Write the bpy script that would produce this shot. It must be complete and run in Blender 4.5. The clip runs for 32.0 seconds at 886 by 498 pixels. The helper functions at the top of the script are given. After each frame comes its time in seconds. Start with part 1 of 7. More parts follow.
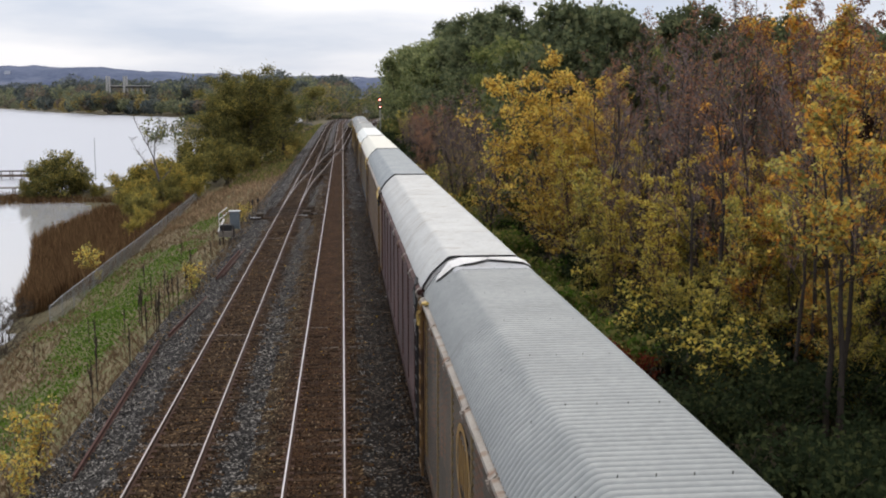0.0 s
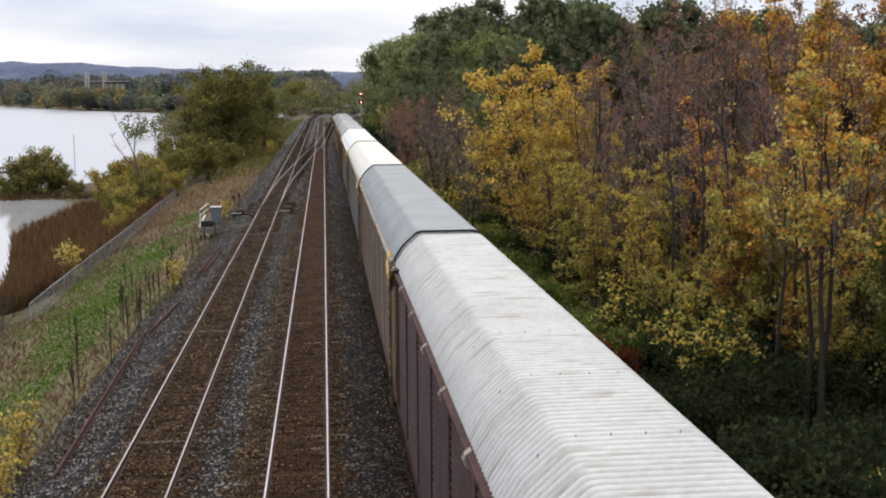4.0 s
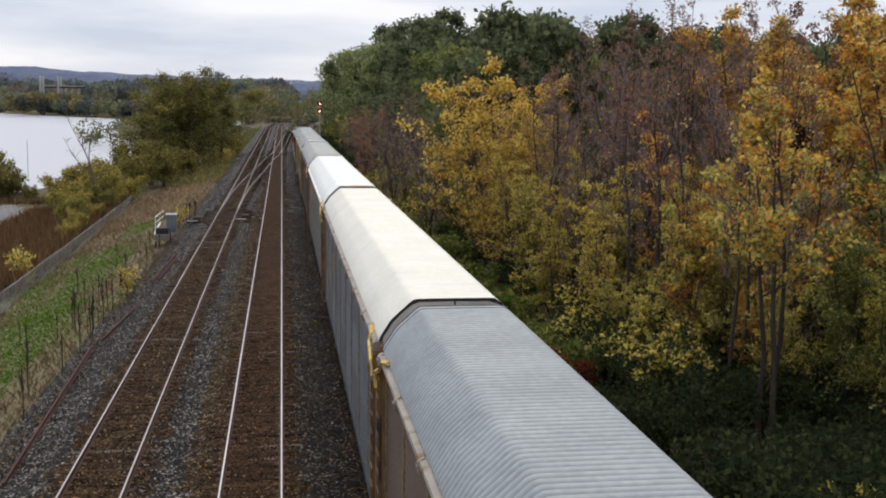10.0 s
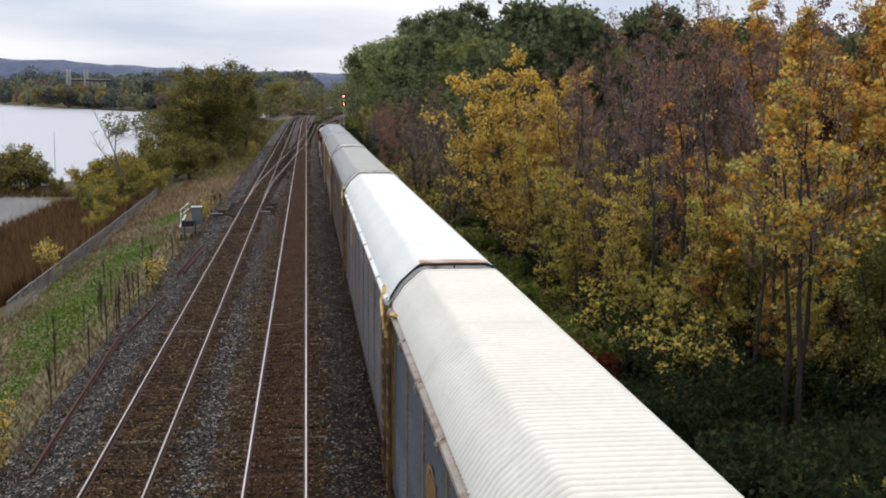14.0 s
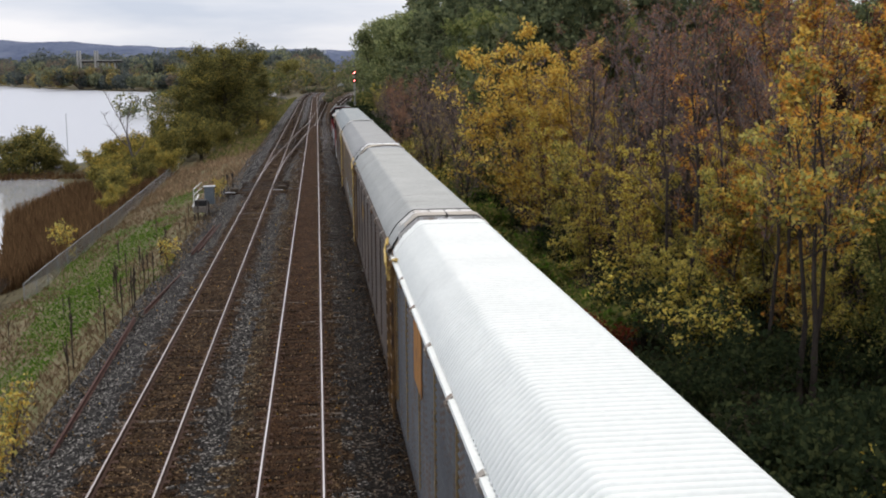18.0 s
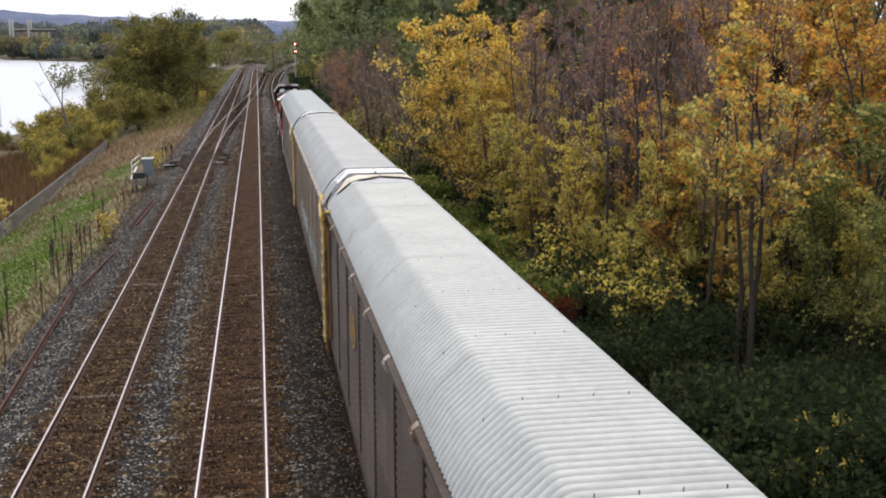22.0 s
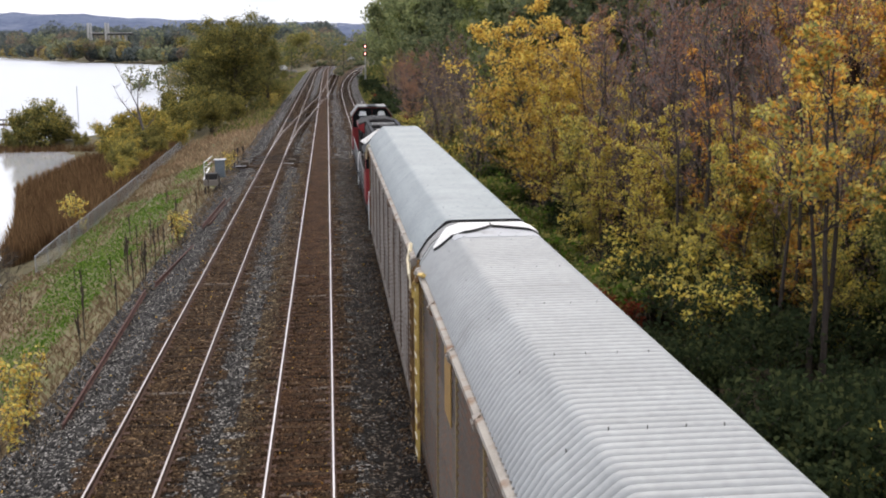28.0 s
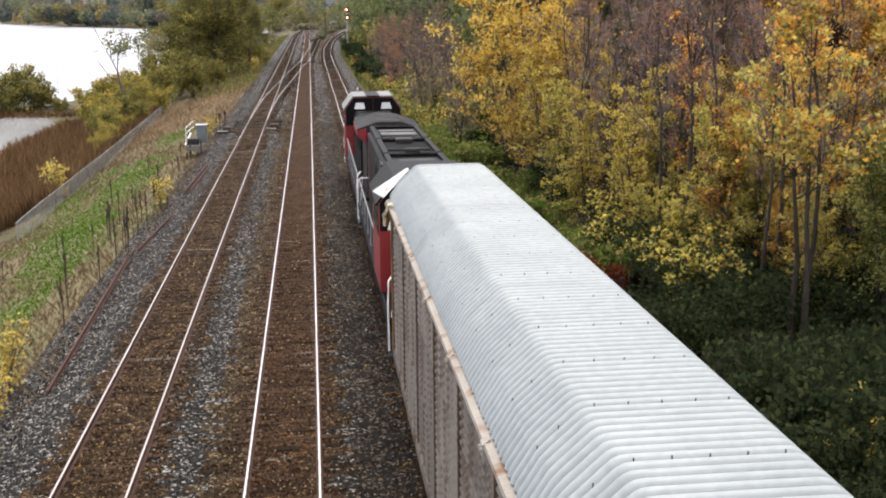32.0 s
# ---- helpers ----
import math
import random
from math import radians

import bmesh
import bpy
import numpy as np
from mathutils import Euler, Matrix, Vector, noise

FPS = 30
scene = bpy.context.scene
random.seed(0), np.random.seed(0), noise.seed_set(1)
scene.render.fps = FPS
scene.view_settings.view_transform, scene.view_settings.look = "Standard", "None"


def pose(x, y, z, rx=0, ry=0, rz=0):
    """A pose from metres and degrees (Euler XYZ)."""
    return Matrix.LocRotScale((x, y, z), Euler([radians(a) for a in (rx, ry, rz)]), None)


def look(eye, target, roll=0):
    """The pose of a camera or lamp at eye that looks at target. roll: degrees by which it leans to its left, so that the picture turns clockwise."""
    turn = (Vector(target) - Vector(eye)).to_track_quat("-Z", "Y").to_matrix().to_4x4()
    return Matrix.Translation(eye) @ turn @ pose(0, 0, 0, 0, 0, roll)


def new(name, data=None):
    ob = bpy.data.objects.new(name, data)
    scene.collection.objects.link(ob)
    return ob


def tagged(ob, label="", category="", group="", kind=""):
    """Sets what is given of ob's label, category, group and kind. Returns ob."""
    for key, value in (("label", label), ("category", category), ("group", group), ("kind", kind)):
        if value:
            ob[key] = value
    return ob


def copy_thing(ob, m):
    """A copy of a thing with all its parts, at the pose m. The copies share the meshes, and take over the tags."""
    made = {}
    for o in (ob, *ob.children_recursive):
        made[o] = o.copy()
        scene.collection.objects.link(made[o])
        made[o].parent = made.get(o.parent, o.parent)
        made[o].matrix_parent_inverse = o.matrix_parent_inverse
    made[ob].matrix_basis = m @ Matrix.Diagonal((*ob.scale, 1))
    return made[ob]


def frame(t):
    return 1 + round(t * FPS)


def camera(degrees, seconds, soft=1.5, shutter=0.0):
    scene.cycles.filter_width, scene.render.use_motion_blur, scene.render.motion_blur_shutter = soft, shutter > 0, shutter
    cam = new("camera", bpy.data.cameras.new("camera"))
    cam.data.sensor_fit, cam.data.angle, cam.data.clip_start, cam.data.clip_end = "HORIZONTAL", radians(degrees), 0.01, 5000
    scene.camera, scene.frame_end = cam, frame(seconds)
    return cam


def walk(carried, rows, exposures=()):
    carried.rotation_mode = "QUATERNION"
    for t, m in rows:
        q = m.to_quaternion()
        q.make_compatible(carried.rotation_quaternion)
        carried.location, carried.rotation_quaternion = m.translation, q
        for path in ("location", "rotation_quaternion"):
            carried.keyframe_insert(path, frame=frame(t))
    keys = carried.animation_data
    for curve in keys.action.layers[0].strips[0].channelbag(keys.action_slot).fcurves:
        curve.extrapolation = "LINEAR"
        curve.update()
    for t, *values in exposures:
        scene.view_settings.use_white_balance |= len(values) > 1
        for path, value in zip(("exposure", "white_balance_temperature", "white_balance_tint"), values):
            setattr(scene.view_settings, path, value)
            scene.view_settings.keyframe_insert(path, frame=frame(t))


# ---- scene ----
# Eye on a road bridge 9.5 m over the rails; y runs along the tracks, x to the right, z = 0 on the rail heads.
cam = camera(43.81, 32.0, soft=2.0)
EYE = (0.0, 0.0, 9.5)
PATH = [
    (0, 82.161, 0.149, -5.167), (0.5, 81.706, 0.291, -5.460), (1, 81.211, 0.225, -5.533), (1.5, 81.297, 0.091, -5.654),
    (2, 81.697, 0.135, -5.454), (2.5, 81.524, 0.141, -6.023), (4.5, 81.942, 0.445, -6.075), (5, 81.688, 0.339, -5.404),
    (5.5, 81.522, 0.429, -4.723), (6, 81.833, 0.510, -4.609), (6.5, 81.969, 0.472, -4.645), (7, 82.051, 0.327, -5.138),
    (7.5, 81.863, -0.442, -7.523), (8, 82.707, -0.490, -9.209), (8.5, 82.827, -0.496, -9.212), (9, 82.884, -0.494, -8.757),
    (9.5, 82.739, -0.551, -8.486), (10, 82.433, -0.609, -8.252), (10.5, 82.216, -0.448, -8.181), (11, 81.811, -0.388, -8.084),
    (11.5, 81.824, -0.382, -8.147), (12, 81.837, -0.556, -8.211), (12.5, 81.998, -0.623, -8.048), (13, 82.304, -0.504, -7.590),
    (13.5, 82.256, -0.609, -7.118), (14, 82.033, -0.494, -7.010), (14.5, 81.635, -0.377, -7.074), (15, 81.413, -0.176, -6.788),
    (15.5, 81.324, -0.039, -6.490), (17.5, 80.982, 0.544, -6.445), (18, 80.768, 0.499, -6.468), (18.5, 80.562, 0.607, -6.640),
    (19, 80.242, 0.391, -6.916), (19.5, 80.213, 0.546, -7.102), (20, 80.031, 0.458, -7.648), (20.5, 79.578, -0.072, -9.515),
    (21, 79.546, 0.002, -9.827), (21.5, 79.378, 0.078, -9.712), (22, 79.326, 0.133, -9.449), (22.5, 79.781, 0.826, -8.001),
    (23, 79.751, 0.911, -7.577), (23.5, 79.642, 0.809, -6.905), (24, 79.683, 0.736, -6.248), (24.5, 80.031, 0.515, -6.028),
    (25, 79.905, 0.499, -5.986), (25.5, 79.887, 0.286, -6.130), (27.5, 79.239, 0.349, -6.047), (28, 79.443, 0.307, -5.904),
    (28.5, 79.069, 0.434, -5.925), (29, 78.592, 0.172, -6.477), (29.5, 78.063, -0.330, -8.043), (30, 78.042, -0.220, -7.616),
    (30.5, 78.269, 0.268, -7.090), (31, 78.288, 0.435, -6.862), (31.5, 77.795, 0.099, -7.045), (32, 77.593, 0.433, -6.796),
]
walk(cam, [(t, pose(*EYE, rx, ry, rz)) for t, rx, ry, rz in PATH], exposures=[(0.0, -0.04, 6950, 13), (1.0, 0.07, 6950, 13), (3.0, 0.08, 6950, 13), (6.0, 0.05, 6950, 13), (9.0, -0.1, 6900, 13), (13.0, -0.06, 6800, 13), (15.0, -0.06, 6800, 13),
    (20.0, -0.1, 6950, 13), (21.0, 0.0, 6950, 13), (22.0, 0.42, 6950, 14), (25.0, 0.33, 6950, 14), (28.0, 0.42, 6900, 14), (29.5, 0.72, 7000, 14), (32.0, 0.86, 7150, 14)])

# ---------------------------------------------------------------- world and light
world = bpy.data.worlds.new("overcast_sky")
scene.world = world
world.use_nodes = True
wn, wl = world.node_tree.nodes, world.node_tree.links
wn.clear()
w_out = wn.new("ShaderNodeOutputWorld")
w_bg = wn.new("ShaderNodeBackground")
w_sky = wn.new("ShaderNodeTexSky")
w_sky.sky_type, w_sky.sun_disc = "NISHITA", False
w_sky.sun_elevation, w_sky.sun_rotation = radians(73), radians(22)
w_co = wn.new("ShaderNodeTexCoord")
w_map = wn.new("ShaderNodeMapping")
w_map.inputs["Scale"].default_value = (1.0, 1.0, 5.0)
w_noise = wn.new("ShaderNodeTexNoise")
w_noise.inputs["Scale"].default_value, w_noise.inputs["Detail"].default_value = 3.2, 6.0
w_noise.inputs["Roughness"].default_value = 0.5
w_ramp = wn.new("ShaderNodeValToRGB")
w_ramp.color_ramp.elements[0].position, w_ramp.color_ramp.elements[0].color = 0.36, (5.7, 6.6, 8.2, 1)
w_ramp.color_ramp.elements[1].position, w_ramp.color_ramp.elements[1].color = 0.62, (9.3, 9.7, 10.5, 1)
w_mix = wn.new("ShaderNodeMix")
w_mix.data_type = "RGBA"
w_mix.inputs["Factor"].default_value = 0.86
wl.new(w_co.outputs["Generated"], w_map.inputs["Vector"])
wl.new(w_map.outputs["Vector"], w_noise.inputs["Vector"])
wl.new(w_noise.outputs["Fac"], w_ramp.inputs["Fac"])
wl.new(w_sky.outputs["Color"], w_mix.inputs["A"])
w_sep, w_up, w_lift = wn.new("ShaderNodeSeparateXYZ"), wn.new("ShaderNodeMapRange"), wn.new("ShaderNodeVectorMath")
w_up.inputs["To Min"].default_value, w_up.inputs["To Max"].default_value = 1.0, 1.35
w_lift.operation = "SCALE"
wl.new(w_co.outputs["Generated"], w_sep.inputs["Vector"])
wl.new(w_sep.outputs["Z"], w_up.inputs["Value"])
wl.new(w_ramp.outputs["Color"], w_lift.inputs[0])
wl.new(w_up.outputs["Result"], w_lift.inputs["Scale"])
wl.new(w_lift.outputs["Vector"], w_mix.inputs["B"])
wl.new(w_mix.outputs["Result"], w_bg.inputs["Color"])
w_bg.inputs["Strength"].default_value = 0.112
wl.new(w_bg.outputs["Background"], w_out.inputs["Surface"])
sun = new("sun", bpy.data.lights.new("sun", "SUN"))
sun.data.energy, sun.data.angle, sun.data.color = 1.5, radians(25), (1.0, 0.93, 0.82)
sun.matrix_world = look((0, 0, 60), (-7, -17, 0))


# ---------------------------------------------------------------- materials
def nodes_of(name):
    m = bpy.data.materials.new(name)
    m.use_nodes = True
    nt = m.node_tree
    return m, nt.nodes, nt.links, nt.nodes["Principled BSDF"]


def ramp_node(n, stops):
    r = n.new("ShaderNodeValToRGB")
    e = r.color_ramp.elements
    while len(e) < len(stops):
        e.new(0.5)
    for k, (pos, col) in zip(e, stops):
        k.position, k.color = pos, (*col, 1)
    return r


def surface(name, c1, c2, scale=3.0, rough=0.8, metal=0.0, bump=0.0, fine=40.0, stretch=(1, 1, 1), stain=None, stain_scale=1.0,
            stain_stretch=(1, 1, 1), stain_at=0.6, vary=0.0, spec=0.4, bump_dist=0.02):
    """Two-scale painted, mineral or metal surface with optional stains and piece-to-piece variation."""
    m, n, l, b = nodes_of(name)
    co = n.new("ShaderNodeTexCoord")
    src = co.outputs["Object"]
    if vary:
        oi = n.new("ShaderNodeObjectInfo")
        sh, ad = n.new("ShaderNodeMath"), n.new("ShaderNodeVectorMath")
        sh.operation, sh.inputs[1].default_value = "MULTIPLY", 60.0
        l.new(oi.outputs["Random"], sh.inputs[0])
        l.new(src, ad.inputs[0])
        l.new(sh.outputs[0], ad.inputs[1])
        src = ad.outputs["Vector"]

    def tex(sc, st, detail=5.0):
        mp = n.new("ShaderNodeMapping")
        mp.inputs["Scale"].default_value = st
        t = n.new("ShaderNodeTexNoise")
        t.inputs["Scale"].default_value, t.inputs["Detail"].default_value = sc, detail
        l.new(src, mp.inputs["Vector"])
        l.new(mp.outputs["Vector"], t.inputs["Vector"])
        return t
    big, small = tex(scale, stretch), tex(fine, stretch, 3.0)
    add = n.new("ShaderNodeMath")
    add.operation = "MULTIPLY_ADD"
    add.inputs[1].default_value = 0.5
    half = n.new("ShaderNodeMath")
    half.operation = "MULTIPLY"
    half.inputs[1].default_value = 0.5
    l.new(small.outputs["Fac"], half.inputs[0])
    l.new(big.outputs["Fac"], add.inputs[0])
    l.new(half.outputs[0], add.inputs[2])
    r = ramp_node(n, [(0.36, c1), (0.64, c2)])
    l.new(add.outputs[0], r.inputs["Fac"])
    col = r.outputs["Color"]
    if stain:
        s = tex(stain_scale, stain_stretch, 7.0)
        sr = ramp_node(n, [(stain_at, (0, 0, 0)), (stain_at + 0.14, (1, 1, 1))])
        l.new(s.outputs["Fac"], sr.inputs["Fac"])
        mx = n.new("ShaderNodeMix")
        mx.data_type = "RGBA"
        l.new(sr.outputs["Color"], mx.inputs["Factor"])
        l.new(col, mx.inputs["A"])
        mx.inputs["B"].default_value = (*stain, 1)
        col = mx.outputs["Result"]
    if vary:
        mr = n.new("ShaderNodeMapRange")
        mr.inputs["To Min"].default_value, mr.inputs["To Max"].default_value = 1 - vary, 1 + vary
        l.new(oi.outputs["Random"], mr.inputs["Value"])
        hs = n.new("ShaderNodeHueSaturation")
        l.new(mr.outputs["Result"], hs.inputs["Value"])
        l.new(col, hs.inputs["Color"])
        col = hs.outputs["Color"]
    l.new(col, b.inputs["Base Color"])
    b.inputs["Roughness"].default_value, b.inputs["Metallic"].default_value = rough, metal
    b.inputs["Specular IOR Level"].default_value = spec
    if bump:
        bp = n.new("ShaderNodeBump")
        bp.inputs["Strength"].default_value, bp.inputs["Distance"].default_value = bump, bump_dist
        l.new(add.outputs[0], bp.inputs["Height"])
        l.new(bp.outputs["Normal"], b.inputs["Normal"])
    return m


def leaf_material(name, stops, glow=0.5):
    """Thin leaves: each leaf its own tone, some light passing through."""
    m, n, l, b = nodes_of(name)
    n.remove(b)
    out = n["Material Output"]
    g = n.new("ShaderNodeNewGeometry")
    r = ramp_node(n, stops)
    r.color_ramp.interpolation = "LINEAR"
    l.new(g.outputs["Random Per Island"], r.inputs["Fac"])
    oi = n.new("ShaderNodeObjectInfo")
    mr = n.new("ShaderNodeMapRange")
    mr.inputs["To Min"].default_value, mr.inputs["To Max"].default_value = 0.82, 1.15
    l.new(oi.outputs["Random"], mr.inputs["Value"])
    hs = n.new("ShaderNodeHueSaturation")
    l.new(mr.outputs["Result"], hs.inputs["Value"])
    l.new(r.outputs["Color"], hs.inputs["Color"])
    d, t, mx = n.new("ShaderNodeBsdfDiffuse"), n.new("ShaderNodeBsdfTranslucent"), n.new("ShaderNodeMixShader")
    mx.inputs["Fac"].default_value = glow
    l.new(hs.outputs["Color"], d.inputs["Color"])
    l.new(hs.outputs["Color"], t.inputs["Color"])
    l.new(d.outputs["BSDF"], mx.inputs[1])
    l.new(t.outputs["BSDF"], mx.inputs[2])
    l.new(mx.outputs["Shader"], out.inputs["Surface"])
    return m


def plain(name, c, rough=0.6, metal=0.0, emit=0.0):
    m, n, l, b = nodes_of(name)
    b.inputs["Base Color"].default_value = (*c, 1)
    b.inputs["Roughness"].default_value, b.inputs["Metallic"].default_value = rough, metal
    if emit:
        b.inputs["Emission Color"].default_value = (*c, 1)
        b.inputs["Emission Strength"].default_value = emit
    return m


M_GROUND = surface("woodland_leaf_litter", (0.036, 0.031, 0.018), (0.105, 0.08, 0.044), 1.2, 0.95, bump=0.5, fine=6.0)
def gravel(name, lo, hi, pale, scale=17.0):
    """Crushed stone: each stone its own tone, some pale, with soil patches between."""
    m, n, l, b = nodes_of(name)
    co, vo, no, bp = n.new("ShaderNodeTexCoord"), n.new("ShaderNodeTexVoronoi"), n.new("ShaderNodeTexNoise"), n.new("ShaderNodeBump")
    vo.inputs["Scale"].default_value, no.inputs["Scale"].default_value, no.inputs["Detail"].default_value = scale, 0.9, 6.0
    sp = n.new("ShaderNodeSeparateColor")
    l.new(co.outputs["Object"], vo.inputs["Vector"])
    l.new(co.outputs["Object"], no.inputs["Vector"])
    l.new(vo.outputs["Color"], sp.inputs["Color"])
    mid = tuple(0.6 * a + 0.4 * c for a, c in zip(lo, hi))
    r = ramp_node(n, [(0.0, lo), (0.5, mid), (0.82, hi), (0.98, pale)])
    l.new(sp.outputs["Red"], r.inputs["Fac"])
    mr = n.new("ShaderNodeMapRange")
    mr.inputs["From Min"].default_value, mr.inputs["From Max"].default_value = 0.3, 0.7
    mr.inputs["To Min"].default_value, mr.inputs["To Max"].default_value = 0.62, 1.3
    l.new(no.outputs["Fac"], mr.inputs["Value"])
    hs = n.new("ShaderNodeHueSaturation")
    l.new(mr.outputs["Result"], hs.inputs["Value"])
    l.new(r.outputs["Color"], hs.inputs["Color"])
    l.new(hs.outputs["Color"], b.inputs["Base Color"])
    b.inputs["Roughness"].default_value, b.inputs["Specular IOR Level"].default_value = 0.95, 0.12
    bp.inputs["Strength"].default_value, bp.inputs["Distance"].default_value, bp.invert = 1.0, 0.03, True
    l.new(vo.outputs["Distance"], bp.inputs["Height"])
    l.new(bp.outputs["Normal"], b.inputs["Normal"])
    return m


def island_material(name, stops, rough=0.9):
    """Loose pieces of one mesh, each its own tone."""
    m, n, l, b = nodes_of(name)
    g, r = n.new("ShaderNodeNewGeometry"), ramp_node(n, stops)
    l.new(g.outputs["Random Per Island"], r.inputs["Fac"])
    l.new(r.outputs["Color"], b.inputs["Base Color"])
    b.inputs["Roughness"].default_value, b.inputs["Specular IOR Level"].default_value = rough, 0.15
    return m


M_BALLAST = gravel("grey_ballast_stone", (0.0069, 0.006325, 0.00575), (0.0391, 0.0368, 0.0345), (0.345, 0.322, 0.2932))
M_FOULED = gravel("rust_brown_ballast", (0.012, 0.0066, 0.00312), (0.054, 0.0318, 0.015), (0.192, 0.126, 0.066))
M_MUDDY = gravel("dark_muddy_ballast", (0.0162, 0.00768, 0.00384), (0.0576, 0.0294, 0.01416), (0.132, 0.0744, 0.036))
M_TAN = gravel("tan_ballast_stone", (0.0132, 0.00858, 0.00462), (0.0605, 0.0407, 0.022), (0.22, 0.165, 0.0935))
M_DARKBED = gravel("dark_brown_grey_ballast", (0.006875, 0.005625, 0.0045), (0.03, 0.02438, 0.01937), (0.175, 0.1438, 0.1125))
# pale stone colour with distance haze in it, for the far bed
M_PALEBED = gravel("clean_grey_ballast", (0.028, 0.026, 0.026), (0.085, 0.08, 0.079), (0.3, 0.285, 0.275))
M_STONE = island_material("loose_grey_stone", [(0.0, (0.004, 0.004, 0.004)), (0.5, (0.022, 0.02, 0.018)), (0.8, (0.09, 0.083, 0.075)), (0.94, (0.2, 0.188, 0.172)), (1.0, (0.48, 0.455, 0.42))])
M_BROWNSTONE = island_material("loose_brown_stone", [(0.0, (0.007, 0.0042, 0.0026)), (0.6, (0.036, 0.019, 0.0098)), (0.92, (0.1, 0.06, 0.033)), (1.0, (0.34, 0.25, 0.16))])
M_TIE = surface("creosoted_timber", (0.0138, 0.00759, 0.00414), (0.0529, 0.0322, 0.01782), 3.0, 0.9, bump=0.5, fine=30.0, stretch=(0.5, 4, 4), vary=0.55, spec=0.12)
M_PALETIE = surface("worn_pale_timber", (0.06, 0.046, 0.036), (0.15, 0.12, 0.095), 3.0, 0.9, bump=0.5, fine=30.0, stretch=(0.5, 4, 4), vary=0.3)
M_RAIL = surface("rusty_rail_steel", (0.04, 0.02, 0.013), (0.09, 0.046, 0.028), 4.0, 0.75, metal=0.3, bump=0.2)
M_HEAD = surface("polished_rail_head", (0.66, 0.62, 0.60), (0.84, 0.8, 0.78), 2.0, 0.42, metal=0.85, stretch=(4, 0.2, 1))
M_DULLHEAD = surface("worn_rail_head", (0.42, 0.39, 0.37), (0.6, 0.56, 0.54), 2.0, 0.5, metal=0.7, stretch=(4, 0.2, 1))
M_OLDRAIL = surface("old_rust", (0.042, 0.018, 0.014), (0.095, 0.043, 0.032), 3.0, 0.9, bump=0.3)
M_CONCRETE = surface("weathered_concrete", (0.3, 0.29, 0.27), (0.5, 0.49, 0.46), 2.0, 0.9, bump=0.2)
M_GALV = surface("galvanised_steel", (0.36, 0.37, 0.38), (0.55, 0.56, 0.57), 1.5, 0.5, metal=0.4, bump=0.1)
M_DARK = surface("dark_steel", (0.012, 0.012, 0.013), (0.035, 0.033, 0.032), 2.0, 0.6, metal=0.2)
M_YELLOW = surface("safety_yellow_paint", (0.5, 0.33, 0.075), (0.72, 0.52, 0.17), 3.0, 0.55, stain=(0.2, 0.1, 0.04), stain_scale=2.5, stain_at=0.52)
M_LADDER = surface("rusty_ochre_paint", (0.1, 0.05, 0.016), (0.22, 0.12, 0.032), 2.0, 0.65, stain=(0.05, 0.026, 0.014), stain_scale=1.6, stain_at=0.48)
M_CREAM = surface("cream_ladder_paint", (0.55, 0.46, 0.3), (0.75, 0.68, 0.5), 3.0, 0.6, stain=(0.3, 0.17, 0.07), stain_scale=2.0, stain_at=0.55)
M_RED = surface("engine_red_paint", (0.17, 0.013, 0.014), (0.26, 0.021, 0.022), 2.0, 0.5, stain=(0.12, 0.03, 0.02), stain_scale=1.4, stain_at=0.62)
M_BLACK = surface("engine_black_paint", (0.0035, 0.0035, 0.004), (0.009, 0.0088, 0.0092), 1.5, 0.5, spec=0.08, stain=(0.016, 0.0145, 0.0138), stain_scale=1.2, stain_at=0.62)
M_GREYPAINT = surface("engine_grey_roof", (0.2, 0.2, 0.2), (0.36, 0.36, 0.35), 1.5, 0.6)
M_WHITE = surface("white_paint", (0.66, 0.66, 0.65), (0.82, 0.82, 0.81), 2.0, 0.5)
M_GLASS = plain("dark_window_glass", (0.02, 0.023, 0.026), 0.08)
M_RUBBER = plain("tyre_rubber", (0.02, 0.02, 0.02), 0.8)
M_REDLAMP = plain("red_signal_lens", (1.0, 0.16, 0.13), 0.3, emit=22.0)
M_LOGO = surface("faded_orange_paint", (0.24, 0.135, 0.04), (0.4, 0.24, 0.075), 4.0, 0.6)
M_BARK = surface("grey_brown_bark", (0.028, 0.021, 0.017), (0.08, 0.062, 0.051), 4.0, 0.95, bump=0.4, fine=20.0, stretch=(3, 3, 0.6))
M_TWIG = surface("purple_brown_twigs", (0.11, 0.086, 0.08), (0.28, 0.22, 0.208), 2.0, 0.95)
M_DEADWOOD = surface("bleached_dead_wood", (0.075, 0.062, 0.055), (0.16, 0.135, 0.12), 3.0, 0.95, bump=0.2)
M_STALK = surface("dead_weed_stalk", (0.025, 0.02, 0.014), (0.07, 0.05, 0.033), 5.0, 0.95)
M_PLANK = surface("grey_boardwalk_timber", (0.12, 0.1, 0.085), (0.24, 0.21, 0.18), 3.0, 0.9, bump=0.3, vary=0.15)

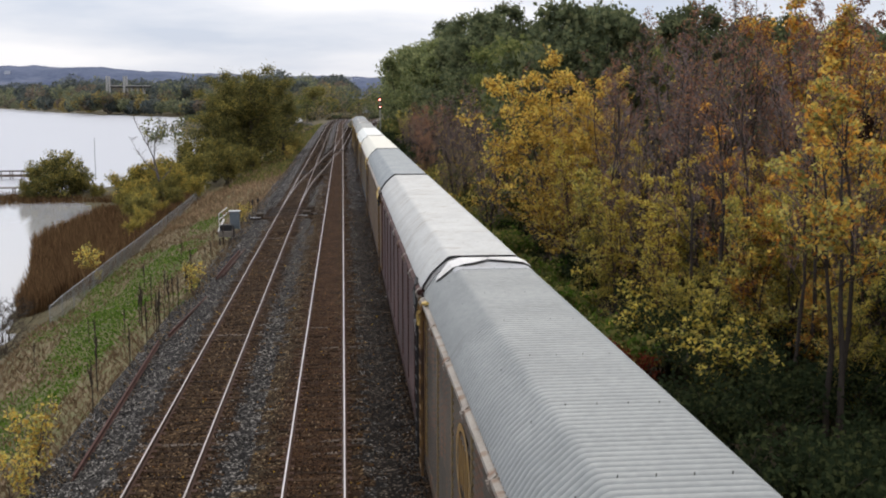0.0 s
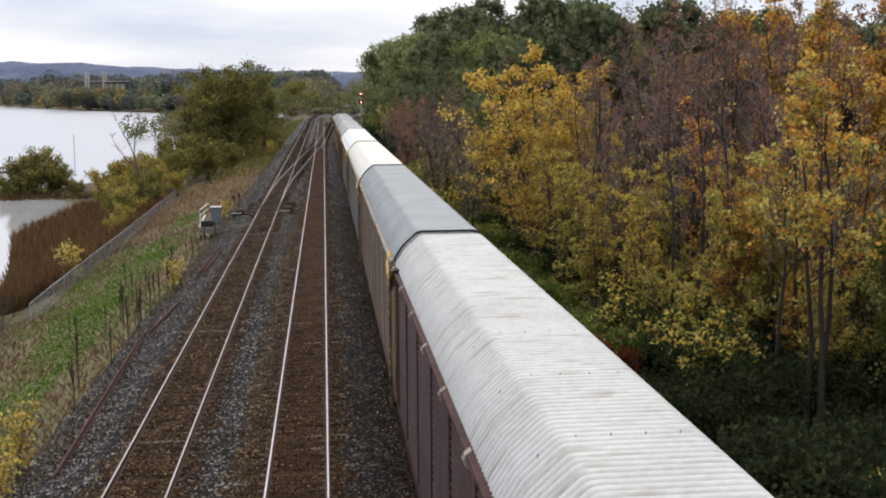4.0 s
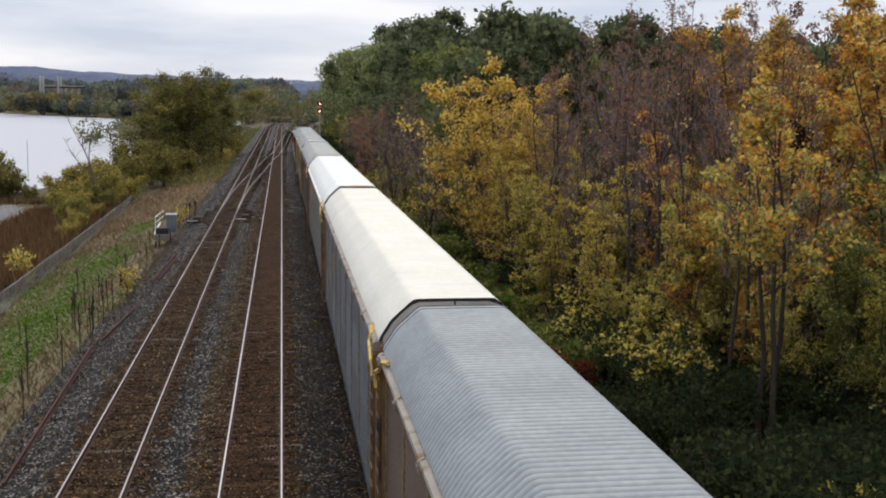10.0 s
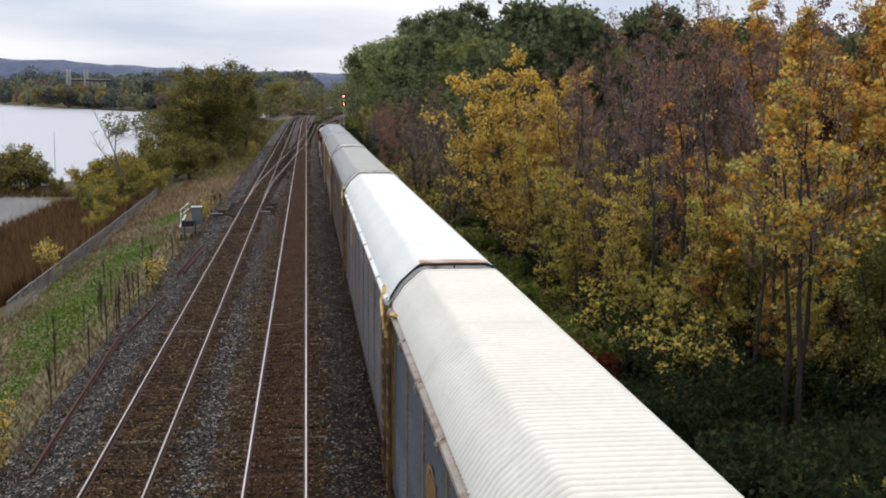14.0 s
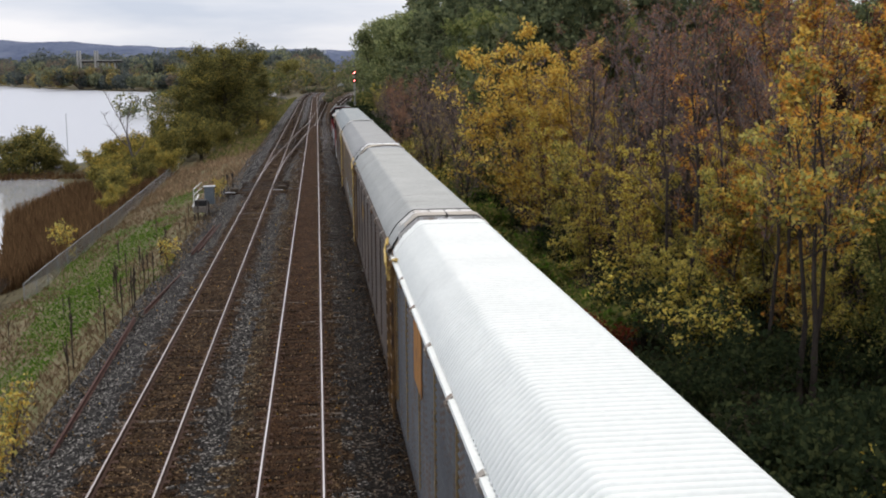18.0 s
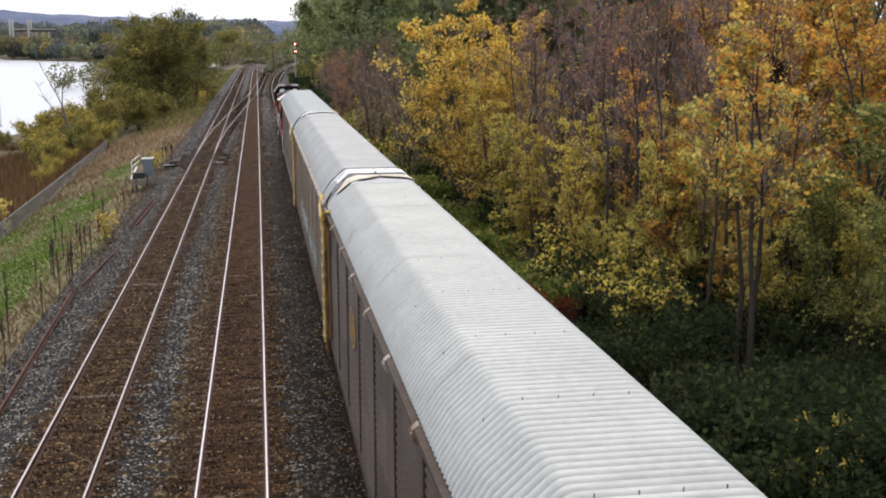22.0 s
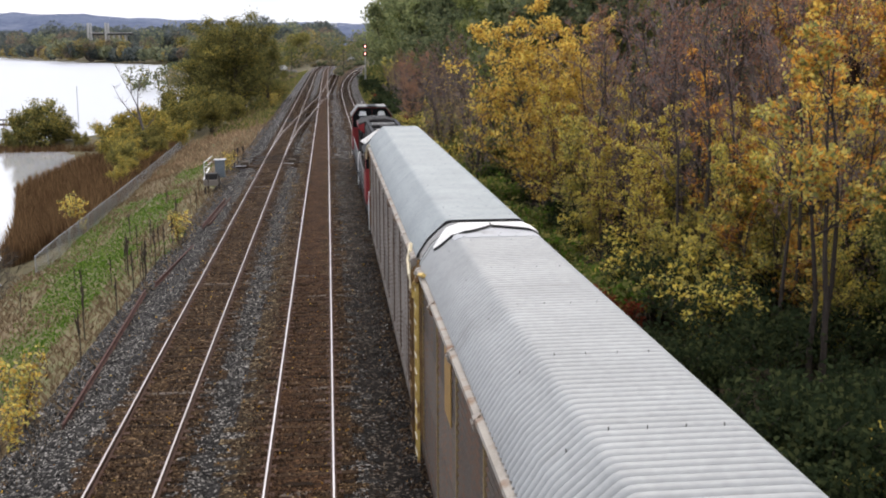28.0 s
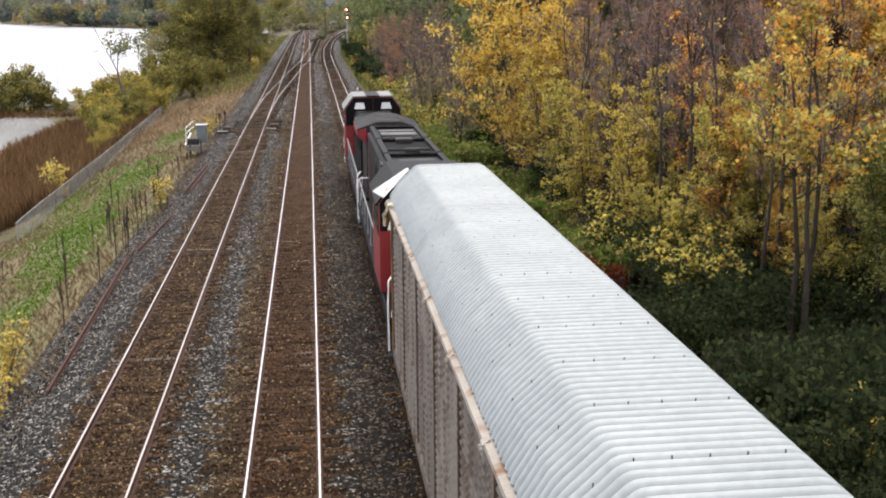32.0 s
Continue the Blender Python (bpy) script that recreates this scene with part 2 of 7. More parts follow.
L_YELLOW = leaf_material("yellow_leaves", [(0.0, (0.24, 0.145, 0.05)), (0.35, (0.63, 0.395, 0.085)), (0.75, (0.9, 0.67, 0.165)), (1.0, (0.5, 0.42, 0.115))])
L_LEMON = leaf_material("lemon_yellow_leaves", [(0.0, (0.25, 0.17, 0.05)), (0.35, (0.62, 0.47, 0.095)), (0.75, (0.9, 0.76, 0.19)), (1.0, (0.5, 0.49, 0.13))])
L_YGREEN = leaf_material("yellow_green_leaves", [(0.0, (0.149, 0.1701, 0.0698)), (0.5, (0.4342, 0.4131, 0.1323)), (1.0, (0.8464, 0.6921, 0.2173))])
L_ORANGE = leaf_material("orange_leaves", [(0.0, (0.264, 0.11, 0.0385)), (0.4, (0.638, 0.297, 0.066)), (0.8, (0.902, 0.55, 0.11)), (1.0, (0.44, 0.374, 0.088))])
L_RUSSET = leaf_material("russet_leaves", [(0.0, (0.11, 0.066, 0.052)), (0.5, (0.25, 0.128, 0.085)), (1.0, (0.4, 0.215, 0.12))])
L_RUSTY = leaf_material("rust_orange_leaves", [(0.0, (0.2, 0.11, 0.075)), (0.6, (0.36, 0.2, 0.125)), (1.0, (0.46, 0.27, 0.17))])
L_RED = leaf_material("red_leaves", [(0.0, (0.12, 0.025, 0.018)), (0.6, (0.24, 0.05, 0.032)), (1.0, (0.24, 0.1, 0.04))])
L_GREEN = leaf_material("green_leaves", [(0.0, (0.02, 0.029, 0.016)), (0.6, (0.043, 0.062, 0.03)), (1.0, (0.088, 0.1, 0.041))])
L_DARK = leaf_material("dark_green_leaves", [(0.0, (0.068, 0.086, 0.052)), (0.6, (0.145, 0.172, 0.09)), (1.0, (0.23, 0.24, 0.12))])
L_OLIVE = leaf_material("olive_leaves", [(0.0, (0.078, 0.0916, 0.037)), (0.6, (0.188, 0.208, 0.069)), (1.0, (0.431, 0.354, 0.12))])
# woods across the lake: distance haze is mixed into the olive and rust tones
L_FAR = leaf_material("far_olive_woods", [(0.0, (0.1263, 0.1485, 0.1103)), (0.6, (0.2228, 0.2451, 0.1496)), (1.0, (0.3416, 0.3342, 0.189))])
L_FARGOLD = leaf_material("far_gold_woods", [(0.0, (0.19, 0.155, 0.09)), (0.6, (0.36, 0.29, 0.12)), (1.0, (0.5, 0.39, 0.15))])
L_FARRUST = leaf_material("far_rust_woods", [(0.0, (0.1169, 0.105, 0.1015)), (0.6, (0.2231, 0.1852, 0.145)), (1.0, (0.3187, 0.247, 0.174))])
L_DEADLEAF = leaf_material("dead_brown_leaves", [(0.0, (0.02, 0.013, 0.01)), (1.0, (0.06, 0.036, 0.026))], 0.2)
L_LAKE = leaf_material("dull_olive_leaves", [(0.0, (0.068, 0.074, 0.032)), (0.6, (0.165, 0.165, 0.062)), (1.0, (0.36, 0.305, 0.105))])
# woods at the bend: brown lightened, with distance haze in the colour
L_BEND = leaf_material("dull_brown_woods", [(0.0, (0.09, 0.088, 0.075)), (0.5, (0.18, 0.165, 0.118)), (0.85, (0.29, 0.24, 0.13)), (1.0, (0.38, 0.3, 0.12))])
L_LAKEGOLD = leaf_material("gold_olive_leaves", [(0.0, (0.2, 0.16, 0.045)), (0.6, (0.38, 0.31, 0.075)), (1.0, (0.55, 0.44, 0.12))])
L_BENDMIX = leaf_material("mid_green_leaves", [(0.0, (0.085, 0.1062, 0.04)), (0.6, (0.1615, 0.187, 0.068)), (1.0, (0.289, 0.289, 0.104))])
# green of the bend woods, lightened for haze like the brown
L_BENDGREEN = leaf_material("dull_green_woods", [(0.0, (0.078, 0.09375, 0.065)), (0.6, (0.156, 0.175, 0.0975)), (1.0, (0.26, 0.2625, 0.13))])
# dark woods paled and blued to paint in the haze over the lake
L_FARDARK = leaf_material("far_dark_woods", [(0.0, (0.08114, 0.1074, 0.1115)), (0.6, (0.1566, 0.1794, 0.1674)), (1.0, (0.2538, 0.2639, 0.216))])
# green paled to paint the haze on the trees ending the wood
L_PALE = leaf_material("pale_green_leaves", [(0.0, (0.13, 0.155, 0.08)), (0.6, (0.23, 0.265, 0.12)), (1.0, (0.36, 0.37, 0.17))])
L_GROVE = leaf_material("yellow_green_grove_leaves", [(0.0, (0.14, 0.14, 0.06)), (0.6, (0.29, 0.27, 0.09)), (1.0, (0.46, 0.38, 0.13))])
L_REED = leaf_material("brown_reeds", [(0.0, (0.06443, 0.03575, 0.01894)), (0.6, (0.1503, 0.0891, 0.04449)), (1.0, (0.2264, 0.1442, 0.07335))])
L_GRASS = leaf_material("bank_grass_green", [(0.0, (0.05, 0.105, 0.014)), (0.6, (0.098, 0.19, 0.028)), (1.0, (0.165, 0.225, 0.045))])
L_TAWNY = leaf_material("tawny_far_grass", [(0.0, (0.16, 0.105, 0.065)), (0.6, (0.32, 0.22, 0.14)), (1.0, (0.44, 0.33, 0.21))])
L_FALLEN = leaf_material("fallen_leaves", [(0.0, (0.12, 0.05, 0.02)), (0.5, (0.42, 0.22, 0.04)), (1.0, (0.6, 0.42, 0.08))], 0.2)
L_STRAW = leaf_material("bank_grass_straw", [(0.0, (0.105, 0.072, 0.043)), (0.6, (0.21, 0.15, 0.092)), (1.0, (0.28, 0.212, 0.132))])


# ---------------------------------------------------------------- mesh helpers
class Geo:
    """Collects vertices and faces of one mesh."""

    def __init__(self):
        self.v, self.f, self.mi = [], [], []

    def add(self, vs, fs, mi=0):
        k = len(self.v)
        self.v.extend(vs)
        self.f.extend([tuple(i + k for i in f) for f in fs])
        self.mi.extend([mi] * len(fs))
        return self

    def box(self, x0, x1, y0, y1, z0, z1, mi=0, ch=0.0):
        """A box; ch cuts its long vertical and top edges."""
        if ch <= 0:
            v = [(x, y, z) for z in (z0, z1) for y in (y0, y1) for x in (x0, x1)]
            return self.add(v, [(0, 2, 3, 1), (4, 5, 7, 6), (0, 1, 5, 4), (2, 6, 7, 3), (0, 4, 6, 2), (1, 3, 7, 5)], mi)
        ring = [(x0 + ch, y0), (x1 - ch, y0), (x1, y0 + ch), (x1, y1 - ch), (x1 - ch, y1), (x0 + ch, y1), (x0, y1 - ch), (x0, y0 + ch)]
        cx, cy = (x0 + x1) / 2, (y0 + y1) / 2
        kx, ky = 1 - 2 * ch / max(x1 - x0, 1e-6), 1 - 2 * ch / max(y1 - y0, 1e-6)
        v = [(x, y, z0) for x, y in ring] + [(x, y, z1 - ch) for x, y in ring]
        v += [(cx + (x - cx) * kx, cy + (y - cy) * ky, z1) for x, y in ring]
        f = [tuple(range(7, -1, -1)), tuple(range(16, 24))]
        for a in (0, 8):
            f += [(a + i, a + (i + 1) % 8, a + 8 + (i + 1) % 8, a + 8 + i) for i in range(8)]
        return self.add(v, f, mi)

    def tube(self, path, radii, sides=6, mi=0, cap=True):
        """A tapered tube along a list of points."""
        path = [Vector(p) for p in path]
        rings = []
        for i, p in enumerate(path):
            d = (path[min(i + 1, len(path) - 1)] - path[max(i - 1, 0)]).normalized()
            a = d.cross(Vector((0, 0, 1)) if abs(d.z) < 0.9 else Vector((1, 0, 0))).normalized()
            b = d.cross(a)
            r = radii[i] if isinstance(radii, (list, tuple)) else radii
            rings.append([tuple(p + (a * math.cos(q) + b * math.sin(q)) * r) for q in (2 * math.pi * k / sides for k in range(sides))])
        v = [q for ring in rings for q in ring]
        f = [(i * sides + k, i * sides + (k + 1) % sides, (i + 1) * sides + (k + 1) % sides, (i + 1) * sides + k)
             for i in range(len(path) - 1) for k in range(sides)]
        if cap:
            f += [tuple(range(sides - 1, -1, -1)), tuple(range((len(path) - 1) * sides, len(path) * sides))]
        return self.add(v, f, mi)

    def disc(self, centre, r, axis="x", width=0.1, sides=20, mi=0):
        c = Vector(centre)
        d = {"x": Vector((1, 0, 0)), "y": Vector((0, 1, 0)), "z": Vector((0, 0, 1))}[axis] * width / 2
        return self.tube([c - d, c + d], r, sides, mi)

    def prism(self, outline, y0, y1, mi=0):
        """An outline in x and z drawn out along y."""
        k = len(outline)
        v = [(x, y0, z) for x, z in outline] + [(x, y1, z) for x, z in outline]
        f = [tuple(range(k)), tuple(range(2 * k - 1, k - 1, -1))] + [(i, i + k, (i + 1) % k + k, (i + 1) % k) for i in range(k)]
        return self.add(v, f, mi)

    def mesh(self, name, *mats, smooth=False):
        me = bpy.data.meshes.new(name)
        me.from_pydata(self.v, [], self.f)
        for m in mats:
            me.materials.append(m)
        if len(mats) > 1:
            me.polygons.foreach_set("material_index", self.mi)
        if smooth:
            me.polygons.foreach_set("use_smooth", [True] * len(me.polygons))
        me.update()
        return me


def part(name, geo, mats, parent, label="", smooth=False):
    """Links a Geo (or a ready mesh) as ONE mesh object under a thing or a part."""
    me = geo if isinstance(geo, bpy.types.Mesh) else geo.mesh(name, *(mats if isinstance(mats, tuple) else (mats,)), smooth=smooth)
    ob = new(name, me)
    ob.parent = parent
    if label:
        ob["label"] = label
    return ob


def thing(name, label, category, at=None, group="", kind=""):
    ob = new(name)
    if at is not None:
        ob.matrix_world = at
    return tagged(ob, label, category, group, kind)


def solid(name, geo, mats, label, category="", group="", kind="", at=None, smooth=False):
    ob = new(name, geo.mesh(name, *(mats if isinstance(mats, tuple) else (mats,)), smooth=smooth))
    if at is not None:
        ob.matrix_world = at
    return tagged(ob, label, category, group, kind)


def lerp(x, table):
    for (a, b), (c, d) in zip(table, table[1:]):
        if x <= c:
            return b + (d - b) * max(0.0, (x - a)) / (c - a)
    return table[-1][1]


# ---------------------------------------------------------------- plan
X1, X2, X3 = -4.69, -0.84, 3.31          # track centres
LAKE = -5.0


def bend(y, start, radius):
    return 0.0 if y < start else (y - start) ** 2 / (2 * radius)


def track_x(k, y):
    if k == 3:
        return X3 + bend(y, 195, 3000)
    return (X1 if k == 1 else X2) + bend(y, 380, 2600)


SHORE = [(-60, -15), (30, -16.5), (62, -19.5), (89, -25), (110, -30.5), (140, -30), (150, -34), (160, -38), (161, -75), (165, -75), (170, -47), (176, -40), (215, -33), (300, -30),
         (480, -40), (850, -117), (980, -198), (1200, -305), (1620, -480), (1900, -900), (2100, -2600)]


def ground_z(x, y):
    n = noise.noise(Vector((x * 0.11, y * 0.11, 0))) * 0.35
    if x < -6.9:
        s = lerp(y, SHORE)
        foot = max(-17.0, s + 2.5)
        if x > foot:
            k = (x + 6.9) / (foot + 6.9)
            z = -0.55 - 2.6 * k
        elif x > s:
            k = (x - foot) / (s - foot)
            z = -3.15 + (LAKE + 3.15 + 0.1) * min(1, k * 1.35)
        else:
            z = LAKE - min(1.5, 0.12 * (s - x))
        if 150 < y < 180 and x < -47:
            z = min(z, LAKE + 0.25)
        return z + n * min(1, (-6.9 - x) / 2) * (0.5 if z < -4.5 else 1)
    if x > 7.0:
        z = -0.75 + 0.17 * max(0, min(x, 75) - 12)
        return z + n * min(1, (x - 7) / 2)
    return -0.62


# ---------------------------------------------------------------- ground, lake, hills
def spread(stops):
    """Coordinates from (limit, step) pairs."""
    out, x = [stops[0][0]], stops[0][0]
    for limit, step in stops[1:]:
        while x < limit - 1e-6:
            x = min(limit, x + step)
            out.append(x)
    return out


M_BANK = surface("rough_bank_grass", (0.095, 0.108, 0.038), (0.165, 0.118, 0.068), 0.22, 0.95, bump=0.8, fine=3.0, bump_dist=0.15, stretch=(1, 0.5, 1))
M_SHORE = surface("marsh_ground", (0.05, 0.05, 0.02), (0.12, 0.09, 0.045), 0.2, 0.95, bump=0.5, fine=3.0)
# no haze in the air: the hill's blue-grey paint carries it
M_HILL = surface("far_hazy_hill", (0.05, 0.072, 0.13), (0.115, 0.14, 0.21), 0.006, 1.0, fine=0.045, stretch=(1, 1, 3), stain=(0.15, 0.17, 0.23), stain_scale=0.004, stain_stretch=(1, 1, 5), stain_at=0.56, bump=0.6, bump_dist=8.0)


def ground_high(x, y):
    z = ground_z(x, y)
    if y > 650 and x > lerp(y, SHORE) and x < 60:
        z += min(20, 0.05 * (x - lerp(y, SHORE))) * min(1, (y - 650) / 250) * (1 if x < -40 else max(0, (-x - 8) / 32))
    return z


def build_ground():
    xs = spread([(-4500, 0), (-600, 260), (-120, 40), (-45, 7), (-6.9, 1.0), (7.0, 4.6), (40, 1.5), (80, 5), (300, 30), (4500, 300)])
    ys = spread([(-260, 0), (10, 15), (120, 2.0), (260, 5), (700, 18), (2200, 60), (4800, 300)])
    nx, g = len(xs), Geo()
    v = [(x, y, ground_high(x, y)) for y in ys for x in xs]
    f, mi = [], []
    for j in range(len(ys) - 1):
        for i in range(nx - 1):
            f.append((j * nx + i, j * nx + i + 1, (j + 1) * nx + i + 1, (j + 1) * nx + i))
            x, y = (xs[i] + xs[i + 1]) / 2, (ys[j] + ys[j + 1]) / 2
            mi.append(0 if x > -6 else 1 if x > -18.5 and y < 300 else 2)
    g.v, g.f, g.mi = v, f, mi
    solid("ground", g, (M_GROUND, M_BANK, M_SHORE), "rough ground of grassy bank, marsh and woodland soil", "ground", kind="structure", smooth=True)


build_ground()


def water_material(name, base, rough, ripple):
    m, n, l, b = nodes_of(name)
    b.inputs["Base Color"].default_value = (*base, 1)
    b.inputs["Roughness"].default_value, b.inputs["IOR"].default_value = rough, 1.33
    b.inputs["Specular IOR Level"].default_value = 0.9
    co, mp, t, bp = n.new("ShaderNodeTexCoord"), n.new("ShaderNodeMapping"), n.new("ShaderNodeTexNoise"), n.new("ShaderNodeBump")
    mp.inputs["Scale"].default_value = (0.5, 1.6, 1)
    t.inputs["Scale"].default_value, t.inputs["Detail"].default_value = 0.8, 4
    bp.inputs["Strength"].default_value, bp.inputs["Distance"].default_value = ripple, 0.05
    l.new(co.outputs["Object"], mp.inputs["Vector"])
    l.new(mp.outputs["Vector"], t.inputs["Vector"])
    l.new(t.outputs["Fac"], bp.inputs["Height"])
    l.new(bp.outputs["Normal"], b.inputs["Normal"])
    return m


lake = Geo()
lake.add([(-4400, 166, LAKE), (-13, 166, LAKE), (-13, 2300, LAKE), (-4400, 2300, LAKE)], [(0, 1, 2, 3)])
lake.add([(-4400, -250, LAKE), (-13, -250, LAKE), (-13, 166, LAKE), (-4400, 166, LAKE)], [(0, 1, 2, 3)], 1)
solid("water", lake, (water_material("ruffled_lake_water", (0.44, 0.46, 0.5), 0.3, 0.3), water_material("calm_lake_water", (0.42, 0.43, 0.44), 0.06, 0.12)),
      "pale grey lake, ruffled far out and calm in the inlet", "lake", kind="structure")


def build_hills():
    """Escarpment behind the lake, about four kilometres off."""
    for nm, y0, top, amp, seed, x0, x1 in (("backdrop", 3600, 112, 20, 3.0, -4200, 4200),):
        g, k = Geo(), 420
        for j, (dy, hz) in enumerate(((0, 0.0), (150, 0.5), (300, 0.85), (450, 1.0), (800, 1.0))):
            for i in range(k):
                x = x0 + (x1 - x0) * i / (k - 1)
                h = top + amp * noise.noise(Vector((x * 0.0016, seed, 0))) + 7 * noise.noise(Vector((x * 0.012, seed, dy * 0.01))) + 4 * noise.noise(Vector((x * 0.06, seed, dy * 0.05)))
                h *= lerp(x, [(-4200, 1.1), (-1200, 1.06), (-150, 0.8), (100, 0.74), (4200, 1.0)])
                g.v.append((x, y0 + dy + 0.00002 * x * x, -6 + (h + 6) * hz))
        g.f = [(j * k + i, j * k + i + 1, (j + 1) * k + i + 1, (j + 1) * k + i) for j in range(4) for i in range(k - 1)]
        g.mi = [0] * len(g.f)
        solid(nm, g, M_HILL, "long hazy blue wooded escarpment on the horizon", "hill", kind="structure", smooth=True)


build_hills()
rh = random.Random(31)
estate = Geo()
for i in range(46):
    x = rh.choice((rh.uniform(-1480, -1050), rh.uniform(-1480, -700), rh.uniform(-150, 60)))
    w, y = rh.uniform(5, 16), 3880 + rh.uniform(0, 90)
    z = -6 + 100 * lerp(x, [(-1500, 1.02), (-1200, 0.98), (-150, 0.78), (100, 0.72)]) + rh.uniform(-9, 10)
    estate.box(x - w, x + w, y - 6, y + 6, z - 12, z + rh.uniform(2, 6))
# walls are tinted pale blue too, to sit in the hill's painted haze
tagged(solid("hill_estate", estate, surface("hazy_pale_walls", (0.42, 0.45, 0.5), (0.6, 0.62, 0.66), 0.02, 0.9), "pale far houses scattered along the hill crest", "houses"), kind="stuff")


# ---------------------------------------------------------------- tracks
def build_ballast():
    g = Geo()
    xs = spread([(-8.6, 0), (6.9, 0.3)])
    ys = spread([(-250, 0), (12, 6), (75, 0.3), (200, 1.2), (520, 8)])
    nx = len(xs)
    for y in ys:
        dx = (track_x(2, y) - X2)
        for x in xs:
            edge = lerp(x, [(-8.6, -0.97), (-7.7, -0.66), (-6.5, -0.28), (-5.9, -0.185), (-3.4, -0.185), (-2.8, -0.26), (-2.2, -0.185), (0.5, -0.18), (1.2, -0.28), (1.9, -0.2),
                            (4.9, -0.2), (5.5, -0.27), (6.9, -0.85)])
            xx = x + dx + (max(0, (x - 1.2)) / 5.7 * (track_x(3, y) - X3 - dx) if x > 1.2 else 0)
            g.v.append((xx, y, edge + (0.045 * max(0.0, min(1.0, (y - 42) / 16)) if abs(x - X2) < 0.68 else 0.0) + (0.025 if abs(x - X2) < 0.68 and y > 50 else 0.05) * noise.noise(Vector((x * 1.7, y * 1.7, 0))) + 0.02 * noise.noise(Vector((x * 7, y * 7, 4)))))
    g.f = [(j * nx + i, j * nx + i + 1, (j + 1) * nx + i + 1, (j + 1) * nx + i) for j in range(len(ys) - 1) for i in range(nx - 1)]
    zone = [2 if abs(x + 0.15 - X2) < 0.78 else 1 if min(abs(x + 0.15 - X1), abs(x + 0.15 - X2), abs(x + 0.15 - X3)) < 1.3 else 3 if -2.75 < x < -1.9 else 4 if x > 0.45 else 0 for x in xs]
    rz = random.Random(8)
    g.mi = [zone[max(0, min(nx - 2, i + (rz.choice((-1, 0, 0, 1)) if ys[j] > 12 else 0)))] for j in range(len(ys) - 1) for i in range(nx - 1)]
    # beyond 85 m the grey bed gradually takes the haze-paled stone
    paled = [rz.random() < (y - 85) / 80 for y in ys[:-1] for i in range(nx - 1)]
    g.mi = [5 if c and m in (0, 3, 4) else m for m, c in zip(g.mi, paled)]
    solid("ballast", g, (M_BALLAST, M_FOULED, M_MUDDY, M_TAN, M_DARKBED, M_PALEBED), "grey crushed stone ballast with rusty brown streaks", "ballast", kind="structure")
    # loose stones
    grey, brown, rnd = Geo(), Geo(), random.Random(4)
    base = [(1, 0, -0.6), (-1, 0, -0.6), (0, 1, -0.6), (0, -1, -0.6), (0, 0, 1)]
    faces = [(0, 2, 4), (2, 1, 4), (1, 3, 4), (3, 0, 4), (0, 3, 1, 2)]
    for q in range(78000):
        y = 17 + 75 * rnd.random() ** 1.9
        x = rnd.uniform(-8.2, 2.1)
        r = rnd.uniform(0.016, 0.046)
        d = min(abs(x - X1), abs(x - X2))
        if d < 0.7 and rnd.random() < 0.1 or abs(d - 0.753) < 0.06:
            continue
        z = lerp(x, [(-8.6, -0.97), (-7.7, -0.66), (-6.5, -0.3), (-5.9, -0.2), (-3.4, -0.2), (-2.8, -0.27), (-2.2, -0.2), (0.5, -0.2), (1.2, -0.3), (1.9, -0.2), (3, -0.2)])
        if d < 1.3:
            z += 0.015
        if q >= 64000:
            y, r = 88 + 130 * rnd.random(), rnd.uniform(0.035, 0.085)
        s = brown if d < 1.25 + rnd.uniform(-0.2, 0.2) or -2.7 < x < -2.0 or (x > 0.4 and rnd.random() < 0.7) else grey
        s.add([(x + a * r * rnd.uniform(0.6, 1.3), y + b * r * rnd.uniform(0.6, 1.3), z + 0.015 + c * r * rnd.uniform(0.5, 1)) for a, b, c in base], faces)
    solid("loose_stones", grey, M_STONE, "loose grey ballast stones lying between the tracks", "stones", kind="stuff")
    solid("rusty_stones", brown, M_BROWNSTONE, "loose rust-brown stones lying over the ties", "stones", kind="stuff")


build_ballast()

RAIL_OUT = [(-0.07, -0.17), (0.07, -0.17), (0.07, -0.155), (0.012, -0.13), (0.012, -0.045), (0.036, -0.035), (0.036, -0.008), (0.02, 0), (-0.02, 0),
            (-0.036, -0.008), (-0.036, -0.035), (-0.012, -0.045), (-0.012, -0.13), (-0.07, -0.155)]


def rail_geo(fx, ys):
    g, k = Geo(), len(RAIL_OUT)
    for y in ys:
        g.v += [(fx(y) + x, y, z) for x, z in RAIL_OUT]
    for j in range(len(ys) - 1):
        for i in range(k):
            g.f.append((j * k + i, j * k + (i + 1) % k, (j + 1) * k + (i + 1) % k, (j + 1) * k + i))
            g.mi.append(1 if i == 7 else 0)
    return g


def tie_mesh(seed):
    rnd, g = random.Random(seed), Geo()
    g.box(-1.3, 1.3, -0.115, 0.115, -0.16, 0.0, ch=0.018)
    g.v = [(x + rnd.uniform(-0.02, 0.02), y + rnd.uniform(-0.008, 0.008), z + rnd.uniform(-0.008, 0.004)) for x, y, z in g.v]
    for s in (-0.753, 0.753):
        g.box(s - 0.17, s + 0.17, -0.1, 0.1, 0.0, 0.012, 1)
        for q in (-0.11, 0.11):
            g.box(s + q - 0.012, s + q + 0.012, -0.07, -0.045, 0.0, 0.035, 1)
    return g.mesh("tie", M_TIE, M_RAIL)


TIES = [tie_mesh(k) for k in range(4)]


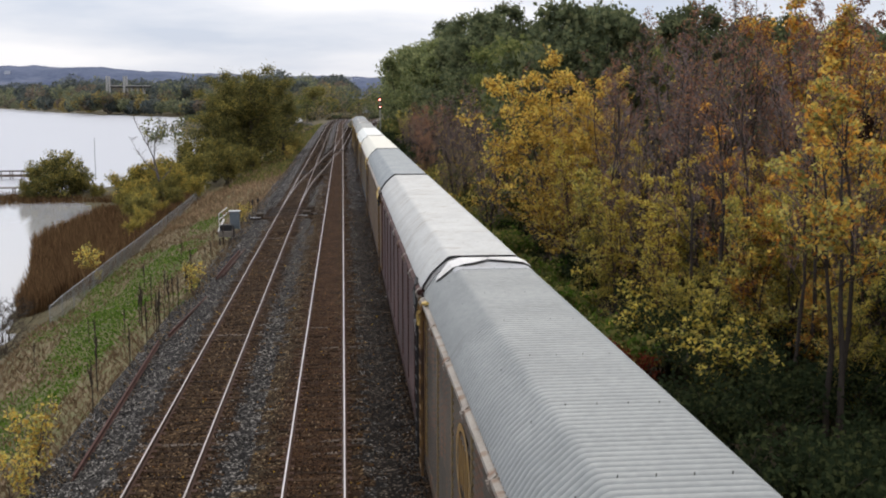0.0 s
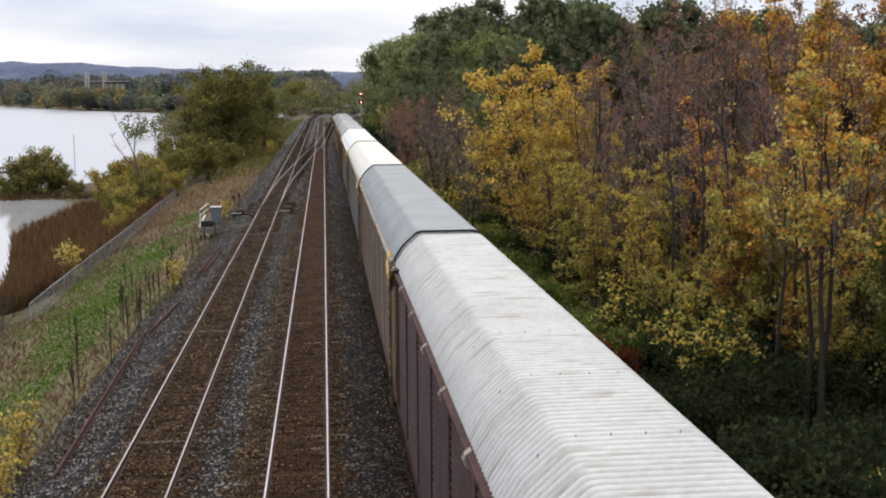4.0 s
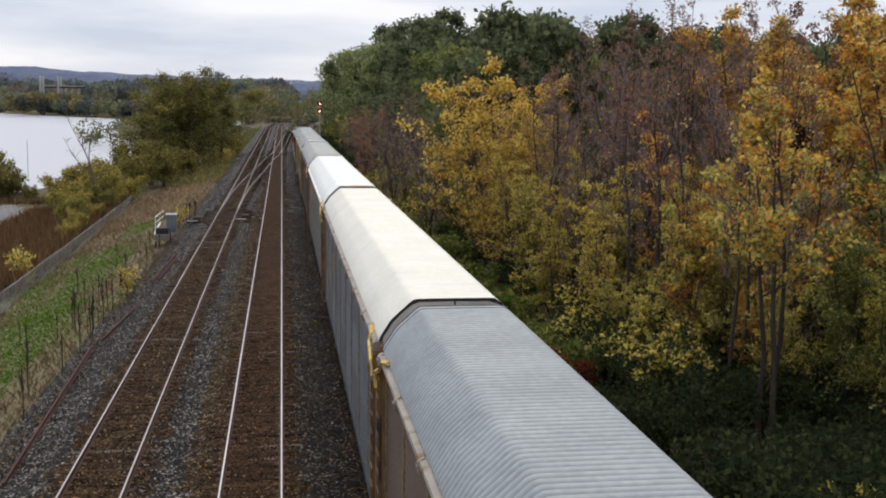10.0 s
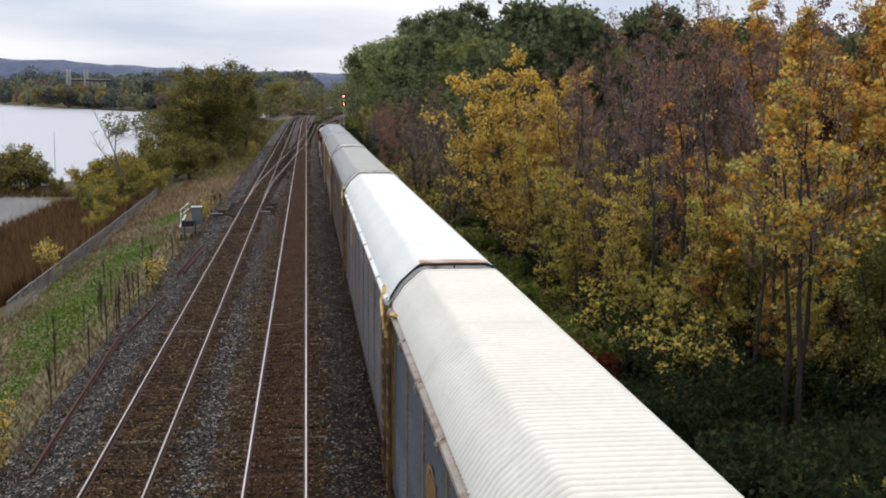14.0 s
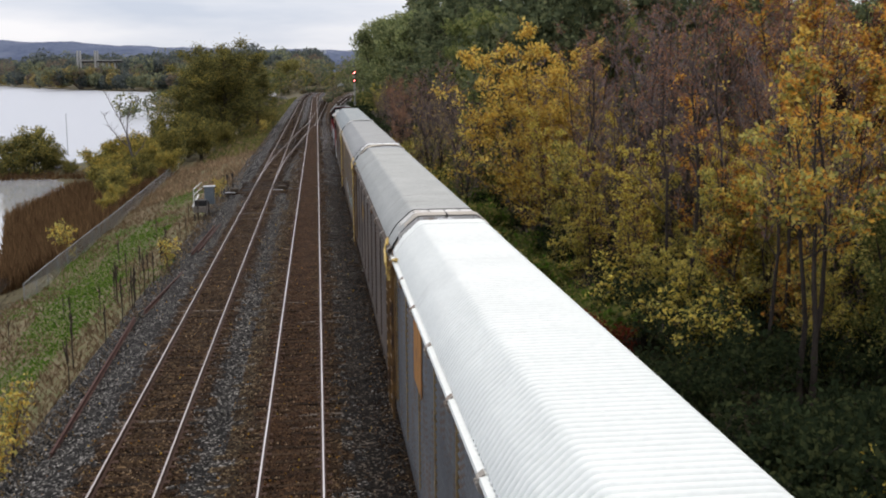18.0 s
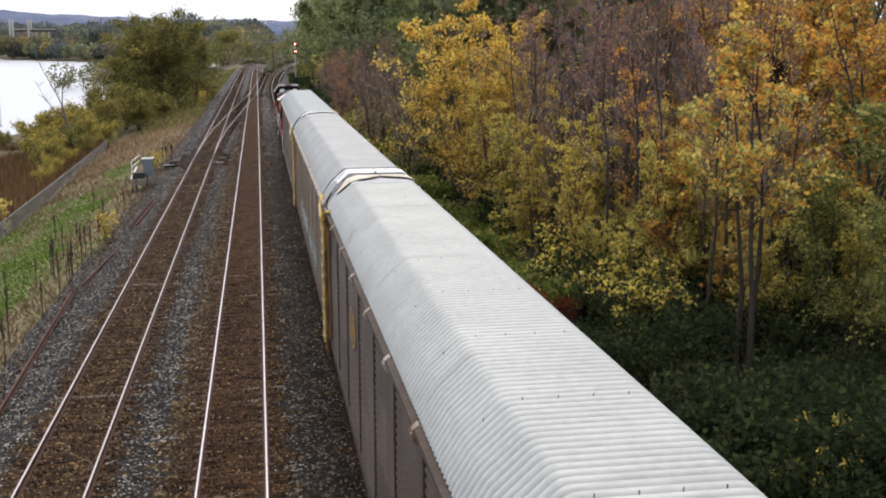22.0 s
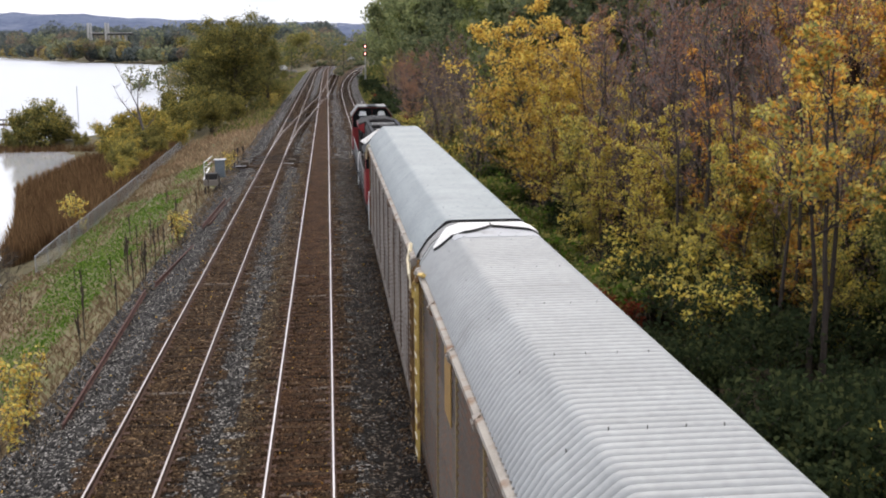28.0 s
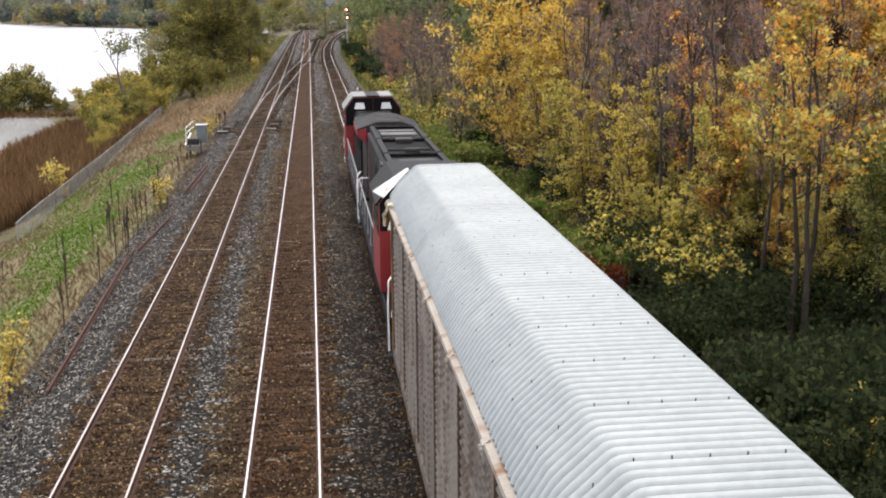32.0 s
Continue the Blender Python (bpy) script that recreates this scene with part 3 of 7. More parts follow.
def build_track(k, y0, y1, single):
    """Rails in full and ties; those within the stretch `single` are pieces of their own."""
    tr = thing("railway_track", "straight railway track with polished rails on dark timber ties" if k < 3 else
               "railway track that bends away beneath the train", "railway track", group="parallel tracks")
    ys = spread([(y0, 0), (180, 20), (y1, 12)])
    for s in (-0.753, 0.753):
        part("rail", rail_geo(lambda y: track_x(k, y) + s, ys), (M_RAIL, M_DULLHEAD if k == 1 else M_HEAD), tr)
    rnd, y, rest = random.Random(k), y0, Geo()
    while y < y1:
        jx, rz = rnd.uniform(-0.05, 0.05), rnd.uniform(-0.9, 0.9)
        if single[0] <= y < single[1]:
            ob = part("tie", TIES[rnd.randrange(4)], None, tr)
            if rnd.random() < 0.06:
                ob.material_slots[0].link = "OBJECT"
                ob.material_slots[0].material = M_PALETIE
            ob.matrix_world = pose(track_x(k, y) + jx, y, -0.172 + rnd.uniform(-0.012, 0.004), 0, 0, rz)
        else:
            x = track_x(k, y) + jx
            rest.box(x - 1.3, x + 1.3, y - 0.115, y + 0.115, -0.33, -0.175)
        y += 0.54
    ob = part("tie", rest, M_TIE, tr)
    ob["kind"] = "stuff"
    return tr


build_track(1, -240, 540, (14, 130))
build_track(2, -240, 540, (14, 130))
build_track(3, -240, 460, (95, 180))


def crossover(y):
    """Centre line of the crossover from the first to the second track."""
    if y < 125:
        d = 0.0003 * (y - 90) ** 2
    elif y < 194:
        d = 0.3675 + 0.0375 * 0.93 * (y - 125) / 0.93
    else:
        d = 3.85 - 0.0006 * max(0, 226 - y) ** 2 * 1.2
    return X1 + max(0, min(3.85, d))


xo = thing("crossover_track", "turnout track that slants across from one line to the next", "railway track")
for s in (-0.753, 0.753):
    part("rail", rail_geo(lambda y: crossover(y) + s, spread([(92 if s < 0 else 91, 0), (226, 4)])), (M_RAIL, M_DULLHEAD), xo)
for q in range(88, 225, 3):
    g = Geo()
    for y in (q + 0.2, q + 1.2, q + 2.2):
        c = crossover(y)
        g.box(c - 1.45, c + 1.45, y - 0.12, y + 0.12, -0.33, -0.171)
    part("tie", g, M_TIE, xo)




def turnout(y):
    """Centre line of the turnout from the second track towards the third."""
    d = 0.0004 * (y - 196) ** 2 if y < 222 else 0.27 + 0.0215 * (y - 222)
    return track_x(2, y) + d


to = thing("turnout_track", "turnout track that leaves the second line on the far side", "railway track")
for s in (-0.753, 0.753):
    part("rail", rail_geo(lambda y: turnout(y) + s, spread([(200, 0), (372, 6)])), (M_RAIL, M_DULLHEAD), to)
for q in range(200, 370, 3):
    g = Geo()
    for y in (q + 0.2, q + 1.2, q + 2.2):
        c = turnout(y)
        g.box(c - 1.4, c + 1.4, y - 0.12, y + 0.12, -0.33, -0.171)
    part("tie", g, M_TIE, to)
# long switch ties and point hardware
for k, (y0, y1, x0, x1) in enumerate(((90, 99, X1 - 1.9, X1 + 2.1), (140, 150, X1 - 1.3, X2 - 1.2), (200, 212, X2 - 1.6, X2 + 1.7))):
    st = thing("switch_ties", "long dark timber switch ties with point hardware", "switch", group="switches")
    y = y0
    while y < y1:
        part("switch_tie", Geo().box(x0, x1, y - 0.13, y + 0.13, -0.34, -0.166, ch=0.01), M_TIE, st)
        y += 0.62
    for q in range(3):
        yy = y0 + 1.5 + q * 2.4
        part("tie_plate", Geo().box(x0 + 0.3, x0 + 1.1, yy, yy + 0.3, -0.166, -0.11, ch=0.01), M_DARK, st)
        part("switch_rod", Geo().tube([(x0, yy + 0.6, -0.1), (x1, yy + 0.6, -0.1)], 0.03, 6), M_DARK, st)


# ---------------------------------------------------------------- train
CAR, SPEED = 27.85, 6.25
LENGTHS = (1.0, 1.009, 0.989, 0.998, 1.011, 0.991, 1.022, 1.012)      # of each car, against the first
NEAR_ENDS = (-2.45, 26.2, 55.1, 83.45, 112.05, 141.0, 169.35, 198.65)      # near end of each car at the start
ROOF = [(-1.465, 4.9), (-1.445, 4.97), (-1.24, 5.29), (-1.205, 5.325), (-1.165, 5.365), (-0.875, 5.628), (-0.83, 5.665), (-0.775, 5.69), (-0.685, 5.697), (0, 5.699)]
ROOF = ROOF + [(-x, z) for x, z in ROOF[-2::-1]]


def roof_paint(name, c1, c2, dirt, at, metal=0.1, rough=0.6, stretch=(0.35, 1.6, 1)):
    return surface(name, c1, c2, 0.7, rough, metal=metal, bump=0.05, fine=9.0, stain=dirt, stain_scale=1.1, stain_stretch=stretch, stain_at=at)


ROOFS = [roof_paint("roof_grey_zinc", (0.27, 0.2864, 0.2817), (0.34, 0.3568, 0.3486), (0.25, 0.2613, 0.2531), 0.66),
         surface("roof_dirty_white", (0.47, 0.4774, 0.4632), (0.58, 0.5909, 0.5711), 0.8, 0.6, metal=0.05, bump=0.05, fine=9.0, stain=(0.39, 0.365, 0.325), stain_scale=1.0,
                 stain_stretch=(1.3, 7.0, 0.3), stain_at=0.56),
         roof_paint("roof_blue_grey", (0.27, 0.2965, 0.3056), (0.35, 0.3799, 0.3868), (0.26, 0.2814, 0.2865), 0.64, stretch=(1.4, 0.12, 1)),
         roof_paint("roof_cream", (0.7, 0.69, 0.605), (0.78, 0.77, 0.695), (0.66, 0.65, 0.575), 0.62, metal=0.05),
         roof_paint("roof_bright_white", (0.72, 0.7487, 0.721), (0.8, 0.8291, 0.7974), (0.68, 0.7035, 0.678), 0.64, metal=0.0),
         roof_paint("roof_worn_grey", (0.34, 0.3517, 0.339), (0.42, 0.4321, 0.4154), (0.31, 0.3115, 0.2913), 0.6),
         roof_paint("roof_light_grey", (0.295, 0.303, 0.3), (0.36, 0.37, 0.366), (0.265, 0.27, 0.264), 0.64),
         roof_paint("roof_pale_blue", (0.27, 0.2985, 0.3037), (0.335, 0.3638, 0.3677), (0.25, 0.2713, 0.2722), 0.62)]


def side_paint(name, c1, c2, dirt, at=0.52):
    return surface(name, c1, c2, 0.8, 0.65, metal=0.15, bump=0.1, fine=12.0, stain=dirt, stain_scale=1.3, stain_stretch=(1, 2.6, 0.3), stain_at=at, vary=0.22, spec=0.2)


RUST = (0.13, 0.065, 0.035)
SIDES = [side_paint("side_olive_grey", (0.0518, 0.0406, 0.02772), (0.09472, 0.0756, 0.05412), RUST, 0.5),
         side_paint("side_plum_brown", (0.0518, 0.021, 0.01782), (0.0851, 0.0434, 0.0363), (0.03108, 0.0168, 0.01452)),
         side_paint("side_taupe", (0.074, 0.049, 0.03564), (0.1147, 0.0826, 0.0627), RUST, 0.49),
         side_paint("side_dark_slate", (0.05624, 0.0614, 0.07022), (0.1006, 0.1072, 0.1179), (0.148, 0.14, 0.132), 0.58),
         side_paint("side_slate", (0.06527, 0.06854, 0.07346), (0.1132, 0.1169, 0.1234), (0.0888, 0.0588, 0.0396)),
         side_paint("side_brown_zinc", (0.05476, 0.0392, 0.0297), (0.09472, 0.07, 0.05412), (0.0629, 0.0385, 0.02508), 0.48),
         side_paint("side_bronze_grey", (0.06512, 0.049, 0.03696), (0.1095, 0.0854, 0.066), RUST, 0.5),
         side_paint("side_pale_zinc", (0.1199, 0.09878, 0.08065), (0.1909, 0.1658, 0.139), (0.0666, 0.0392, 0.02508), 0.47)]
ENDS = [M_DARK, surface("end_white", (0.52, 0.51, 0.485), (0.68, 0.67, 0.645), 1.5, 0.6, stain=(0.3, 0.22, 0.15), stain_scale=2.2, stain_at=0.56), M_GALV, M_GALV, surface("end_tan", (0.36, 0.32, 0.27), (0.5, 0.46, 0.4), 1.5, 0.7)]
BRACKETS = surface("rusty_cream_gutter", (0.22, 0.195, 0.165), (0.34, 0.31, 0.27), 1.2, 0.6, stain=(0.17, 0.09, 0.045), stain_scale=2.0, stain_stretch=(1, 1.4, 1), stain_at=0.54)


def normals_of(o):
    out = []
    for i in range(len(o)):
        a, b = o[max(i - 1, 0)], o[min(i + 1, len(o) - 1)]
        d = math.hypot(b[0] - a[0], b[1] - a[1])
        out.append((-(b[1] - a[1]) / d, (b[0] - a[0]) / d))
    return out


def roof_geo():
    """Corrugated roof: broad ribs run across, 0.165 m apart, with narrow valleys between them."""
    g, k = Geo(), len(ROOF)
    y0, y1, pitch = -CAR / 2 + 0.1, CAR / 2 - 0.1, 0.165
    nrm = normals_of(ROOF)
    wave = ((0.0, 0.004), (0.03, 0.02), (0.06, 0.02), (0.09, 0.002), (0.107, -0.034), (0.1265, -0.066), (0.146, -0.034))
    ys = [(y0 + q * pitch + d, a) for q in range(int((y1 - y0) / pitch)) for d, a in wave] + [(y1, 0.0)]
    for y, a in ys:
        g.v += [(x + nx * a, y, z + nz * a) for (x, z), (nx, nz) in zip(ROOF, nrm)]
    g.f = [(j * k + i, j * k + i + 1, (j + 1) * k + i + 1, (j + 1) * k + i) for j in range(len(ys) - 1) for i in range(k - 1)]
    g.mi = [0] * len(g.f)
    return g


def shell(y0, y1, grow=0.0, thick=0.02, wide=2.0):
    """A smooth curved sheet, set off from the roof's outline by grow."""
    rim = [p for p in ROOF if abs(p[0]) <= wide]
    nrm = normals_of(rim)
    o = [(x + nx * grow, z + nz * grow) for (x, z), (nx, nz) in zip(rim, nrm)]
    return Geo().prism(o + [(x - nx * thick, z - nz * thick) for (x, z), (nx, nz) in zip(o[::-1], nrm[::-1])], y0, y1)


def panel_geo(w, h):
    """A ribbed side sheet with folded edges, in the plane x = 0, facing -x."""
    g, ribs = Geo(), 9
    pts = [(0, 0)]
    for i in range(ribs):
        z = h * (i + 0.5) / ribs
        pts += [(0.014, z - 0.05), (-0.042, z - 0.03), (-0.042, z - 0.008), (0.014, z + 0.05)]
    pts.append((0, h))
    k = len(pts)
    g.v = [(x, -w / 2, z) for x, z in pts] + [(x, w / 2, z) for x, z in pts]
    g.f = [(i, i + 1, k + i + 1, k + i) for i in range(k - 1)]
    g.mi = [0] * len(g.f)
    return g.box(0.016, 0.05, -w / 2, w / 2, 0, h)


def build_truck(parent, y, axles, wheel_r=0.46):
    t = part("truck", Geo().box(-0.28, 0.28, y - 0.2, y + 0.2, 0.45, 0.85, ch=0.03), M_DARK, parent)
    span = 0.9 if axles == 2 else 1.85
    for s in (-1, 1):
        g = Geo().prism([(s * 0.98, 0.35), (s * 1.12, 0.35), (s * 1.12, 0.72), (s * 0.98, 0.72)], y - span - 0.35, y + span + 0.35)
        g.box(s * 1.05 - 0.1, s * 1.05 + 0.1, y - 0.4, y + 0.4, 0.3, 0.85, ch=0.03)
        part("side_frame", g, M_DARK, t)
    for i in range(axles):
        yy = y + (i / (axles - 1) * 2 - 1) * span
        g = Geo().disc((0, yy, wheel_r), 0.08, "x", 1.7, 8)
        for s in (-0.753, 0.753):
            g.disc((s, yy, wheel_r), wheel_r, "x", 0.13, 24).disc((s * 0.92, yy, wheel_r), wheel_r + 0.028, "x", 0.03, 24)
        part("wheelset", g, M_DARK, t, smooth=False)


def build_autorack(at):
    car = thing("autorack_car", "", "railway car", at)
    h = CAR / 2
    part("roof", roof_geo(), ROOFS[0], car, smooth=True)
    for s in (-1, 1):
        part("roof_end_sheet", shell(min(s * h, s * (h - 0.14)), max(s * h, s * (h - 0.14)), 0.012), ROOFS[0], car)
        part("roof_end_trim", shell(min(s * h, s * (h + 0.05)), max(s * h, s * (h + 0.05)), 0.02, 0.04), M_DARK, car, "black edge trim")
    bays = 9
    w = (CAR - 0.5) / bays
    sheet = panel_geo(w - 0.07, 1.245).mesh("side_panel", SIDES[0])
    post = Geo().box(-0.05, 0.018, -0.022, 0.022, 0, 3.7, ch=0.006)
    for z in (0.3, 1.25, 2.5, 3.4):
        post.box(-0.055, -0.045, -0.035, 0.035, z, z + 0.1)
    post = post.mesh("side_post", SIDES[0])
    for s in (-1, 1):
        for b in range(bays):
            for r in range(3):
                p = part("side_panel", sheet, None, car)
                p.matrix_basis = pose(s * 1.39, -h + 0.25 + (b + 0.5) * w, 1.05 + r * 1.255, 0, 0, 0 if s < 0 else 180)
        for b in range(bays + 1):
            p = part("side_post", post, None, car)
            p.matrix_basis = pose(s * 1.402, -h + 0.25 + b * w, 1.05, 0, 0, 0 if s < 0 else 180)
        gut = Geo().prism([(s * 1.36, 4.74), (s * 1.55, 4.74), (s * 1.575, 4.8), (s * 1.565, 4.85), (s * 1.36, 4.9)], -h + 0.1, h - 0.1)
        part("gutter", gut, BRACKETS, car, "cream gutter rail streaked with rust")
        for b in range(bays + 1):
            y = -h + 0.25 + b * w
            g = Geo().prism([(s * 1.44, 4.56), (s * 1.585, 4.68), (s * 1.59, 4.83), (s * 1.5, 4.9)], y - 0.08, y + 0.08)
            for d in (-0.05, 0.06):
                g.disc((s * 1.6, y + d, 4.77), 0.026, "x", 0.03, 8)
            part("gutter_bracket", g, BRACKETS, car)
        part("side_sill", Geo().box(min(s * 1.3, s * 1.46), max(s * 1.3, s * 1.46), -h, h, 0.8, 1.06, ch=0.02), SIDES[0], car)
        # ladders beside both ends
        for e in (-1, 1):
            y = e * (h - 0.3)
            if s == e or s < 0:
                lad = Geo()
                for d in (-0.25, 0.25):
                    lad.box(s * 1.57 - 0.03, s * 1.57 + 0.03, y + d - 0.02, y + d + 0.02, 0.7, 4.62, ch=0.006)
                lad = part("ladder", lad, M_YELLOW, car, "yellow side ladder")
                for q in range(11):
                    part("rung", Geo().tube([(s * 1.6, y - 0.25, 0.85 + q * 0.36), (s * 1.6, y + 0.25, 0.85 + q * 0.36)], 0.016, 5), M_LADDER, lad)
            bar = [(s * 1.5, e * (h - 1.35), 4.96), (s * 1.56, e * (h - 0.85), 4.86), (s * 1.6, e * (h - 0.8), 4.72), (s * 1.62, e * (h - 0.06), 4.5), (s * 1.6, e * (h - 0.04), 4.2)]
            part("grab_iron", Geo().tube(bar, 0.048, 4), M_YELLOW, car, "yellow bent grab bar")
            part("corner_post", Geo().box(s * 1.4 - 0.07, s * 1.4 + 0.07, e * h - 0.1, e * h + 0.06, 0.9, 4.84, ch=0.02), M_YELLOW, car, "yellow corner post")
            part("corner_gusset", Geo().prism([(s * 1.36, 4.3), (s * 1.6, 4.3), (s * 1.55, 4.7), (s * 1.36, 4.7)], e * h - 0.03, e * h + 0.02), M_LADDER, car)
    for e in (-1, 1):
        for s in (-1, 1):
            d = Geo().prism([(s * 0.02, 1.1), (s * 1.4, 1.1), (s * 1.4, 4.98), (s * 1.2, 5.28), (s * 0.98, 5.5), (s * 0.82, 5.61), (s * 0.68, 5.655), (s * 0.02, 5.66)], e * h - 0.05, e * h + 0.03)
            for z in (1.8, 2.9, 4.0):
                d.box(min(s * 0.1, s * 1.25), max(s * 0.1, s * 1.25), e * h - 0.07, e * h + 0.06, z, z + 0.07)
            d = part("end_door", d, M_GALV, car)
            part("door_latch", Geo().box(min(s * 0.05, s * 0.12), max(s * 0.05, s * 0.12), e * h - 0.09, e * h + 0.07, 5.38, 5.58, ch=0.01), M_DARK, d)
            part("door_hinge", Geo().box(min(s * 0.62, s * 0.66), max(s * 0.62, s * 0.66), e * h - 0.06, e * h + 0.045, 4.6, 5.6), M_GALV, d)
            part("door_bar", Geo().tube([(s * 0.12, e * (h + 0.08), 1.2), (s * 0.12, e * (h + 0.08), 5.3)], 0.022, 6), M_DARK, d)
        part("coupler", Geo().box(-0.16, 0.16, min(e * h, e * (h + 0.5)), max(e * h, e * (h + 0.5)), 0.7, 1.0, ch=0.03), M_DARK, car)
        build_truck(car, e * 10.1, 2)
    part("underframe", Geo().box(-1.25, 1.25, -h, h, 0.78, 1.1, ch=0.03), M_DARK, car)
    return car


CAR_LABELS = ["grey zinc roofed autorack car with olive panelled sides", "autorack car with a dirty white rust-streaked roof and plum sides",
              "autorack car with a blue-grey corrugated roof and taupe sides", "autorack car with a cream corrugated roof and slate grey sides",
              "autorack car with a bright white roof and slate sides", "autorack car with a warm grey roof and riveted end sheet",
              "autorack car with a light grey roof and crumpled white end cover", "autorack car with a pale blue-grey roof and rusty zinc sides"]


M_RUSTPOST = surface("rusty_post", (0.06, 0.036, 0.026), (0.14, 0.09, 0.062), 3.0, 0.8, bump=0.2)
M_OCHREPOST = surface("ochre_post", (0.2, 0.14, 0.065), (0.32, 0.235, 0.12), 3.0, 0.75, bump=0.15, stain=(0.12, 0.065, 0.03), stain_scale=2.0, stain_at=0.56)
POSTS = (M_OCHREPOST, SIDES[1], M_OCHREPOST, M_OCHREPOST, M_OCHREPOST, SIDES[5], M_OCHREPOST, M_RUSTPOST)


def repaint(car, k):
    for ob in car.children_recursive:
        nm = ob.name.split(".")[0]
        m = {"roof": ROOFS[k], "roof_end_sheet": ROOFS[k], "side_panel": SIDES[k], "side_post": POSTS[k], "gutter": (BRACKETS, SIDES[1], BRACKETS, BRACKETS, ROOFS[4], SIDES[5], BRACKETS, BRACKETS)[k], "side_sill": SIDES[k],
             "end_door": (M_DARK, ENDS[1], M_GALV, ENDS[4], ENDS[1], ENDS[4], ENDS[1], ENDS[1])[k],
             "ladder": M_DARK if k == 1 else M_YELLOW if k == 6 else M_LADDER,
             "grab_iron": M_DARK if k == 1 else M_CREAM if k == 7 else M_YELLOW,
             "rung": M_DARK if k == 1 else M_CREAM if k == 6 else M_LADDER,
             "corner_post": (M_LADDER, SIDES[1], M_LADDER, M_LADDER, M_LADDER, M_LADDER, M_LADDER, M_LADDER)[k]}.get(nm)
        if m:
            ob.material_slots[0].link = "OBJECT"
            ob.material_slots[0].material = m


CARS = [build_autorack(pose(X3, 0, 0))]
for k in range(1, 8):
    CARS.append(copy_thing(CARS[0], pose(X3, 27.0 * k, 0)))
for k, c in enumerate(CARS):
    repaint(c, k)
    c.scale = (1.0, LENGTHS[k], 1.0)
    if k in (1, 7):
        for o in [o for o in c.children if o.name.startswith("ladder") and o.data.vertices[0].co.y > 0 and o.data.vertices[0].co.x < 0]:
            for q in list(o.children):
                bpy.data.objects.remove(q)
            bpy.data.objects.remove(o)
    tagged(c, CAR_LABELS[k], "railway car", "train of autorack cars")

# details that set single cars apart
H2 = CAR / 2


M_ORANGEPANEL = surface("orange_panel_paint", (0.34, 0.14, 0.03), (0.5, 0.23, 0.06), 2.0, 0.65, stain=(0.2, 0.09, 0.04), stain_scale=1.5, stain_at=0.55)


def emblem(car, y, z, w, h, mat, label):
    part("emblem", Geo().box(-1.447, -1.43, y - w / 2, y + w / 2, z, z + h), mat, car, label)


def wheel_emblem(car, y, z, r):
    """A ring with slanted bars, painted on the side."""
    g, n = Geo(), 18
    for q in range(n):
        a, b = 2 * math.pi * q / n, 2 * math.pi * (q + 1) / n
        g.add([(-1.446, y + r * k * 1.5 * math.cos(w), z + r * k * math.sin(w)) for k, w in ((0.82, a), (1, a), (1, b), (0.82, b))], [(0, 1, 2, 3)])
    ring = part("emblem", g, M_LOGO, car, "worn yellow ring emblem")
    for q in range(-2, 3):
        part("emblem_bar", Geo().box(-1.447, -1.43, y + q * r * 0.42 - 0.035, y + q * r * 0.42 + 0.035, z - r * 0.55, z + r * 0.55), M_LOGO, ring)


emblem(CARS[4], -H2 + 21.7, 3.15, 1.6, 1.5, M_ORANGEPANEL, "orange painted side panel")
emblem(CARS[6], -H2 + 22.75, 3.3, 0.9, 1.15, M_LOGO, "faded orange painted emblem panel")
for k, y, z, r in ((0, 19.7, 3.5, 0.7), (3, 20.35, 3.37, 0.45), (5, 20.0, 3.35, 0.45)):
    wheel_emblem(CARS[k], -H2 + y, z, r)
for q in range(5):
    emblem(CARS[1], -H2 + 1.8 + q * 0.4, 3.2 + 0.2 * (q % 3), 0.1, 0.5, M_WHITE, "white scrawled mark")

# pale and teal scrawl low on one side
scrawl = random.Random(12)
M_TEAL = surface("pale_teal_spray", (0.2, 0.26, 0.26), (0.34, 0.4, 0.39), 3.0, 0.7)
M_CHALK = surface("pale_spray", (0.34, 0.33, 0.31), (0.5, 0.49, 0.46), 3.0, 0.7)
for q in range(26):
    y, z = -H2 + 7.2 + q * 0.52, 1.35 + scrawl.uniform(0, 0.5)
    emblem(CARS[6], y, z, scrawl.uniform(0.12, 0.4), scrawl.uniform(0.2, 0.75), M_TEAL if q < 14 else M_CHALK, "faded sprayed mark")


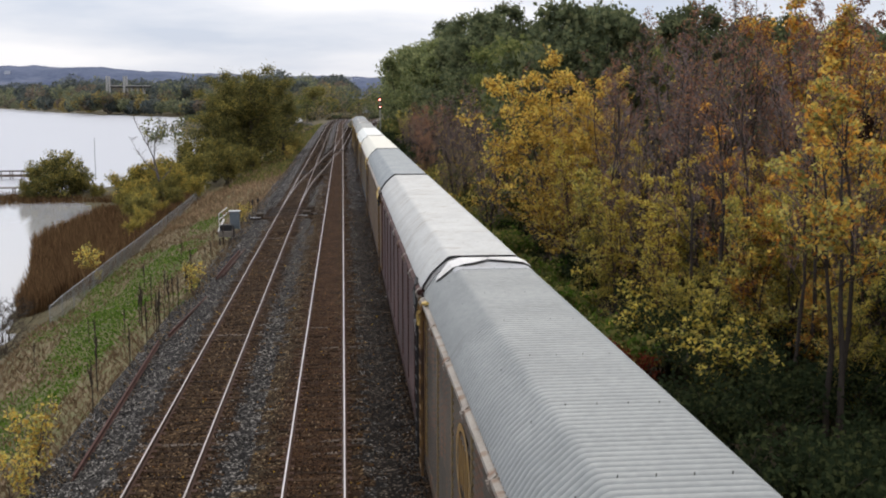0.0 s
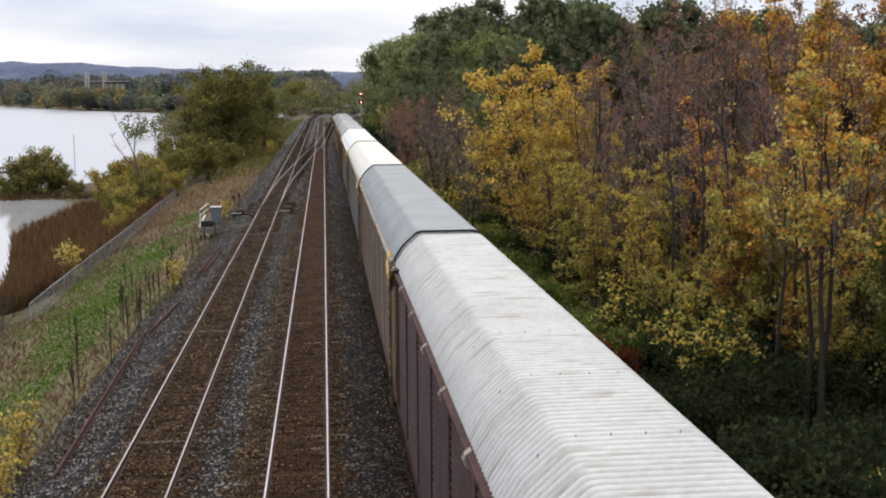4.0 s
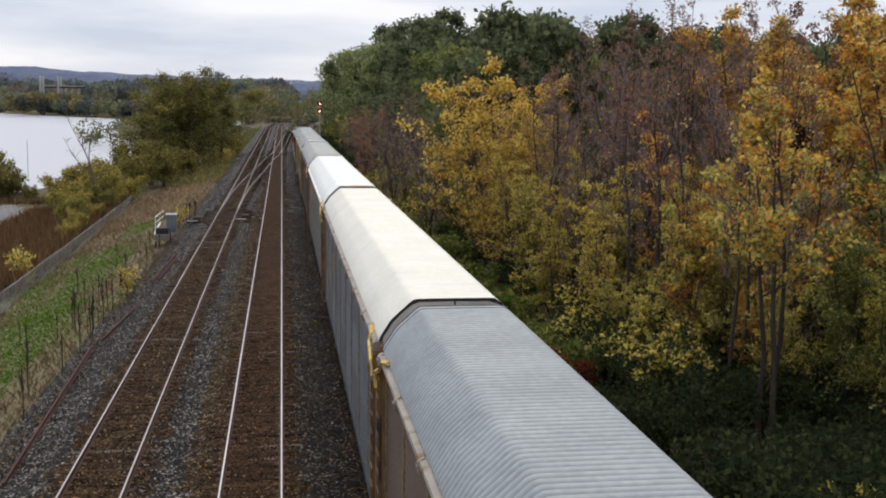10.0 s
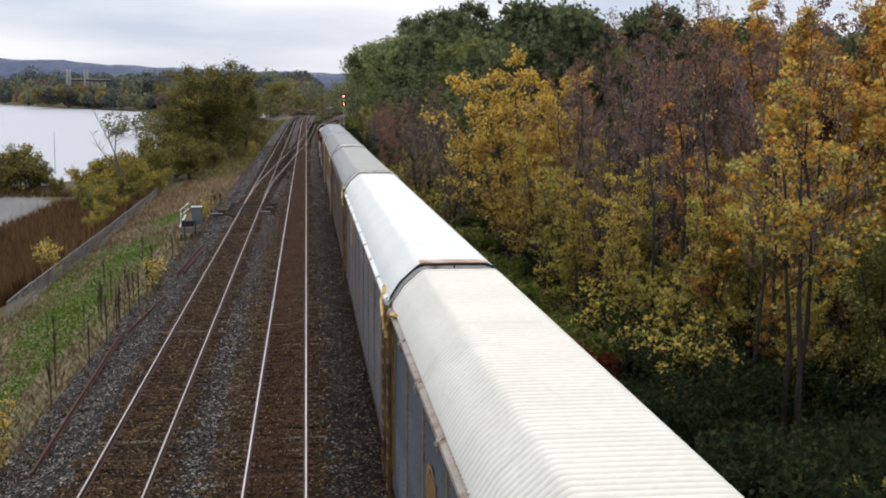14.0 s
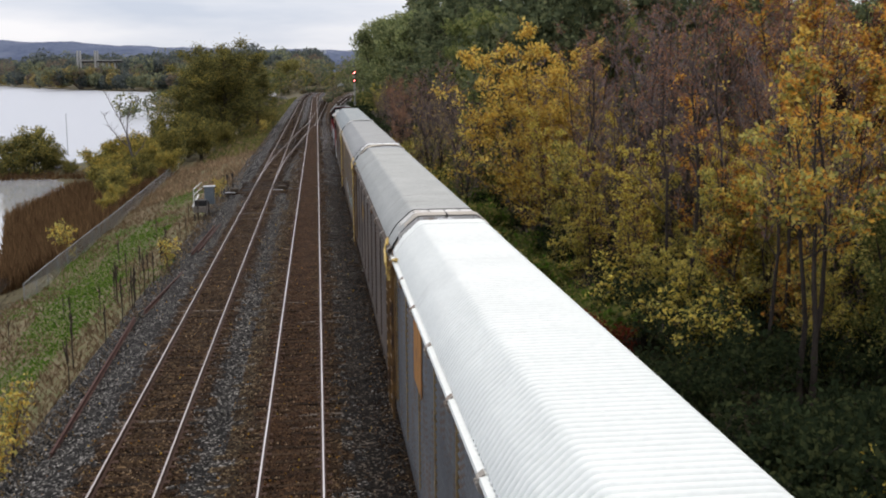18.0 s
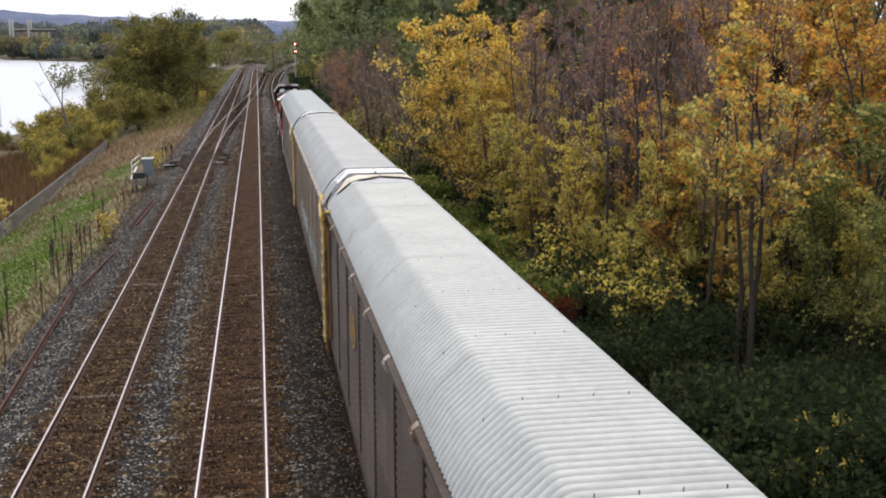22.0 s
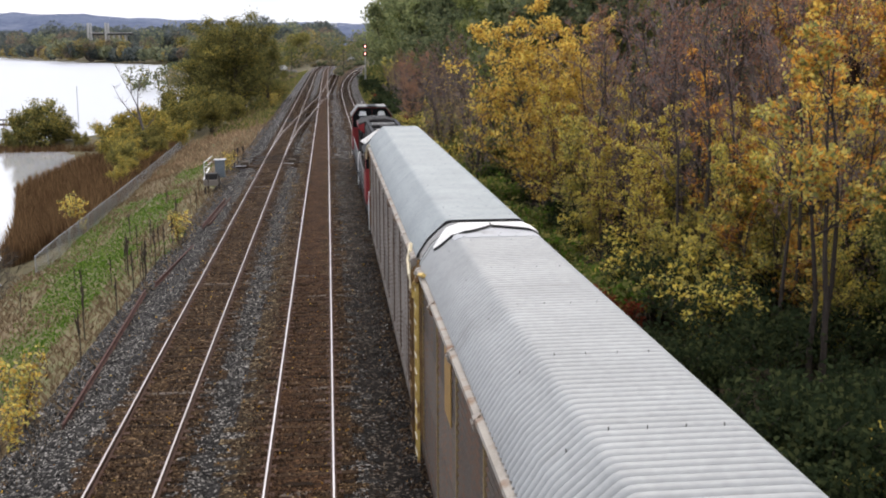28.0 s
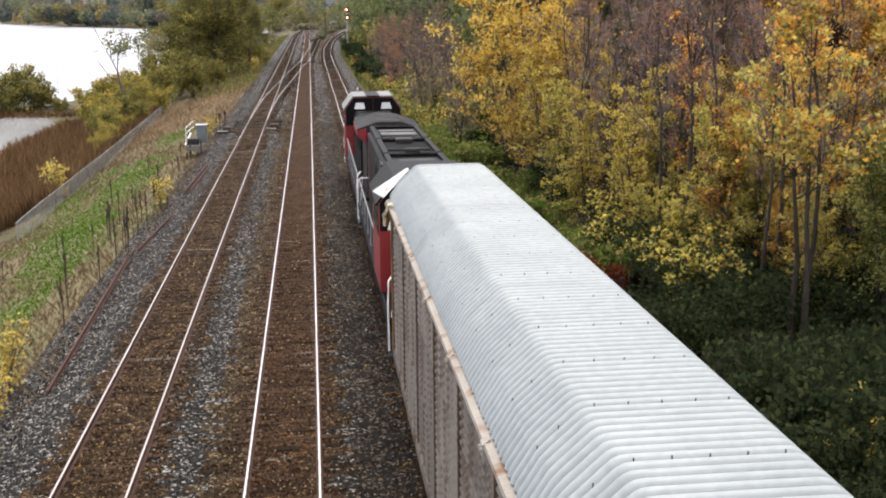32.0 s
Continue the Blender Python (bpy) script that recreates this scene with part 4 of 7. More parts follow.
def end_plates(car, pale, tan, crumple):
    """Thin black seam, riveted sheets, a raised hood and upright plates that close the near end of a roof."""
    y = -H2
    part("black_seam", shell(y + 1.43, y + 1.475, 0.03, 0.05), M_DARK, car)
    for i, (a, b) in enumerate(((-1.2, -0.84), (-0.82, -0.42), (-0.4, 0.0), (0.02, 0.42), (0.44, 0.82), (0.84, 1.2))):
        top = [(a, lerp(a, ROOF))] + [p for p in ROOF if a < p[0] < b] + [(b, lerp(b, ROOF))]
        p = part("cover_sheet", Geo().prism([(x, z + 0.026) for x, z in top] + [(x, z - 0.03) for x, z in top[::-1]], y + 0.76, y + 1.33), pale, car, "smooth pale riveted sheet")
        r = Geo()
        for q in range(4):
            yy = y + 0.82 + q * 0.15
            r.box(a + 0.015, a + 0.035, yy, yy + 0.02, lerp(a + 0.02, ROOF) + 0.02, lerp(a + 0.02, ROOF) + 0.045)
        tagged(part("rivets", r, M_DARK, p), kind="stuff")
    part("cover_strip", shell(y + 0.6, y + 0.73, 0.05, 0.06, 1.0), pale, car, "white cross strip")
    rnd = random.Random(9)
    for a, b in ((-1.12, -0.02), (0.0, 1.12)):
        xs = [a] + [p[0] for p in ROOF if a < p[0] < b] + [a + (b - a) * q / 7 for q in range(1, 7)] + [b]
        g, xs = Geo(), sorted(set(xs))
        for x in xs:
            far = (0.86 + rnd.uniform(-0.05, 0.05) if abs(x) < 0.85 else 0.5) if crumple else (0.6 if abs(x) < 0.9 else 0.42)
            z = lerp(x, ROOF)
            g.v += [(x, y - 0.02, z + 0.05), (x, y + far * 0.5, z + 0.085 + (rnd.uniform(-0.012, 0.012) if crumple else 0)), (x, y + far, z + 0.055)]
        g.f = [(i * 3 + q, i * 3 + q + 1, i * 3 + q + 4, i * 3 + q + 3) for i in range(len(xs) - 1) for q in (0, 1)]
        m = len(g.v)
        g.v += [(x, q, z - 0.02) for x, q, z in g.v]
        g.f += [tuple(m + q for q in f[::-1]) for f in g.f]
        g.mi = [0] * len(g.f)
        part("cover_hood", g, M_WHITE if crumple else tan, car, "crumpled white sheet metal hood" if crumple else "tan sheet metal hood")
    part("hood_seam", Geo().box(-0.025, 0.0, y - 0.06, y + 0.3, 5.4, 5.79), M_DARK, car)
    rim = [(x * 0.99, z + 0.02) for x, z in ROOF if abs(x) < 1.35]
    for a, b in zip((-1.3, -0.76, -0.03, 0.7), (-0.78, -0.05, 0.68, 1.3)):
        top = [(a, lerp(a, rim))] + [p for p in rim if a < p[0] < b] + [(b, lerp(b, rim))]
        p = part("cover_plate", Geo().prism([(a, 4.3)] + top + [(b, 4.3)], y - 0.06, y - 0.01), pale, car)
        r = Geo()
        for q in range(4):
            x = a + 0.08 + (b - a - 0.16) * q / 3
            r.box(x - 0.008, x + 0.008, y - 0.068, y - 0.055, lerp(x, rim) - 0.16, lerp(x, rim) - 0.1)
        tagged(part("rivets", r, M_DARK, p), kind="stuff")


end_plates(CARS[5], ENDS[1], ENDS[4], False)
end_plates(CARS[6], ENDS[2], ENDS[1], True)
part("end_band", shell(H2 - 0.62, H2 + 0.02, 0.032, 0.05), ROOFS[4], CARS[4], "smooth white end band")
dots = Geo()
for i in range(21):
    for x in (-1.24, -1.03, -0.68, -0.34, 0.0, 0.34, 0.68):
        y, z = -H2 + 0.55 + i * 1.32, lerp(x, ROOF)
        dots.box(x - 0.005, x + 0.005, y - 0.005, y + 0.005, z - 0.02, z + 0.028)
tagged(part("roof_bolt", dots, M_DARK, CARS[7], "rows of small dark roof bolts"), kind="stuff")
dots = Geo()
for i in range(10):
    for x in (-1.03, -0.6, -0.2, 0.2, 0.6):
        y = -H2 + 2.4 + i * 2.64
        dots.box(x - 0.004, x + 0.004, y - 0.004, y + 0.004, lerp(x, ROOF) - 0.02, lerp(x, ROOF) + 0.022)
bolt_mesh = dots.mesh("roof_bolt", M_DARK)
for k in (0, 1, 5, 6):
    tagged(part("roof_bolt", bolt_mesh, None, CARS[k], "rows of small dark roof bolts"), kind="stuff")
clamp = part("clamp", Geo().box(-0.36, 0.1, H2 + 0.08, H2 + 0.2, 5.66, 5.72, ch=0.015), M_WHITE, CARS[4], "white clamp over the gap")
for x in (-0.24, 0.0):
    part("clamp_disc", Geo().disc((x, H2 + 0.14, 5.735), 0.07, "z", 0.03, 14), M_WHITE, clamp)
M_RUSTED = surface("rust_stained_white", (0.3, 0.14, 0.06), (0.62, 0.48, 0.36), 2.2, 0.7, bump=0.1, stretch=(1, 2, 1), stain=(0.7, 0.68, 0.65), stain_scale=1.6, stain_at=0.52)
part("rusted_edge", shell(-H2 + 0.03, -H2 + 0.42, 0.034, 0.05, 0.8), M_RUSTED, CARS[4], "white end sheet with a broad rust stain")
corner = Geo().add([(-0.98, H2 + 0.06, 5.56), (-0.98, H2 + 0.55, 5.56), (-1.86, H2 + 0.6, 4.98), (-1.62, H2 + 0.06, 4.9)], [(0, 1, 2, 3)])
corner.add([(x, y, z - 0.02) for x, y, z in corner.v], [(3, 2, 1, 0)])
part("corner_sheet", corner, ENDS[1], CARS[7], "pale bent corner sheet")


def flap(car, sheet, mat, label, lift):
    """A bent sheet given as (x, far, near) stations along the roof's outline."""
    g, n = Geo(), len(sheet)
    for x, far, near in sheet:
        z = lerp(x, ROOF) + lift
        g.v += [(x, H2 + far, z), (x, H2 + (far + near) / 2, z + 0.025), (x, H2 + near, z + 0.01)]
    g.f = [(i * 3 + q, i * 3 + q + 1, i * 3 + q + 4, i * 3 + q + 3) for i in range(n - 1) for q in (0, 1)]
    m = len(g.v)
    g.v += [(x, y, z - 0.014) for x, y, z in g.v]
    g.f += [tuple(m + q for q in f[::-1]) for f in g.f]
    g.mi = [0] * len(g.f)
    part("cover_seal" if mat is M_DARK else "end_cover", g, mat, car, label)


M_BAND = surface("grey_band_sheet", (0.33, 0.34, 0.35), (0.43, 0.44, 0.45), 1.4, 0.55, metal=0.1, bump=0.06, stain=(0.26, 0.25, 0.24), stain_scale=2.0, stain_at=0.6)


def crumpled(car, reach, mat=M_WHITE):
    """Two bent white flaps with black seals over the far end of a roof, and the riveted band they sit on."""
    left = [(-1.24, -0.5, -0.72), (-1.13, -0.32, -0.82), (-1.02, -0.12, -0.88), (-0.9, 0.05, -0.92), (-0.62, 0.07, -0.95), (-0.45, 0.07, -0.84), (-0.22, 0.07, -0.56), (-0.02, 0.07, -0.3)]
    right = [(0.01, 0.07, -0.3), (0.25, 0.07, -0.44), (0.5, 0.07, -0.6), (0.72, 0.06, -0.78), (0.86, 0.0, -0.84), (0.96, -0.16, -0.6)]
    for sheet in (left, right):
        sheet = [(x, a * reach, b * reach) for x, a, b in sheet]
        flap(car, sheet, mat, "bent sheet metal end cover", 0.075)
        flap(car, [(x, a, b - 0.06) for x, a, b in sheet], M_DARK, "black rubber seal", 0.055)
    band = part("riveted_band", shell(H2 - 1.42, H2 - 0.02, 0.028, 0.05, 0.95), M_BAND, car, "smooth grey riveted band")
    r = Geo()
    for q in range(5):
        for y in (H2 - 1.36, H2 - 1.02):
            x = -0.7 + q * 0.35 + (0.1 if y > H2 - 1.2 else 0)
            r.box(x - 0.008, x + 0.008, y - 0.02, y + 0.02, lerp(x, ROOF) + 0.02, lerp(x, ROOF) + 0.034)
    tagged(part("rivets", r, M_DARK, band), kind="stuff")


M_STAINED = surface("stained_cream_sheet", (0.42, 0.35, 0.27), (0.62, 0.57, 0.47), 2.0, 0.6, bump=0.15, fine=8.0, stain=(0.3, 0.2, 0.13), stain_scale=1.5, stain_at=0.57)
M_COVER = surface("off_white_sheet", (0.6, 0.595, 0.57), (0.76, 0.755, 0.735), 2.0, 0.5, bump=0.12, fine=7.0, stain=(0.45, 0.42, 0.37), stain_scale=2.4, stain_at=0.62)
for k, m in ((0, M_COVER), (5, M_STAINED), (6, M_COVER)):
    crumpled(CARS[k], 1.0, m)


M_RADIATOR = surface("dusty_radiator_grey", (0.006, 0.006, 0.0064), (0.018, 0.0175, 0.017), 1.5, 0.8, spec=0.08)
M_WING = surface("dusty_wing_grey", (0.016, 0.0155, 0.0155), (0.042, 0.041, 0.04), 1.2, 0.7, fine=9.0, spec=0.12)
M_CABROOF = surface("pale_cab_roof", (0.15, 0.15, 0.15), (0.26, 0.26, 0.255), 1.5, 0.6)


def build_engine(at, label, winged):
    """Four-axle diesel engine; its cab stands towards the -y end. winged: with flared radiators behind the hood."""
    en = thing("diesel_locomotive", label, "locomotive", at, "diesel engines")
    c0, c1, h1, r1 = (-7.6, -4.6, 3.9, 8.0) if winged else (-6.3, -3.0, 3.9, 8.0)
    front = c0 - (0.9 if winged else 1.9)
    part("frame", Geo().box(-1.5, 1.5, -9.0, 9.0, 1.15, 1.5, ch=0.04), M_BLACK, en)
    part("fuel_tank", Geo().prism([(-1.4, 0.45), (1.4, 0.45), (1.45, 1.15), (-1.45, 1.15)], -2.6, 2.6), M_BLACK, en)
    nose = part("nose", Geo().prism([(-1.2, 1.5), (1.2, 1.5), (1.2, 2.9), (0.9, 3.2), (-0.9, 3.2), (-1.2, 2.9)], front, c0), M_RED, en, "red nose")
    part("nose_door", Geo().box(-0.3, 0.3, front - 0.03, front, 1.6, 2.9), M_BLACK, nose)
    cab = part("cab", Geo().prism([(-1.52, 1.5), (1.52, 1.5), (1.52, 4.1), (1.05, 4.72), (-1.05, 4.72), (-1.52, 4.1)], c0, c1), M_RED, en, "red cab")
    part("window_band", Geo().prism([(-1.5, 3.3), (1.5, 3.3), (1.5, 4.08), (1.03, 4.69), (-1.03, 4.69), (-1.5, 4.08)], c0 - 0.02, c0 - 0.004), M_BLACK, cab, "black band round the windshields")
    for s in (-1, 1):
        part("windshield", Geo().box(min(s * 0.1, s * 1.0), max(s * 0.1, s * 1.0), c0 - 0.04, c0 - 0.022, 3.75, 4.4, ch=0.01), M_GLASS, cab)
        part("white_panel", Geo().prism([(s * 0.62, 3.32), (s * 1.3, 3.32), (s * 1.2, 3.72), (s * 0.72, 3.72)], c0 - 0.05, c0 - 0.024), M_WHITE, cab, "white panel below the windshield")
        part("roof_slope", Geo().prism([(s * 1.6, 4.05), (s * 1.08, 4.74), (s * 1.08, 4.8), (s * 1.62, 4.1)], c0 - 0.15, c1 + 0.15), M_CABROOF if winged else M_BLACK, cab)
        part("roof_sheet", Geo().box(min(s * 0.36, s * 1.08), max(s * 0.36, s * 1.08), c0 - 0.15, c1 + 0.15, 4.74, 4.8), M_CABROOF if winged else M_BLACK, cab)
        for y in (c0 + 0.4, c0 + 1.7):
            w = part("side_window", Geo().box(min(s * 1.5, s * 1.545), max(s * 1.5, s * 1.545), y, y + 1.0, 3.15, 3.95), M_GLASS, cab)
            part("window_frame", Geo().box(min(s * 1.51, s * 1.535), max(s * 1.51, s * 1.535), y - 0.07, y + 1.07, 3.08, 4.02), M_BLACK, w)
        part("rear_panel", Geo().prism([(s * 0.01, 3.2), (s * 1.48, 3.2), (s * 1.48, 4.06), (s * 1.03, 4.66), (s * 0.01, 4.66)], c1 + 0.002, c1 + 0.03), M_BLACK, cab)
        part("rear_plate", Geo().prism([(s * 0.42, 4.08), (s * 1.02, 4.08), (s * 0.92, 4.42), (s * 0.5, 4.42)], c1 + 0.032, c1 + 0.05), M_WHITE, cab, "white plate on the cab's back")
    part("roof_stripe", Geo().box(-0.36, 0.36, c0 - 0.15, c1 + 0.15, 4.742, 4.806), M_BLACK, cab, "black roof stripe")
    part("horn", Geo().tube([(0.7, c0 + 0.5, 4.8), (0.7, c0 + 0.5, 4.95), (0.7, c0 + 0.1, 4.98)], [0.03, 0.03, 0.07], 8), M_GREYPAINT, cab)
    top = 4.0 if winged else 4.56
    part("hood", Geo().prism([(-1.05, 1.5), (1.05, 1.5), (1.05, top - 0.22), (0.9, top), (-0.9, top), (-1.05, top - 0.22)], c1, h1 if winged else 8.5), M_BLACK, en, "black engine hood")
    n = int((h1 - c1) / 1.05)
    for s in (-1, 1):
        for q in range(n):
            y = c1 + 0.12 + q * 1.05
            door = part("hood_door", Geo().box(min(s * 1.05, s * 1.075), max(s * 1.05, s * 1.075), y, y + 0.95, 1.65, top - 0.46, ch=0.008), M_BLACK, en)
            part("door_louvre", Geo().box(min(s * 1.07, s * 1.085), max(s * 1.07, s * 1.085), y + 0.15, y + 0.8, top - 1.3, top - 0.66), M_RADIATOR, door)
    # hatches on the hood: a deep framed grille, a sunken panel with a bracket, a slotted panel
    for y0, y1, kind in () if winged else ((4.0, 8.3, "grille"), (-0.2, 3.8, "sunken"), (c1 + 0.3, -0.4, "slot")):
        rim = Geo().box(-0.98, -0.8, y0, y1, 4.56, 4.74, ch=0.02).box(0.8, 0.98, y0, y1, 4.56, 4.74, ch=0.02)
        rim.box(-0.8, 0.8, y0, y0 + 0.14, 4.56, 4.73).box(-0.8, 0.8, y1 - 0.14, y1, 4.56, 4.73)
        hatch = part("roof_hatch", rim, M_BLACK, en, "raised black roof hatch frame")
        part("hatch_floor", Geo().box(-0.8, 0.8, y0 + 0.14, y1 - 0.14, 4.56, 4.62), M_RADIATOR if kind == "sunken" else M_BLACK, hatch)
        if kind == "grille":
            for q in range(7):
                y = y0 + 0.45 + q * 0.42
                # three slats painted grey for the highlights on the grille
                part("grille_slat", Geo().box(-0.7, 0.7, y, y + 0.1, 4.62, 4.7, ch=0.01), M_GREYPAINT if q in (3, 4, 6) else M_DARK, hatch)
        elif kind == "sunken":
            part("bracket", Geo().box(-0.3, 0.3, y1 - 0.7, y1 - 0.3, 4.62, 4.8, ch=0.03), M_DARK, hatch)
            part("lift_pipe", Geo().tube([(-0.75, y0 + 1.3, 4.66), (0.75, y0 + 1.3, 4.66)], 0.04, 6), M_DARK, hatch)
        else:
            part("slot_grille", Geo().box(-0.55, 0.6, y0 + 0.9, y0 + 1.5, 4.62, 4.65), M_DARK, hatch)
            part("round_cover", Geo().disc((-0.2, y0 + 0.45, 4.64), 0.26, "z", 0.05, 18), M_RADIATOR, hatch)
    for s in (-1, 1):
        part("lift_bar", Geo().box(min(s * 1.04, s * 1.14), max(s * 1.04, s * 1.14), -1.4, -0.5, top - 0.26, top - 0.06, ch=0.02), M_DARK, en)
    part("exhaust_stack", Geo().box(-0.25, 0.25, -0.19, -0.02, top, top + 0.3, ch=0.03), M_DARK, en)
    if winged:
        # winged radiator section
        wing = [(-1.0, 1.5), (1.0, 1.5), (1.0, 3.7), (1.38, 4.02), (1.38, 4.34), (0.5, 4.64), (-0.5, 4.64), (-1.38, 4.34), (-1.38, 4.02), (-1.0, 3.7)]
        rad = part("radiator", Geo().prism(wing, h1 + 0.1, r1), M_WING, en, "dark grey winged radiator section")
        for s in (-1, 1):
            part("wing_panel", Geo().prism([(s * 1.0, 3.7), (s * 1.37, 4.03), (s * 1.37, 4.26), (s * 1.0, 4.4)], r1 + 0.004, r1 + 0.04), M_RED, rad, "red wing panel")
            part("wing_screen", Geo().add([(s * 0.56, h1 + 0.4, 4.637), (s * 1.33, h1 + 0.4, 4.36), (s * 1.33, r1 - 0.3, 4.36), (s * 0.56, r1 - 0.3, 4.637), (s * 0.56, h1 + 0.4, 4.62), (s * 1.33, h1 + 0.4, 4.345),
                                           (s * 1.33, r1 - 0.3, 4.345), (s * 0.56, r1 - 0.3, 4.62)], [(0, 1, 2, 3), (0, 4, 5, 1), (1, 5, 6, 2), (2, 6, 7, 3), (3, 7, 4, 0)]), M_WING, rad, "grey radiator screen")
            part("wing_side", Geo().box(min(s * 1.382, s * 1.395), max(s * 1.382, s * 1.395), h1 + 0.1, r1, 4.04, 4.32), M_RED, rad, "red wing side")
        for i in range(6):
            part("grille_slat", Geo().box(-0.48, 0.48, h1 + 0.4 + i * 0.58, h1 + 0.7 + i * 0.58, 4.64, 4.665, ch=0.01), M_DARK, rad)
    part("end_hood", Geo().box(-0.95, 0.95, r1 if winged else 8.5, 8.6, 1.5, 4.2, ch=0.04), M_RED, en, "red end hood")
    for s in (-1, 1):
        rail = Geo().tube([(s * 1.45, c1 + 0.2, 2.5), (s * 1.45, 8.3, 2.5), (s * 1.45, 8.9, 2.1)], 0.026, 6)
        for y in range(int(c1) + 1, 9, 2):
            rail.tube([(s * 1.45, y, 1.5), (s * 1.45, y, 2.5)], 0.022, 5)
        part("handrail", rail, M_GREYPAINT, en, "grey side handrail")
        part("walkway_edge", Geo().box(min(s * 1.5, s * 1.53), max(s * 1.5, s * 1.53), -8.8, 8.8, 1.3, 1.48), M_BLACK, en)
        for e in (-1, 1):
            st = part("step_well", Geo().box(min(s * 1.0, s * 1.04), max(s * 1.0, s * 1.04), min(e * 8.6, e * 9.2), max(e * 8.6, e * 9.2), 0.35, 1.4), M_BLACK, en)
            for q in range(4):
                part("step", Geo().box(min(s * 1.05, s * 1.5), max(s * 1.05, s * 1.5), min(e * 8.65, e * 9.0), max(e * 8.65, e * 9.0), 0.4 + q * 0.28, 0.44 + q * 0.28), M_DARK, st)
            part("grab_rail", Geo().tube([(s * 1.48, e * 9.0, 0.6), (s * 1.5, e * 9.05, 1.9), (s * 1.46, e * 8.8, 2.45), (s * 1.3, e * 8.6, 2.6)], 0.028, 6), M_WHITE, en, "white grab rail")
    for e in (-1, 1):
        part("end_railing", Geo().tube([(-1.4, e * 8.95, 1.5), (-1.3, e * 8.95, 2.5), (-0.5, e * 8.95, 2.5), (-0.45, e * 8.95, 1.5)], 0.024, 6), M_WHITE, en, "white end railing")
        part("coupler", Geo().box(-0.16, 0.16, min(e * 9.0, e * 9.5), max(e * 9.0, e * 9.5), 0.7, 1.0, ch=0.03), M_DARK, en)
    for y in (-5.0, 5.0):
        build_truck(en, y, 2, 0.51)
    return en


ENGINES = [build_engine(pose(X3, 240, 0), "red and black diesel locomotive coupled behind the cars", False),
           build_engine(pose(X3, 263, 0), "red and black diesel locomotive coupled to another engine", True)]


def along(y, half):
    """Pose of a vehicle whose middle is at y on the third track."""
    a, b = track_x(3, y - half), track_x(3, y + half)
    return pose((a + b) / 2, y, 0, 0, 0, -math.degrees(math.atan2(b - a, 2 * half)))


def motions():
    steps = [q * 2.0 for q in range(17)]
    for k, c in enumerate(CARS):
        first = NEAR_ENDS[k] + CAR * LENGTHS[k] / 2
        walk(c, [(t, along(first - SPEED * t, 10.1)) for t in steps])
    for k, e in enumerate(ENGINES):
        first = NEAR_ENDS[7] + CAR * LENGTHS[7] + 0.9 + 9.2 + 18.9 * k
        walk(e, [(t, along(first - SPEED * t, 5.0) @ pose(0, 0, 0, 0, 0, 180 * k)) for t in steps])


# ---------------------------------------------------------------- trees and shrubs
def leaf_mesh(name, anchors, count, size, mat, rnd_seed, jitter, flat=0.0):
    """Many small folded leaves round the anchor points."""
    r = np.random.RandomState(rnd_seed)
    a = np.array(anchors)[r.randint(0, len(anchors), count)]
    c = a + r.normal(0, jitter, (count, 3)) * (1, 1, 0.8)
    u = r.normal(0, 1, (count, 3))
    u /= np.linalg.norm(u, axis=1)[:, None]
    w = r.normal(0, 1, (count, 3)) * (1, 1, 1 - flat)
    w -= u * np.sum(u * w, axis=1)[:, None]
    w /= np.linalg.norm(w, axis=1)[:, None]
    k = np.cross(u, w)
    s = size * r.uniform(0.55, 1.25, (count, 1))
    v = np.stack([c - u * s, c + w * s * 0.62 + k * s * 0.15, c + u * s, c - w * s * 0.62 + k * s * 0.15], axis=1).reshape(-1, 3)
    me = bpy.data.meshes.new(name)
    me.from_pydata(v.tolist(), [], np.arange(count * 4).reshape(-1, 4).tolist())
    me.materials.append(mat)
    me.update()
    return me


